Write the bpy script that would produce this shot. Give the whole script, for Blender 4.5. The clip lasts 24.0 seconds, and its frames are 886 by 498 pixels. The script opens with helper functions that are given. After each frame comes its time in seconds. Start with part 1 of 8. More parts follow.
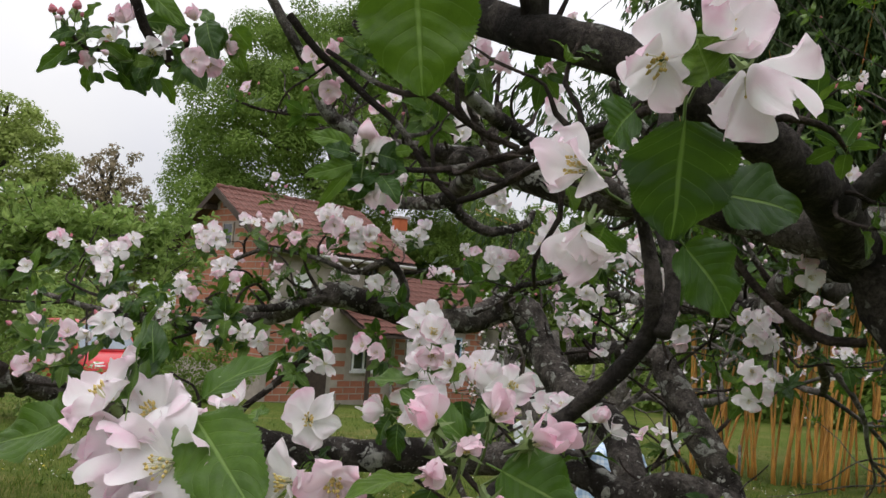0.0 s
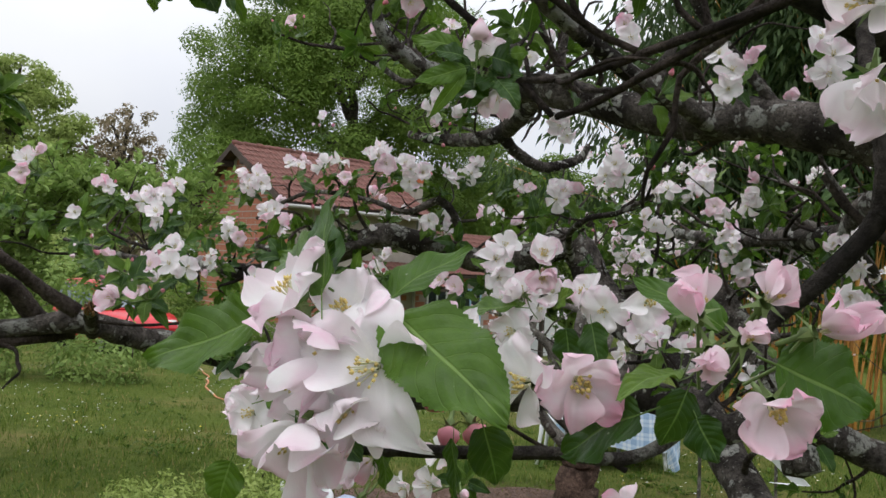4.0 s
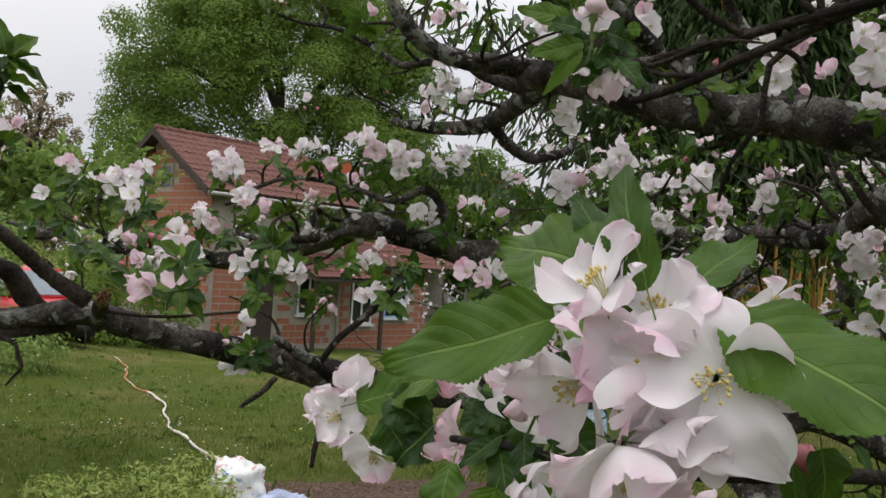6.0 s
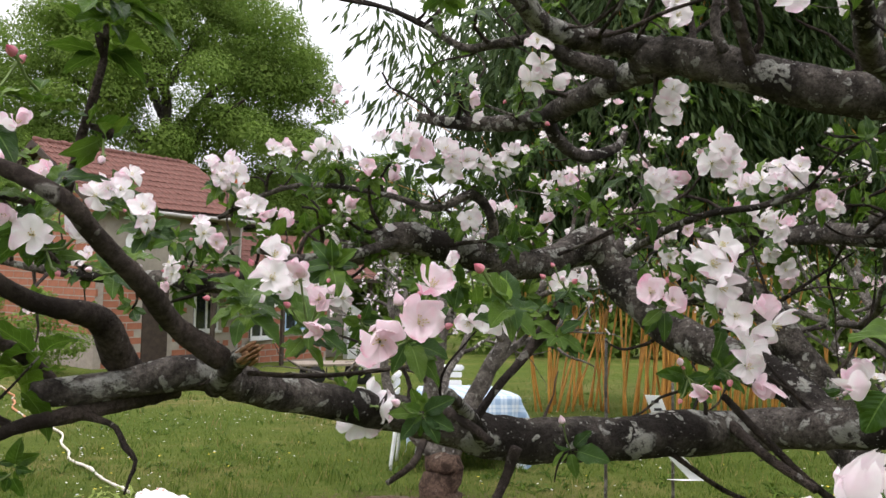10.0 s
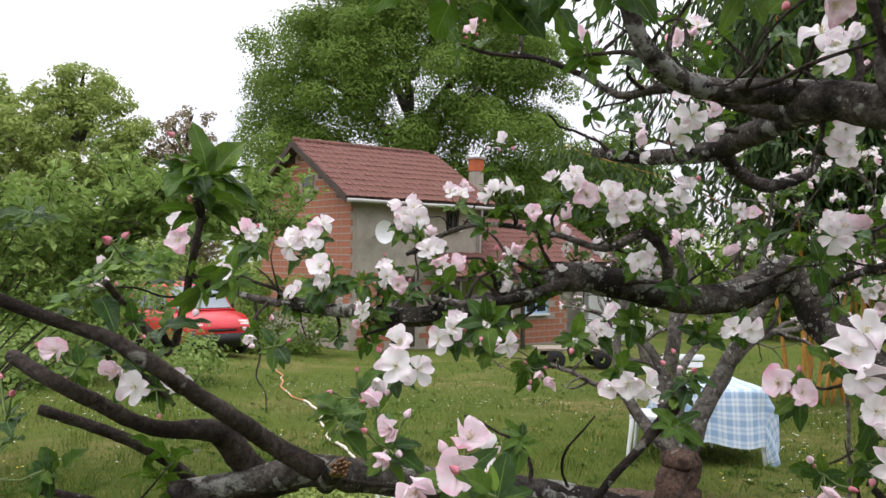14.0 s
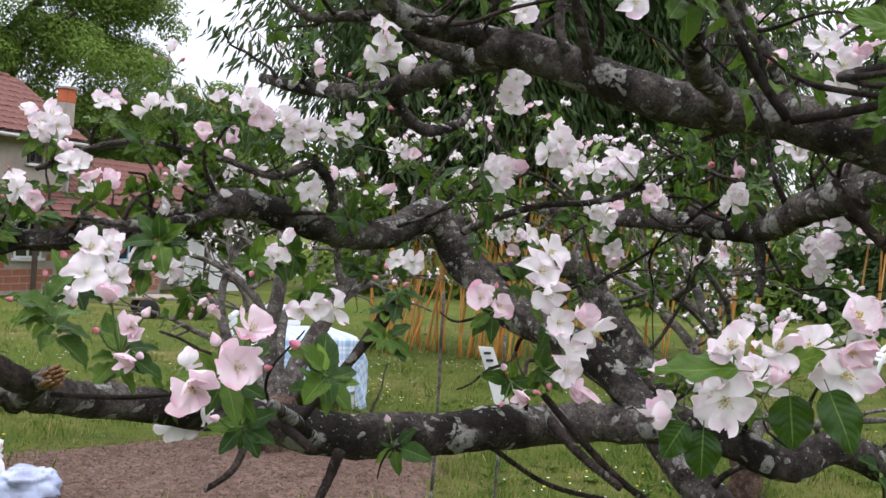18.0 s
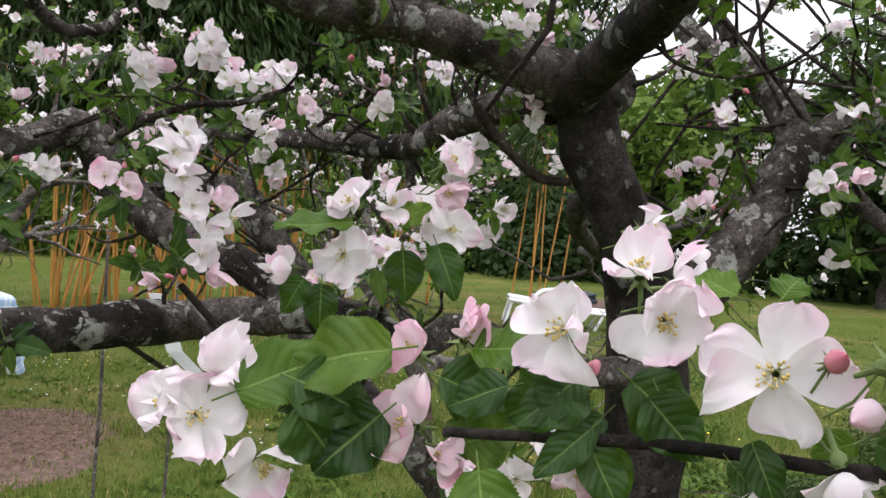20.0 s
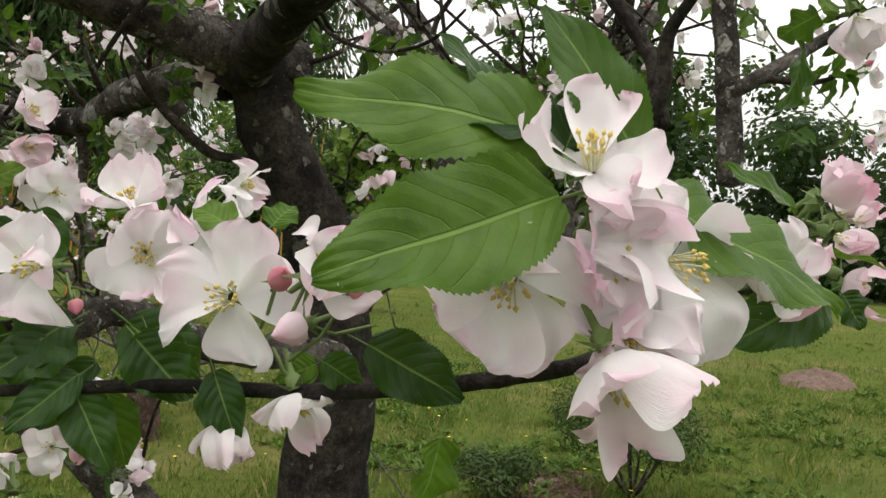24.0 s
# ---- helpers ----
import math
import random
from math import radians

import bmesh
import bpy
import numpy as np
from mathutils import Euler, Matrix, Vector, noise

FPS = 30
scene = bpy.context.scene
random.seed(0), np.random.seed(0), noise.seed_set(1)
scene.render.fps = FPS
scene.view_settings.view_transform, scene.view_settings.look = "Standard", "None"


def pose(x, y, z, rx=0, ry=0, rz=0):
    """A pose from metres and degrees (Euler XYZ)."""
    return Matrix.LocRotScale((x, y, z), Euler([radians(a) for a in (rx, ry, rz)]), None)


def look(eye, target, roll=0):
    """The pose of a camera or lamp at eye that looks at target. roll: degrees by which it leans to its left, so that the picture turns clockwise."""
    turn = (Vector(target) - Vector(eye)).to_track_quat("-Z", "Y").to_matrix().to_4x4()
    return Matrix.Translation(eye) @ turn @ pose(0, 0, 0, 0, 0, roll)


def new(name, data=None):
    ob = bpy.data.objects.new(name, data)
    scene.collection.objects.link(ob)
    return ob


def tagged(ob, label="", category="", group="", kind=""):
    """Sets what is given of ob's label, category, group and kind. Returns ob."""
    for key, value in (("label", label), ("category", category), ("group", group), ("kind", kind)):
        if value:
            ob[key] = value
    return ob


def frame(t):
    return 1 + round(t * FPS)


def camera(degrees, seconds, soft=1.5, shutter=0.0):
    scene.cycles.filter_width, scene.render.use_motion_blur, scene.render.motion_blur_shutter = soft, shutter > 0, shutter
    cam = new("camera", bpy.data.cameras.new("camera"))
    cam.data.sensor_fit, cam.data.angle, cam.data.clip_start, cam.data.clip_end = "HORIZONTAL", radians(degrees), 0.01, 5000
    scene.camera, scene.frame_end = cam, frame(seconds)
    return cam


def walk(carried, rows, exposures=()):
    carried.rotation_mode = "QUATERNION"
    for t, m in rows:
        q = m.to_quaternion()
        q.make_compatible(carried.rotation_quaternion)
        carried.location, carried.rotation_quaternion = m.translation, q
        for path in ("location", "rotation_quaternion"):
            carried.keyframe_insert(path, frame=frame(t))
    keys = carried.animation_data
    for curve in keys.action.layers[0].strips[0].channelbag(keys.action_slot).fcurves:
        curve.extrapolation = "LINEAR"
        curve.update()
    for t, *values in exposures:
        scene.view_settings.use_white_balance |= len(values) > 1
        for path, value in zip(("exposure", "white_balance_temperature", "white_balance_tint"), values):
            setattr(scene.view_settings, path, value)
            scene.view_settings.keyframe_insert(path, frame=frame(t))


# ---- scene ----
EXPOSURES = ((0, -0.37, 6500, 12), (2, -0.32, 6200, 12), (5, -0.32, 6350, 10), (6, -0.49, 6500, 11), (7, -0.37, 7800, 7), (8, -0.17, 7200, 9), (9, 0.18, 6700, 14), (10, 0.13, 6550, 14), (13, 0.03, 6450, 14), (14, 0.05, 6400, 14), (16, 0.02, 6350, 14), (17, 0.03, 6250, 15), (18, 0.2, 6150, 17), (19, 0.21, 6250, 17), (22, -0.08, 6400, 11), (23, -0.09, 6550, 9), (24, -0.08, 6850, 7))
# ---- path ----
cam = camera(54.60, 24.0)
PATH = [
    (0, (0.2547, -0.2733, 1.4337), (0.4036, 1.7147, 1.5937), 4.19),
    (0.5, (0.2847, -0.2633, 1.4291), (0.2907, 1.7331, 1.5488), 4.39),
    (1, (0.2838, -0.2583, 1.422), (0.2538, 1.7394, 1.513), 3.77),
    (1.5, (0.2749, -0.2525, 1.4148), (0.2323, 1.7458, 1.485), 3.42),
    (2, (0.2706, -0.2493, 1.4148), (0.2364, 1.7495, 1.4726), 3.44),
    (2.5, (0.2657, -0.2487, 1.4144), (0.2464, 1.7506, 1.4624), 3.15),
    (4.5, (0.1627, -0.219, 1.4061), (0.3285, 1.7736, 1.4516), 3.15),
    (5, (0.1293, -0.2118, 1.4025), (0.3289, 1.7779, 1.4401), 3.53),
    (5.5, (0.11, -0.2002, 1.4006), (0.3422, 1.786, 1.4307), 3.53),
    (6, (0.1021, -0.1749, 1.403), (0.3984, 1.8026, 1.4423), 3.79),
    (6.5, (0.0852, -0.1192, 1.404), (0.5187, 1.832, 1.4746), 2.97),
    (7, (0.0651, -0.0751, 1.3989), (0.6009, 1.8497, 1.4877), 2.41),
    (7.5, (0.0487, -0.0449, 1.3941), (0.6261, 1.8683, 1.4752), 3.11),
    (8, (0.0202, -0.0079, 1.4051), (0.6528, 1.8878, 1.4835), 2.57),
    (8.5, (-0.0163, 0.0286, 1.4062), (0.7445, 1.8761, 1.495), 1.60),
    (9, (-0.0463, 0.0484, 1.4023), (0.7846, 1.8648, 1.5029), 1.91),
    (9.5, (-0.0751, 0.0484, 1.402), (0.6714, 1.9016, 1.4952), 1.68),
    (10, (-0.0817, 0.044, 1.4053), (0.4545, 1.9696, 1.4725), 1.68),
    (10.5, (-0.0686, 0.0321, 1.4117), (0.2227, 2.0099, 1.4685), 1.80),
    (12.5, (0.018, 0.0126, 1.4732), (0.046, 2.0121, 1.5062), 0.41),
    (13, (0.0147, 0.0104, 1.4847), (0.0154, 2.0103, 1.499), 0.11),
    (13.5, (0.0095, 0.008, 1.4901), (-0.0021, 2.0079, 1.5066), 0.44),
    (14, (0.0079, 0.0089, 1.4892), (-0.0065, 2.0089, 1.5017), 0.60),
    (14.5, (0.006, 0.0086, 1.4891), (0.008, 2.0086, 1.4968), 0.51),
    (15, (0.0035, 0.0084, 1.4882), (0.0269, 2.0083, 1.4898), 0.59),
    (15.5, (-0.0019, 0.0075, 1.4867), (0.0304, 2.0072, 1.4749), 0.64),
    (16, (-0.0156, 0.009, 1.4855), (0.0374, 2.008, 1.4544), 0.62),
    (16.5, (-0.0365, 0.0184, 1.4791), (0.0952, 2.0133, 1.4264), 0.61),
    (17, (-0.0527, 0.0315, 1.468), (0.2833, 2.0018, 1.3967), 1.38),
    (17.5, (-0.0676, 0.0425, 1.4608), (0.5473, 1.9442, 1.3892), 2.91),
    (18, (-0.0733, 0.0487, 1.4534), (0.8054, 1.8444, 1.3961), 4.38),
    (18.5, (-0.0744, 0.0471, 1.4457), (0.9797, 1.7455, 1.3798), 4.58),
    (19, (-0.0642, 0.0396, 1.4263), (1.1499, 1.6262, 1.3336), 4.56),
    (19.5, (-0.0505, 0.0314, 1.41), (1.3043, 1.4995, 1.3154), 4.94),
    (21.5, (-0.0119, 0.0139, 1.3807), (1.5974, 1.1951, 1.2576), 4.45),
    (22, (-0.0062, 0.0088, 1.3797), (1.6219, 1.1633, 1.252), 4.17),
    (22.5, (0.0034, 0.0021, 1.3795), (1.6811, 1.0841, 1.2585), 4.17),
    (23, (0.0114, -0.0099, 1.3811), (1.7459, 0.9805, 1.2769), 4.17),
    (23.5, (0.0145, -0.0194, 1.3833), (1.7881, 0.9012, 1.3009), 4.59),
    (24, (0.0141, -0.0258, 1.3855), (1.811, 0.8507, 1.3303), 4.84),
]
walk(cam, [(t, look(eye, target, roll)) for t, eye, target, roll in PATH], exposures=EXPOSURES)
# ---- end path ----

# ---- light ----
SLOPE = -0.0524


def ground_z(x, y):
    """Height of the lawn: it falls gently towards the house and levels out far off."""
    yy = max(-14.0, min(y, 40.0))
    left = min(1.0, max(0.0, (-2.5 - x) / 3.0)) * min(1.0, max(0.0, (y - 8.0) / 7.0)) * min(1.0, max(0.0, (30.0 - y) / 8.0))
    return SLOPE * yy + 0.25 * left + 0.02 * math.sin(x * 0.9 + y * 0.4) + 0.015 * math.sin(y * 1.7 - x * 0.6)


world = bpy.data.worlds.new("overcast_sky")
scene.world = world
world.use_nodes = True
wn, wl = world.node_tree.nodes, world.node_tree.links
wn.clear()
w_out = wn.new("ShaderNodeOutputWorld")
w_bg = wn.new("ShaderNodeBackground")
w_sky = wn.new("ShaderNodeTexSky")
w_sky.sky_type, w_sky.sun_disc = "NISHITA", False
w_sky.sun_elevation, w_sky.sun_rotation = radians(52), radians(200)
w_co = wn.new("ShaderNodeTexCoord")
w_noise = wn.new("ShaderNodeTexNoise")
w_noise.inputs["Scale"].default_value, w_noise.inputs["Detail"].default_value = 2.2, 6.0
w_ramp = wn.new("ShaderNodeValToRGB")
w_ramp.color_ramp.elements[0].position, w_ramp.color_ramp.elements[0].color = 0.35, (8.3, 8.45, 9.0, 1)
w_ramp.color_ramp.elements[1].position, w_ramp.color_ramp.elements[1].color = 0.62, (9.9, 9.85, 9.8, 1)
w_mix = wn.new("ShaderNodeMixRGB")
w_mix.inputs[0].default_value = 0.93
wl.new(w_co.outputs["Generated"], w_noise.inputs["Vector"])
wl.new(w_noise.outputs["Fac"], w_ramp.inputs[0])
wl.new(w_sky.outputs[0], w_mix.inputs[1])
wl.new(w_ramp.outputs[0], w_mix.inputs[2])
wl.new(w_mix.outputs[0], w_bg.inputs["Color"])
w_sep = wn.new("ShaderNodeSeparateXYZ")
wl.new(w_co.outputs["Generated"], w_sep.inputs[0])
w_up = wn.new("ShaderNodeMath")
w_up.operation = "MAXIMUM"
w_up.inputs[1].default_value = 0.0
wl.new(w_sep.outputs[2], w_up.inputs[0])
# an overcast sky grows brighter towards the zenith
w_gain = wn.new("ShaderNodeMath")
w_gain.operation = "MULTIPLY_ADD"
w_gain.inputs[1].default_value, w_gain.inputs[2].default_value = 0.2, 0.09
wl.new(w_up.outputs[0], w_gain.inputs[0])
wl.new(w_gain.outputs[0], w_bg.inputs["Strength"])
wl.new(w_bg.outputs[0], w_out.inputs[0])

sun_data = bpy.data.lights.new("sun", "SUN")
sun_data.energy, sun_data.angle, sun_data.color = 0.8, radians(25), (1.0, 0.97, 0.92)
sun = new("sun", sun_data)
sun.matrix_world = look((0, 0, 30), (5, 4, 10))

# ---- materials ----


def mat(name, rough=0.7):
    m = bpy.data.materials.new(name)
    m.use_nodes = True
    b = m.node_tree.nodes["Principled BSDF"]
    b.inputs["Roughness"].default_value = rough
    return m, m.node_tree.nodes, m.node_tree.links, b


def noise_node(n, l, scale, detail=5.0, rough=0.6, coord="Object", vec=None):
    t = n.new("ShaderNodeTexNoise")
    t.inputs["Scale"].default_value, t.inputs["Detail"].default_value = scale, detail
    t.inputs["Roughness"].default_value = rough
    if vec is None:
        c = n.new("ShaderNodeTexCoord")
        vec = c.outputs[coord]
    l.new(vec, t.inputs["Vector"])
    return t.outputs["Fac"]


def noise_color(n, l, scale, vec):
    t = n.new("ShaderNodeTexNoise")
    t.inputs["Scale"].default_value, t.inputs["Detail"].default_value = scale, 4.0
    l.new(vec, t.inputs["Vector"])
    return t.outputs["Color"]


def ramp(n, l, fac, *stops):
    r = n.new("ShaderNodeValToRGB")
    e = r.color_ramp.elements
    while len(e) < len(stops):
        e.new(0.5)
    for k, (p, c) in enumerate(stops):
        e[k].position, e[k].color = p, (c[0], c[1], c[2], 1)
    l.new(fac, r.inputs[0])
    return r.outputs[0]


def mixc(n, l, fac, a, b, kind="MIX"):
    m = n.new("ShaderNodeMixRGB")
    m.blend_type = kind
    for sock, v in ((m.inputs[0], fac), (m.inputs[1], a), (m.inputs[2], b)):
        if isinstance(v, (int, float)):
            sock.default_value = v
        elif isinstance(v, tuple):
            sock.default_value = (v[0], v[1], v[2], 1)
        else:
            l.new(v, sock)
    return m.outputs[0]


def maths(n, l, op, a, b=0.0, clamp=False):
    m = n.new("ShaderNodeMath")
    m.operation, m.use_clamp = op, clamp
    for sock, v in ((m.inputs[0], a), (m.inputs[1], b)):
        if isinstance(v, (int, float)):
            sock.default_value = v
        else:
            l.new(v, sock)
    return m.outputs[0]


def bump(n, l, b, height, strength, dist):
    k = n.new("ShaderNodeBump")
    k.inputs["Strength"].default_value, k.inputs["Distance"].default_value = strength, dist
    l.new(height, k.inputs["Height"])
    l.new(k.outputs[0], b.inputs["Normal"])


def simple(name, color, rough=0.6, scale=12.0, vary=0.25, bumpy=0.0, metal=0.0, bump_scale=None):
    """A plain surface with grain at two scales."""
    m, n, l, b = mat(name, rough)
    f1 = noise_node(n, l, scale)
    f2 = noise_node(n, l, scale * 9)
    lo = tuple(c * (1 - vary) for c in color)
    hi = tuple(min(1, c * (1 + vary)) for c in color)
    c1 = ramp(n, l, f1, (0.3, lo), (0.7, hi))
    c2 = mixc(n, l, f2, c1, tuple(c * (1 - vary * 0.8) for c in color))
    c3 = mixc(n, l, 0.5, c1, c2)
    l.new(c3, b.inputs["Base Color"])
    b.inputs["Metallic"].default_value = metal
    if bumpy:
        bump(n, l, b, noise_node(n, l, bump_scale or scale * 6), 0.6, bumpy)
    return m


def through_light(m, n, l, b, color, amount):
    """Lets light pass a thin sheet, as petals and leaves do."""
    t = n.new("ShaderNodeBsdfTranslucent")
    if isinstance(color, tuple):
        t.inputs["Color"].default_value = (*color, 1)
    else:
        l.new(color, t.inputs["Color"])
    x = n.new("ShaderNodeMixShader")
    x.inputs[0].default_value = amount
    out = n["Material Output"]
    l.new(b.outputs[0], x.inputs[1])
    l.new(t.outputs[0], x.inputs[2])
    l.new(x.outputs[0], out.inputs["Surface"])


def bark_material(name, dark, light, lichen, amount, size=30.0):
    """Cracked grey bark with crusts of lichen: round patches of some size and a dust of small specks."""
    m, n, l, b = mat(name, 0.9)
    b.inputs["Specular IOR Level"].default_value = 0.15
    c = n.new("ShaderNodeTexCoord").outputs["Object"]
    base = noise_node(n, l, 46, 9, 0.75, vec=c)
    col = ramp(n, l, base, (0.33, dark), (0.48, tuple(0.55 * a + 0.45 * e for a, e in zip(dark, light))), (0.64, light))
    fine = noise_node(n, l, 230, 6, 0.7, vec=c)
    col = mixc(n, l, ramp(n, l, fine, (0.45, (0, 0, 0)), (0.66, (0.8, 0.8, 0.8))), col, dark)
    stain = noise_node(n, l, 11, 5, 0.6, vec=c)
    col = mixc(n, l, ramp(n, l, stain, (0.47, (0, 0, 0)), (0.6, (0.85, 0.85, 0.85))), col, tuple(v * 0.8 for v in dark))
    warp = mixc(n, l, 0.035, c, noise_color(n, l, 42, c), "ADD")
    masks = []
    for scale, edge, share in ((size, 0.62, amount), (size * 2.7, 0.55, amount + 0.06), (size * 8, 0.36, amount + 0.1)):
        v = n.new("ShaderNodeTexVoronoi")
        v.inputs["Scale"].default_value = scale
        l.new(warp, v.inputs["Vector"])
        pick = n.new("ShaderNodeSeparateColor")
        l.new(v.outputs["Color"], pick.inputs[0])
        near = maths(n, l, "MULTIPLY", maths(n, l, "SUBTRACT", maths(n, l, "MULTIPLY", pick.outputs[1], edge), v.outputs["Distance"]), 14.0, True)
        masks.append(maths(n, l, "MULTIPLY", near, maths(n, l, "GREATER_THAN", pick.outputs[0], share)))
    mask = maths(n, l, "MAXIMUM", maths(n, l, "MAXIMUM", masks[0], masks[1]), maths(n, l, "MULTIPLY", masks[2], 0.7))
    grain = noise_node(n, l, 150, 5, 0.75, vec=c)
    mask = maths(n, l, "MULTIPLY", mask, ramp(n, l, grain, (0.4, (0.05, 0.05, 0.05)), (0.5, (1, 1, 1))))
    hue = ramp(n, l, noise_node(n, l, 60, 4, vec=c), (0.3, lichen), (0.72, tuple(v * 0.6 for v in lichen)))
    col = mixc(n, l, mask, col, hue)
    l.new(col, b.inputs["Base Color"])
    h = maths(n, l, "ADD", maths(n, l, "MULTIPLY", base, 1.2), maths(n, l, "MULTIPLY", fine, 0.6))
    h = maths(n, l, "ADD", h, maths(n, l, "MULTIPLY", mask, 0.4))
    bump(n, l, b, h, 1.0, 0.011)
    return m


M_BARK = bark_material("apple_bark", (0.0194, 0.015, 0.0128), (0.261, 0.228, 0.202), (0.568, 0.561, 0.509), 0.36)
M_BARK_SMOOTH = bark_material("smooth_bark", (0.03, 0.022, 0.018), (0.17, 0.135, 0.115), (0.34, 0.32, 0.28), 0.88, 40.0)
M_BARK_DARK = bark_material("trunk_bark", (0.0153, 0.0127, 0.011), (0.128, 0.109, 0.0952), (0.272, 0.264, 0.23), 0.8, 26.0)
M_TWIG = bark_material("twig_bark", (0.0204, 0.0153, 0.0127), (0.136, 0.106, 0.0892), (0.272, 0.255, 0.221), 0.8)
M_BARK_FAR = bark_material("grey_bark", (0.06, 0.052, 0.045), (0.27, 0.245, 0.215), (0.42, 0.42, 0.38), 0.78)
M_BARK_FOOT = bark_material("cracked_bark", (0.035, 0.022, 0.016), (0.21, 0.14, 0.105), (0.27, 0.22, 0.18), 0.85, 16.0)
M_CUT = simple("cut_wood", (0.32, 0.17, 0.085), 0.85, 60, 0.45, 0.003)


def leaf_material(name, low, high, rough=0.42, veins=True, thin=0.22):
    m, n, l, b = mat(name, rough)
    uv = n.new("ShaderNodeUVMap")
    sep = n.new("ShaderNodeSeparateXYZ")
    l.new(uv.outputs[0], sep.inputs[0])
    info = n.new("ShaderNodeObjectInfo")
    geo = n.new("ShaderNodeNewGeometry")
    rnd = maths(n, l, "FRACT", maths(n, l, "ADD", info.outputs["Random"], geo.outputs["Random Per Island"]))
    body = mixc(n, l, rnd, low, high)
    blot = noise_node(n, l, 48, 6, 0.65)
    body = mixc(n, l, ramp(n, l, blot, (0.36, (0, 0, 0)), (0.66, (0.75, 0.75, 0.75))), body, tuple(v * 0.5 for v in low))
    col = body
    if veins:
        side = maths(n, l, "ABSOLUTE", maths(n, l, "SUBTRACT", sep.outputs[0], 0.5))
        stray = maths(n, l, "MULTIPLY", maths(n, l, "SUBTRACT", noise_node(n, l, 60, 3, 0.5), 0.5), 0.09)
        lean = maths(n, l, "MULTIPLY", maths(n, l, "POWER", side, 1.35), 0.75)
        run = maths(n, l, "ADD", maths(n, l, "SUBTRACT", maths(n, l, "POWER", sep.outputs[1], 0.88), lean), stray)
        saw = maths(n, l, "ABSOLUTE", maths(n, l, "SUBTRACT", maths(n, l, "FRACT", maths(n, l, "MULTIPLY", run, 7.0)), 0.5))
        lat = maths(n, l, "MULTIPLY", maths(n, l, "SUBTRACT", 0.05, saw, True), 12.0, True)
        mid = maths(n, l, "MULTIPLY", maths(n, l, "SUBTRACT", 0.03, side, True), 60.0, True)
        vein = maths(n, l, "MAXIMUM", maths(n, l, "MULTIPLY", lat, 0.55), mid)
        col = mixc(n, l, maths(n, l, "MULTIPLY", vein, 0.5), body, (0.24, 0.36, 0.1))
        fine = noise_node(n, l, 420, 4, 0.7)
        h = maths(n, l, "ADD", maths(n, l, "MULTIPLY", vein, -1.0), maths(n, l, "MULTIPLY", fine, 0.55))
        h = maths(n, l, "ADD", h, maths(n, l, "MULTIPLY", saw, 0.5))
        bump(n, l, b, h, 0.5, 0.001)
        speck = noise_node(n, l, 300, 3, 0.5)
        col = mixc(n, l, ramp(n, l, speck, (0.73, (0, 0, 0)), (0.76, (1, 1, 1))), col, (0.5, 0.55, 0.42))
    l.new(col, b.inputs["Base Color"])
    b.inputs["Specular IOR Level"].default_value = 0.22 if veins else 0.12
    through_light(m, n, l, b, mixc(n, l, 0.5 if veins else 0.15, col, (0.22, 0.42, 0.04)), thin)
    return m


M_LEAF = leaf_material("apple_leaf", (0.0382, 0.0935, 0.00918), (0.128, 0.212, 0.0229))
M_LEAF_NEAR = leaf_material("apple_leaf_broad", (0.0425, 0.106, 0.00816), (0.106, 0.191, 0.0163), 0.36)
# darker copy of apple_leaf, with the shade of back-lit and lower leaves coloured in
M_LEAF_DARK_SHADED = leaf_material("apple_leaf_dark_shaded", (0.0128, 0.0416, 0.00672), (0.04, 0.096, 0.0134), 0.38)
M_LEAF_YOUNG = leaf_material("apple_leaf_young", (0.09, 0.18, 0.0162), (0.18, 0.297, 0.0324), 0.45)


def petal_material(name, white, pink, amount):
    """White petal, flushed with pink towards its rim and in streaks."""
    m, n, l, b = mat(name, 0.62)
    uv = n.new("ShaderNodeUVMap")
    sep = n.new("ShaderNodeSeparateXYZ")
    l.new(uv.outputs[0], sep.inputs[0])
    info = n.new("ShaderNodeObjectInfo")
    geo = n.new("ShaderNodeNewGeometry")
    rnd = maths(n, l, "FRACT", maths(n, l, "ADD", info.outputs["Random"], geo.outputs["Random Per Island"]))
    cloud = noise_node(n, l, 75, 3, 0.5)
    rim = maths(n, l, "POWER", sep.outputs[1], 1.6)
    f = maths(n, l, "MULTIPLY", maths(n, l, "MULTIPLY", rim, ramp(n, l, cloud, (0.38, (0, 0, 0)), (0.66, (1, 1, 1)))), maths(n, l, "MULTIPLY_ADD", rnd, 1.0))
    f = maths(n, l, "MULTIPLY", f, amount, True)
    st = n.new("ShaderNodeTexNoise")
    st.inputs["Scale"].default_value, st.inputs["Detail"].default_value = 9.0, 4.0
    mp = n.new("ShaderNodeMapping")
    mp.inputs["Scale"].default_value = (9.0, 0.7, 1.0)
    l.new(uv.outputs[0], mp.inputs[0])
    l.new(mp.outputs[0], st.inputs["Vector"])
    col = mixc(n, l, f, white, pink)
    col = mixc(n, l, maths(n, l, "MULTIPLY", st.outputs["Fac"], 0.15), col, (white[0] * 0.9, white[1] * 0.76, white[2] * 0.82))
    l.new(col, b.inputs["Base Color"])
    b.inputs["Specular IOR Level"].default_value = 0.25
    bump(n, l, b, maths(n, l, "ADD", maths(n, l, "MULTIPLY", st.outputs["Fac"], 0.9), noise_node(n, l, 260, 4)), 0.25, 0.0014)
    through_light(m, n, l, b, col, 0.36)
    return m


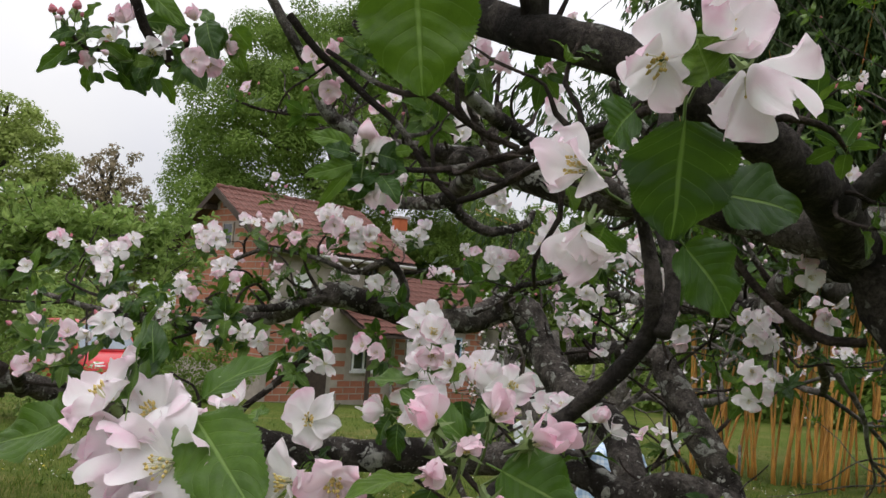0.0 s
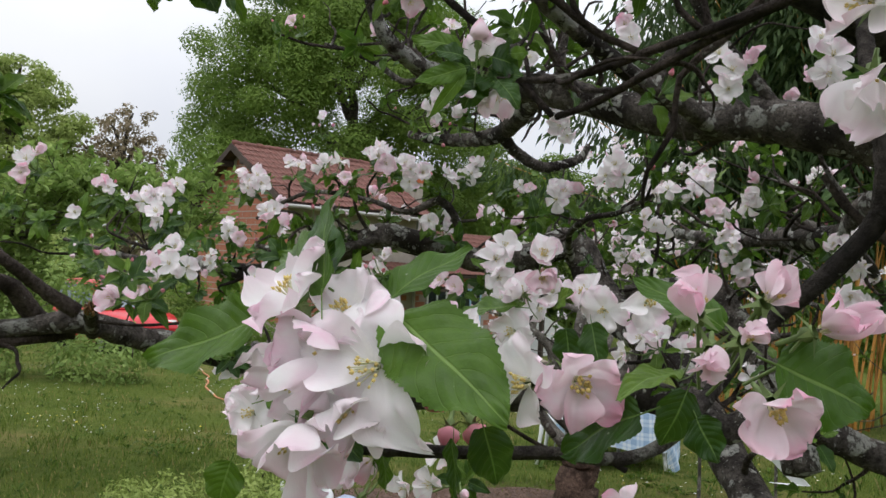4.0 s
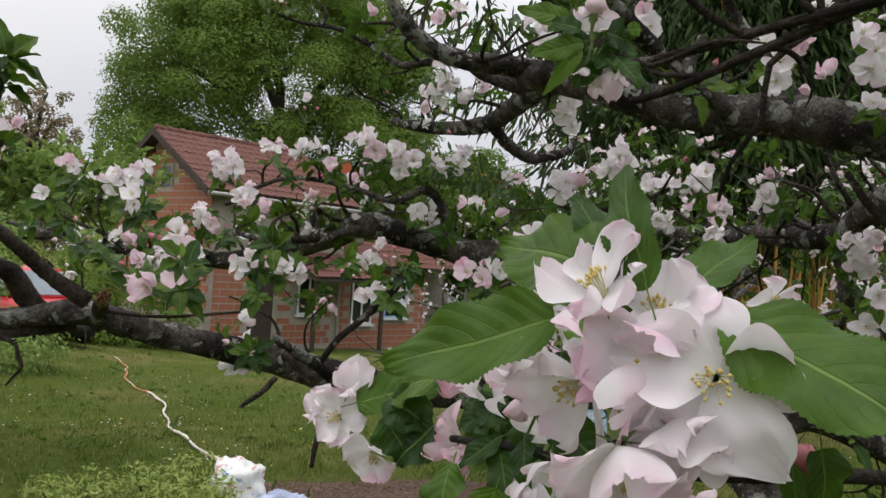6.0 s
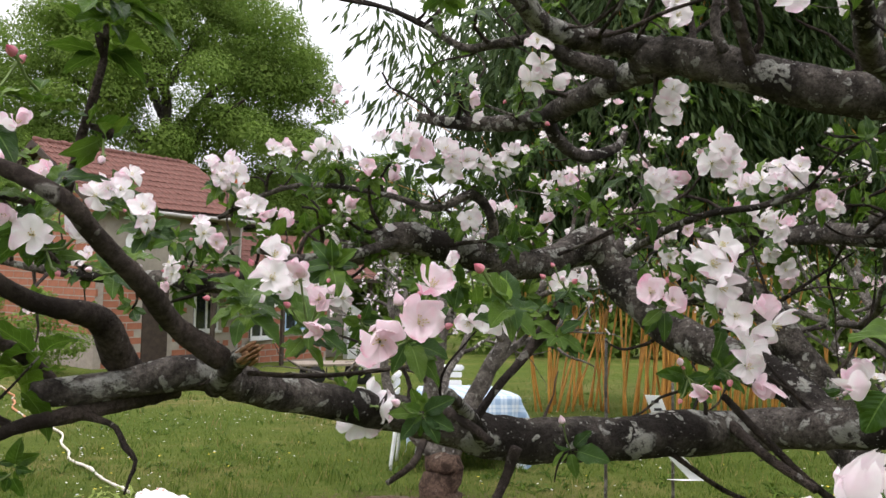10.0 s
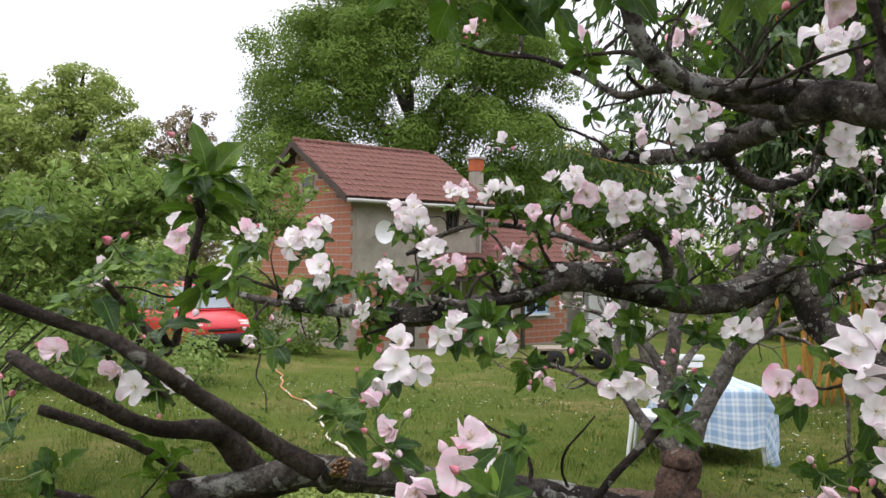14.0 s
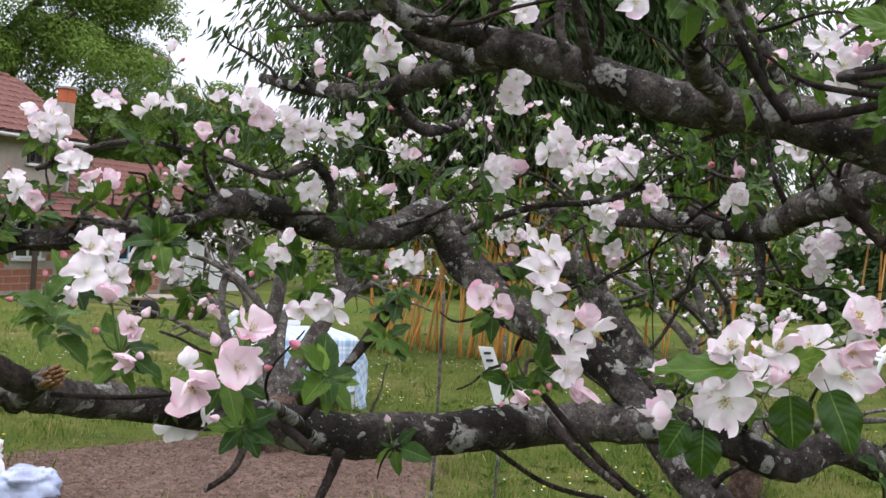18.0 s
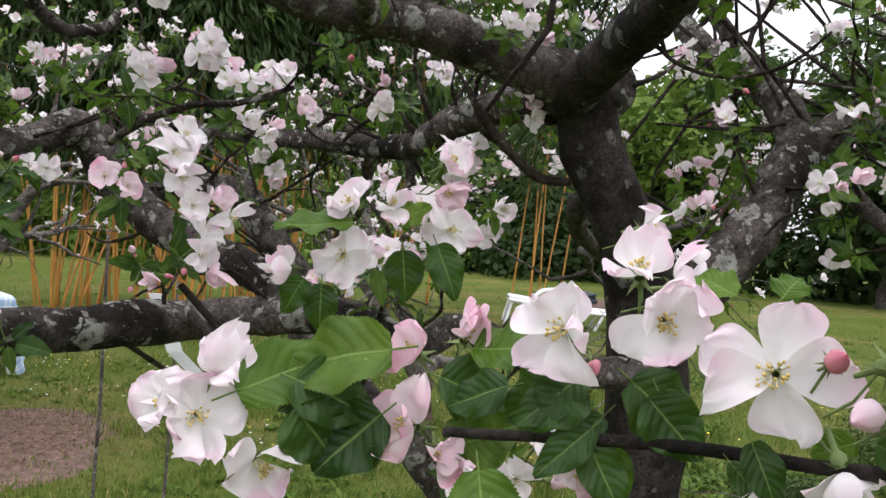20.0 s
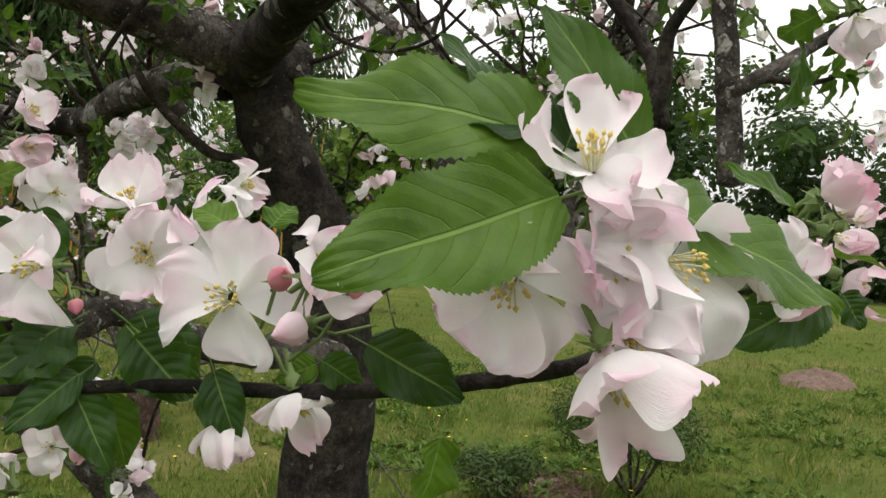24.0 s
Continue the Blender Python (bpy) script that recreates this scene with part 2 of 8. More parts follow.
M_PETAL = petal_material("petal_white", (0.96, 0.945, 0.95), (0.9, 0.58, 0.73), 0.7)
M_PETAL_PINK = petal_material("petal_pink", (0.92, 0.8, 0.85), (0.86, 0.42, 0.57), 0.9)
M_BUD = petal_material("bud_rose", (0.78, 0.36, 0.42), (0.6, 0.08, 0.17), 1.5)
M_STAMEN = simple("stamen_thread", (0.72, 0.70, 0.45), 0.6, 200, 0.2)
M_ANTHER = simple("anther", (0.68, 0.52, 0.17), 0.75, 400, 0.35)
M_SEPAL = simple("sepal", (0.14, 0.2, 0.06), 0.7, 180, 0.4)

# ---- helpers of the scene ----
rng = random.Random(7)


def mesh_of(name, verts, faces, material=None, uvs=None, smooth=True, mats=None):
    me = bpy.data.meshes.new(name)
    me.from_pydata([tuple(v) for v in verts], [], faces)
    for m in material if isinstance(material, (list, tuple)) else [material]:
        if m:
            me.materials.append(m)
    if mats is not None:
        me.polygons.foreach_set("material_index", mats)
    if smooth:
        me.polygons.foreach_set("use_smooth", [True] * len(faces))
    if uvs is not None:
        lay = me.uv_layers.new(name="UVMap")
        idx = np.empty(len(me.loops), dtype=np.int32)
        me.loops.foreach_get("vertex_index", idx)
        lay.data.foreach_set("uv", np.asarray(uvs, dtype=np.float32)[idx].ravel())
    me.update()
    return me


def part(name, data, parent, label="", m=None):
    ob = new(name, data)
    ob.parent = parent
    if m is not None:
        ob.matrix_basis = m
    return tagged(ob, label=label)


def thing(name, label, category, at=(0, 0, 0), group="", kind="", data=None):
    ob = new(name, data)
    ob.location = at
    return tagged(ob, label=label, category=category, group=group, kind=kind)


def spline(points, step):
    """Catmull-Rom through points (x, y, z, r), resampled."""
    p = np.array(points, float)
    p = np.vstack([2 * p[0] - p[1], p, 2 * p[-1] - p[-2]])
    p[:, 3] = np.maximum(p[:, 3], 0.0006)
    out = []
    for k in range(1, len(p) - 2):
        a, b, c, d = p[k - 1 : k + 3]
        n = max(2, int(np.linalg.norm(c[:3] - b[:3]) / step))
        for t in np.arange(n) / n:
            out.append(0.5 * (2 * b + (c - a) * t + (2 * a - 5 * b + 4 * c - d) * t**2 + (3 * b - a - 3 * c + d) * t**3))
    out.append(p[-2])
    out = np.array(out)
    out[:, 3] = np.maximum(out[:, 3], 0.0006)
    return out


def tube_data(points, sides=12, rough=0.12, seed=0, step=None):
    """Vertices and faces of a gnarled tube along a smooth line, closed at both ends."""
    r0 = max(p[3] for p in points)
    s = spline(points, step or max(0.004, r0 * 0.55))
    c, rad = s[:, :3], s[:, 3]
    wob = np.array([[noise.noise(Vector((q[0] * 9 + seed, q[1] * 9 + k * 7.3, q[2] * 9))) for k in range(3)] for q in c])
    c = c + wob * rad[:, None] * 0.35
    tan = np.gradient(c, axis=0)
    tan /= np.linalg.norm(tan, axis=1)[:, None] + 1e-9
    side = np.cross(tan[0], (0.31, 0.2, 0.93))
    side /= np.linalg.norm(side)
    verts = []
    ang = np.arange(sides) / sides * 2 * math.pi
    for k in range(len(c)):
        side = side - tan[k] * (side @ tan[k])
        side /= np.linalg.norm(side)
        up_ = np.cross(tan[k], side)
        for a in ang:
            q = c[k] + (math.cos(a) * side + math.sin(a) * up_) * rad[k]
            f = 1 + rough * noise.fractal(Vector(q * (0.55 / max(rad[k], 0.002))) + Vector((seed, 0, 0)), 0.7, 2.1, 3)
            verts.append(c[k] + (q - c[k]) * f)
    n = len(c)
    faces = [(k * sides + j, k * sides + (j + 1) % sides, (k + 1) * sides + (j + 1) % sides, (k + 1) * sides + j) for k in range(n - 1) for j in range(sides)]
    verts += [c[0] - tan[0] * rad[0] * 0.3, c[-1] + tan[-1] * rad[-1] * 0.3]
    for j in range(sides):
        faces.append((n * sides, (j + 1) % sides, j))
        faces.append((n * sides + 1, (n - 1) * sides + j, (n - 1) * sides + (j + 1) % sides))
    return verts, faces


LINES = {}


def branch(tree, name, *points, material=None, label="", sides=None, rough=0.14, key=""):
    r0 = max(p[3] for p in points)
    sides = sides or (18 if r0 > 0.012 else 12 if r0 > 0.004 else 8)
    v, f = tube_data(points, sides, rough, seed=len(bpy.data.objects) * 0.37)
    if key:
        LINES[key] = spline(points, 0.01)
    return part(name, mesh_of(name, v, f, material or (M_BARK if r0 > 0.006 else M_TWIG)), tree, label)


def leaf_mesh(length, width, fold, curl, serr, nu=8, nv=14, wave=0.04, seed=0, material=None, stalk=0.25):
    """A toothed apple leaf along +y from its base, face up (+z), with a thin stalk."""
    verts, uvs, faces = [], [], []
    for j in range(nv + 1):
        t = j / nv
        w = width * 0.5 * (math.sin(math.pi * min(1, t * 0.93 + 0.05) ** 0.8)) ** 0.8 * (1 - 0.1 * t)
        if j == nv:
            w = 0.0008
        tooth = 1 + (serr if j % 2 else -serr) * (1 if 0 < j < nv else 0)
        y = length * t
        zc = -curl * length * t * t + 0.02 * length * math.sin(t * 7 + seed)
        for i in range(nu + 1):
            s = i / nu * 2 - 1
            k = tooth if abs(s) > 0.99 else 1
            lift = fold * abs(s) * w - 0.25 * w * s * s * (0.6 + 0.4 * math.sin(seed * 3))
            ripple = wave * width * abs(s) ** 2 * math.sin(t * 15 + seed * 2 + (s > 0) * 2)
            quilt = 0.014 * width * math.cos((t**0.88 - 0.26 * (abs(s) * 0.5) ** 1.35 * 2.9) * 7 * 2 * math.pi) * math.sin(math.pi * min(1.0, abs(s)))
            verts.append((s * w * k, y + 0.01 * length * abs(s), zc + lift + ripple + quilt))
            uvs.append((i / nu, t))
    for j in range(nv):
        for i in range(nu):
            a = j * (nu + 1) + i
            faces.append((a, a + 1, a + nu + 2, a + nu + 1))
    b0 = len(verts)
    for k in range(2):
        for q in range(4):
            a = q * math.pi / 2
            verts.append((0.015 * width * math.cos(a), -stalk * length * (1 - k) + 0.05 * length * k, 0.015 * width * math.sin(a) - 0.1 * length * stalk * (1 - k) - 0.02 * width * k))
            uvs.append((0.5, 0.5))
    for q in range(4):
        faces.append((b0 + q, b0 + (q + 1) % 4, b0 + 4 + (q + 1) % 4, b0 + 4 + q))
    return mesh_of("leaf", verts, faces, material or M_LEAF, uvs)


def petal_data(length, width, cup, wave, seed, nu=6, nv=7, roll=0.0):
    """One broad, rounded petal along +y from the flower's middle, narrow at its claw; cup bends its tip up (+z)."""
    r = random.Random(seed)
    ph, ph2, lean = r.random() * 6, r.random() * 6, r.uniform(-0.15, 0.15)
    gutter, arch, twist = r.uniform(0.0, 0.5), r.uniform(-0.3, 0.2), r.uniform(-0.25, 0.25)
    if r.random() < 0.22:
        gutter, width = r.uniform(0.8, 1.3), width * 0.8
    notch, skew = r.uniform(0.0, 0.07), r.uniform(-0.12, 0.12)
    verts, uvs, faces = [], [], []
    for j in range(nv + 1):
        t = 1 - (1 - j / nv) ** 1.35
        w = width * 0.5 * (0.04 + 0.96 * max(t, 0.001) ** 0.62 * max(0.0, 1 - t**4.2) ** 0.5 / 0.71)
        if j == nv:
            w = width * 0.2
        for i in range(nu + 1):
            s = i / nu * 2 - 1
            x = s * w + lean * length * t * t * 0.4
            y = length * (t - 0.05 * s * s * t - notch * math.exp(-((s * 3.0) ** 2)) * t**8 + skew * s * t**3) * (1 - 0.15 * abs(cup) * t)
            z = length * (cup * 0.55 * t * t + arch * t * t - roll * max(0, t - 0.55) ** 2 * 3)
            z += gutter * w * s * s + twist * s * w * t * t
            z += wave * length * (math.sin(3.6 * s + ph) * t * t + 0.8 * math.sin(6.5 * t + 3.1 * s + ph2) * t + 0.75 * math.sin(8.5 * s + 4 * t + ph2) * t**3 + 0.5 * math.sin(15 * s + ph) * t**5)
            z -= 0.08 * width * math.exp(-((s * 3.2) ** 2)) * t * (1 - t) * 2
            verts.append((x, y, z))
            uvs.append((i / nu, t))
    for j in range(nv):
        for i in range(nu):
            q = j * (nu + 1) + i
            faces.append((q, q + 1, q + nu + 2, q + nu + 1))
    return verts, uvs, faces


def stamen_data(count, reach, seed, thick=0.00025):
    """Threads with an anther at each tip: vertices, faces and 0 or 1 for thread or anther."""
    r = random.Random(seed)
    v, f, mi = [], [], []
    for k in range(count):
        a, sp = k / count * 2 * math.pi + r.uniform(-0.3, 0.3), r.uniform(0.1, 0.75)
        d = Vector((math.cos(a) * sp, math.sin(a) * sp, 1)).normalized()
        tip = d * reach * r.uniform(0.7, 1.1)
        x = d.orthogonal().normalized()
        y = d.cross(x)
        b = len(v)
        for base, rad in ((Vector((math.cos(a), math.sin(a), 0)) * 0.0012, thick), (tip, thick * 0.7)):
            for q in range(3):
                v.append(base + (x * math.cos(q * 2.094) + y * math.sin(q * 2.094)) * rad)
        for q in range(3):
            f.append((b + q, b + (q + 1) % 3, b + 3 + (q + 1) % 3, b + 3 + q))
            mi.append(0)
        b, s = len(v), 0.00058 * r.uniform(0.8, 1.3)
        for q in (x, -x, y, -y):
            v.append(tip + q * s)
        v += [tip + d * s * 1.7, tip - d * s * 1.2]
        for p, q in ((0, 2), (2, 1), (1, 3), (3, 0)):
            f += [(b + p, b + q, b + 4), (b + q, b + p, b + 5)]
            mi += [1, 1]
    return v, f, mi


def joined(pieces):
    """Joins (verts, faces, uvs, material index, matrix) into one set of arrays."""
    V, F, U, I = [], [], [], []
    for v, f, u, k, m in pieces:
        b = len(V)
        V += [m @ Vector(q) for q in v]
        F += [tuple(b + i for i in q) for q in f]
        U += u if u is not None else [(0.5, 0.3)] * len(v)
        I += k if isinstance(k, list) else [k] * len(f)
    return V, F, U, I


def turn(rx=0, ry=0, rz=0):
    return Euler((rx, ry, rz)).to_matrix().to_4x4()


def calyx(seed, material_slot):
    """The green cup under a flower with five narrow sepals and its stalk."""
    v, f = [], []
    for k, (z, r) in enumerate(((-0.011, 0.0007), (-0.005, 0.0009), (-0.0035, 0.0022), (-0.0005, 0.0019))):
        v += [(r * math.cos(a), r * math.sin(a), z) for a in np.arange(6) / 6 * 2 * math.pi]
    for k in range(3):
        f += [(k * 6 + j, k * 6 + (j + 1) % 6, k * 6 + 6 + (j + 1) % 6, k * 6 + 6 + j) for j in range(6)]
    for k in range(5):
        a = k / 5 * 2 * math.pi + 0.6
        b = len(v)
        c, s = math.cos(a), math.sin(a)
        v += [(c * 0.0015 - s * 0.001, s * 0.0015 + c * 0.001, -0.001), (c * 0.0015 + s * 0.001, s * 0.0015 - c * 0.001, -0.001), (c * 0.007, s * 0.007, -0.003)]
        f.append((b, b + 1, b + 2))
    return v, f, None, material_slot, Matrix()


def blossom_pieces(seed, opened, size, lod=0):
    """Petals, stamens and calyx of a flower facing +z. opened: 1 is flat, 0.3 a cup."""
    r = random.Random(seed)
    petals = []
    for k in range(5):
        a = k * 2 * math.pi / 5 + r.uniform(-0.18, 0.18)
        cup = (1 - opened) * 1.3 + r.uniform(-0.15, 0.5)
        tilt = (1 - opened) * 1.05 + r.uniform(-0.3, 0.45)
        nu, nv = ((14, 14), (6, 7), (2, 2))[lod]
        v, u, f = petal_data(size * 0.5 * r.uniform(0.82, 1.1), size * (0.5 if lod == 0 else 0.45) * r.uniform(0.85, 1.12), cup, r.uniform(0.04, 0.1) * (1.35 if lod == 0 else 1) * (0.3 + 0.8 * opened), seed * 9 + k, nu, nv, roll=r.choice((0, 0.3, 0.7, -0.5)))
        petals.append((v, f, u, turn(0, 0, a) @ turn(tilt, 0.16 + r.uniform(-0.22, 0.22), 0) @ Matrix.Translation((0, 0.0012, 0.0003 * k))))
    return petals


def blossom_mesh(seed, opened, size, petal_mat, lod=0):
    pcs = [(v, f, u, 0, m) for v, f, u, m in blossom_pieces(seed, opened, size, lod)]
    if lod < 2:
        sv, sf, mi = stamen_data(18 if lod == 0 else 11, size * 0.19, seed, 0.00025 if lod == 0 else 0.0004)
        pcs.append((sv, sf, None, [i + 1 for i in mi], Matrix.Translation((0, 0, 0.001))))
        pcs.append(calyx(seed, 3))
    V, F, U, I = joined(pcs)
    return mesh_of("blossom", V, F, [petal_mat, M_STAMEN, M_ANTHER, M_SEPAL], U, mats=I)


def bud_mesh(seed, length, fat, material):
    """A closed bud of overlapping petals on a green cup, along +z."""
    r = random.Random(seed)
    pcs = []
    for k in range(5):
        v, u, f = petal_data(length, length * fat * 1.5, 0.0, 0.02, seed + k, 4, 6)
        w = []
        for x, y, z in v:
            t = y / length
            rad = length * fat * 0.5 * math.sin(min(1, max(0, t)) ** 0.62 * math.pi * 0.93 + 0.12) * (1.06 - 0.05 * k)
            th = x / (length * fat * 0.55)
            w.append((rad * math.sin(th), -rad * math.cos(th), y * 0.98))
        pcs.append((w, f, u, 0, turn(0, 0, k * 2.513 + r.uniform(-0.2, 0.2))))
    c = calyx(seed, 1)
    s = length / 0.012
    pcs.append(([(x * s, y * s, z * s + 0.001) for x, y, z in c[0]], c[1], None, 1, Matrix()))
    V, F, U, I = joined(pcs)
    return mesh_of("bud", V, F, [material, M_SEPAL], U, mats=I)


# Shared meshes: alike pieces lie on one mesh.
LEAVES = [leaf_mesh(1.0, 0.56 + 0.06 * (k % 3), 0.25 + 0.25 * (k % 3), 0.05 + 0.17 * (k % 4), 0.03, 6, 13, 0.08, k, (M_LEAF, M_LEAF_DARK_SHADED, M_LEAF)[k % 3]) for k in range(8)]
YOUNG = [leaf_mesh(1.0, 0.42 + 0.06 * (k % 2), 0.5, 0.1 + 0.1 * k, 0.03, 6, 11, 0.05, k + 20, (M_LEAF_YOUNG, M_LEAF)[k % 2]) for k in range(4)]
FLOWERS = [blossom_mesh(100 + k, (0.95, 0.8, 0.7, 0.9, 0.55, 0.85, 1.0, 0.75, 0.6, 0.9, 0.7, 0.5)[k], 0.045, M_PETAL, 1) for k in range(12)]
PINKS = [blossom_mesh(200 + k, (0.45, 0.6, 0.3, 0.7, 0.2)[k], 0.045, M_PETAL_PINK, 1) for k in range(5)]
BUDS = [bud_mesh(300 + k, 0.0072 + 0.0015 * k, 0.7, (M_BUD, M_BUD, M_PETAL_PINK)[k]) for k in range(3)]


def facing(p, normal, roll=0.0, scale=1.0):
    """The pose at p whose +z looks along normal."""
    q = Vector(normal).to_track_quat("Z", "Y").to_matrix().to_4x4()
    return Matrix.Translation(p) @ q @ turn(0, 0, roll) @ Matrix.Scale(scale, 4)


def lying(p, along, normal, scale=1.0):
    """The pose at p whose +y runs along, with +z near normal."""
    y = Vector(along).normalized()
    x = y.cross(Vector(normal)).normalized()
    z = x.cross(y)
    m = Matrix((x, y, z)).transposed().to_4x4()
    return Matrix.Translation(p) @ m @ Matrix.Scale(scale, 4)


POOL = {}
STALKS = {}


def put(tree, name, data, m):
    POOL.setdefault((tree, name), []).append((data, m))


def spur(tree, p, out, flowers=3, buds=1, leaves=6, pink=0.2, size=0.042, leaf=0.045, r=None, spread=0.03, toward=None):
    """A fruiting spur: a tuft of leaves with a truss of flowers in its middle."""
    r = r or rng
    p, out = Vector(p), Vector(out).normalized()
    leaf, size, spread, leaves = leaf * 0.55, size * 0.95, spread * 0.52, leaves + 5
    if flowers > 1:
        flowers += r.choice((0, 0, 1))
    x = out.orthogonal().normalized()
    y = out.cross(x)
    a0 = r.random() * 6.28
    for k in range(leaves):
        a = a0 + k * 2.4 + r.uniform(-0.3, 0.3)
        rad = x * math.cos(a) + y * math.sin(a)
        d = (rad * r.uniform(0.75, 1.2) + out * r.uniform(0.05, 0.8) + Vector((0, 0, -0.15))).normalized()
        young = r.random() < 0.22
        s = leaf * r.uniform(0.55, 1.25) * (0.7 if young else 1)
        put(tree, "leaf", r.choice(YOUNG if young else LEAVES), lying(p + d * s * 0.22 - out * 0.006 * (k % 3), d, out + rad * -0.3 + Vector((0, 0, 0.5)), s))
    f0 = r.random() * 6.28
    for k in range(flowers):
        a = f0 + k * 2.4
        q = 0.0 if k == 0 else 1.0
        rad = (x * math.cos(a) + y * math.sin(a)) * q
        n = (out * r.uniform(0.6, 1.1) + rad * r.uniform(0.5, 1.0) + (Vector(toward) * 0.9 if toward else Vector())).normalized()
        pos = p + out * (0.014 + 0.008 * r.random()) + rad * spread * r.uniform(0.6, 1.15) + n * 0.008
        STALKS.setdefault(tree, []).append((p, pos - n * 0.003, 0.0007))
        put(tree, "blossom", r.choice(PINKS if r.random() < pink else FLOWERS), facing(pos, n, r.random() * 6.28, size / 0.045 * r.uniform(0.72, 1.02)))
    for k in range(buds):
        a = f0 + 1.2 + k * 2.1
        rad = x * math.cos(a) + y * math.sin(a)
        n = (out * 0.7 + rad).normalized()
        e = p + out * 0.016 + rad * spread * r.uniform(0.7, 1.2)
        STALKS.setdefault(tree, []).append((p, e, 0.0007))
        put(tree, "bud", r.choice(BUDS), facing(e, n, 0, r.uniform(0.8, 1.15) * size / 0.042))


def merge(name, entries, parent, label):
    """Joins many posed meshes into one mesh, as stuff that nobody could count."""
    cache, V, F, U, I, mats, b = {}, [], [], [], [], [], 0
    for data, m in entries:
        if data not in cache:
            co = np.empty(len(data.vertices) * 3)
            data.vertices.foreach_get("co", co)
            uv = np.zeros(len(data.loops) * 2)
            if data.uv_layers:
                data.uv_layers[0].data.foreach_get("uv", uv)
            slot = []
            for q in data.materials:
                if q not in mats:
                    mats.append(q)
                slot.append(mats.index(q))
            cache[data] = (co.reshape(-1, 3), [tuple(q.vertices) for q in data.polygons], uv.reshape(-1, 2), [slot[q.material_index] for q in data.polygons])
        co, fs, uv, mi = cache[data]
        a = np.array(m)
        V.append(co @ a[:3, :3].T + a[:3, 3])
        F += [tuple(i + b for i in q) for q in fs]
        U.append(uv)
        I += mi
        b += len(co)
    me = mesh_of(name, np.vstack(V), F, mats, None, mats=I)
    me.uv_layers.new(name="UVMap").data.foreach_set("uv", np.vstack(U).astype(np.float32).ravel())
    return tagged(part(name, me, parent, label), kind="stuff")


STUFF = {"leaf": ("foliage", "green toothed leaves in small tufts"), "blossom": ("blossom_mass", "white and pale pink apple blossoms"), "bud": ("bud_mass", "small rose-pink flower buds")}


def place_pool(middle, limit=300):
    """Links what was put on the trees: the pieces about the middle of the walk one by one, the rest joined."""
    c = Vector(middle)
    for (tree, name), entries in POOL.items():
        entries.sort(key=lambda e: (e[1].translation - c).length)
        near = limit if name != "bud" else 150
        if tree.name != "apple_tree":
            near = 0
        for data, m in entries[:near]:
            part(name, data, tree, m=m)
        if entries[near:]:
            merge(STUFF[name][0], entries[near:], tree, STUFF[name][1])
    POOL.clear()
    for tree, lines in STALKS.items():
        V, F = [], []
        for a, b, rad in lines:
            a, b = Vector(a), Vector(b)
            d = (b - a).normalized()
            x = d.orthogonal().normalized()
            y, m = d.cross(x), a.lerp(b, 0.55) + Vector((0, 0, -0.12)) * (b - a).length
            k = len(V)
            for c in (a, m, b):
                V += [c + (x * math.cos(q) + y * math.sin(q)) * rad for q in (0, 1.571, 3.142, 4.712)]
            F += [(k + o + j, k + o + (j + 1) % 4, k + o + 4 + (j + 1) % 4, k + o + 4 + j) for o in (0, 4) for j in range(4)]
        tagged(part("stalk_mass", mesh_of("stalk_mass", V, F, M_SEPAL), tree, "thin green flower stalks"), kind="stuff")

# ---- ground ----


def grass_material():
    m, n, l, b = mat("lawn", 0.95)
    b.inputs["Specular IOR Level"].default_value = 0.08
    big = noise_node(n, l, 0.45, 4)
    mid = noise_node(n, l, 2.6, 6, 0.7)
    small = noise_node(n, l, 13, 6, 0.7)
    fine = noise_node(n, l, 70, 6, 0.75)
    c = ramp(n, l, big, (0.34, (0.07, 0.115, 0.016)), (0.5, (0.11, 0.14, 0.028)), (0.64, (0.25, 0.195, 0.085)))
    c = mixc(n, l, ramp(n, l, mid, (0.4, (0, 0, 0)), (0.62, (0.75, 0.75, 0.75))), c, (0.05, 0.09, 0.013))
    c = mixc(n, l, ramp(n, l, small, (0.5, (0, 0, 0)), (0.68, (0.6, 0.6, 0.6))), c, (0.19, 0.185, 0.05))
    c = mixc(n, l, ramp(n, l, fine, (0.35, (0.0, 0.0, 0.0)), (0.75, (0.8, 0.8, 0.8))), c, (0.125, 0.165, 0.03))
    l.new(c, b.inputs["Base Color"])
    bump(n, l, b, maths(n, l, "ADD", fine, small), 0.8, 0.05)
    return m


M_GRASS = grass_material()
M_SOIL = simple("mulch_soil", (0.15, 0.094, 0.07), 0.95, 14, 0.6, 0.05, bump_scale=45)
M_BLADE = leaf_material("grass_blade", (0.065, 0.125, 0.02), (0.265, 0.3, 0.07), 0.6, veins=False, thin=0.35)
M_DRY = leaf_material("dry_blade", (0.3, 0.26, 0.1), (0.42, 0.36, 0.16), 0.7, veins=False)


def ground_sheet():
    xs = np.unique(np.r_[np.linspace(-320, -40, 9), np.linspace(-40, 40, 81), np.linspace(40, 320, 9)])
    ys = np.unique(np.r_[np.linspace(-320, -20, 9), np.linspace(-20, 45, 66), np.linspace(45, 320, 9)])
    v = [(x, y, ground_z(x, y)) for y in ys for x in xs]
    n = len(xs)
    f = [(j * n + i, j * n + i + 1, (j + 1) * n + i + 1, (j + 1) * n + i) for j in range(len(ys) - 1) for i in range(n - 1)]
    return mesh_of("ground", v, f, M_GRASS)


tagged(new("ground", ground_sheet()), "gently sloping lawn of mown grass and weeds", "lawn", kind="structure")


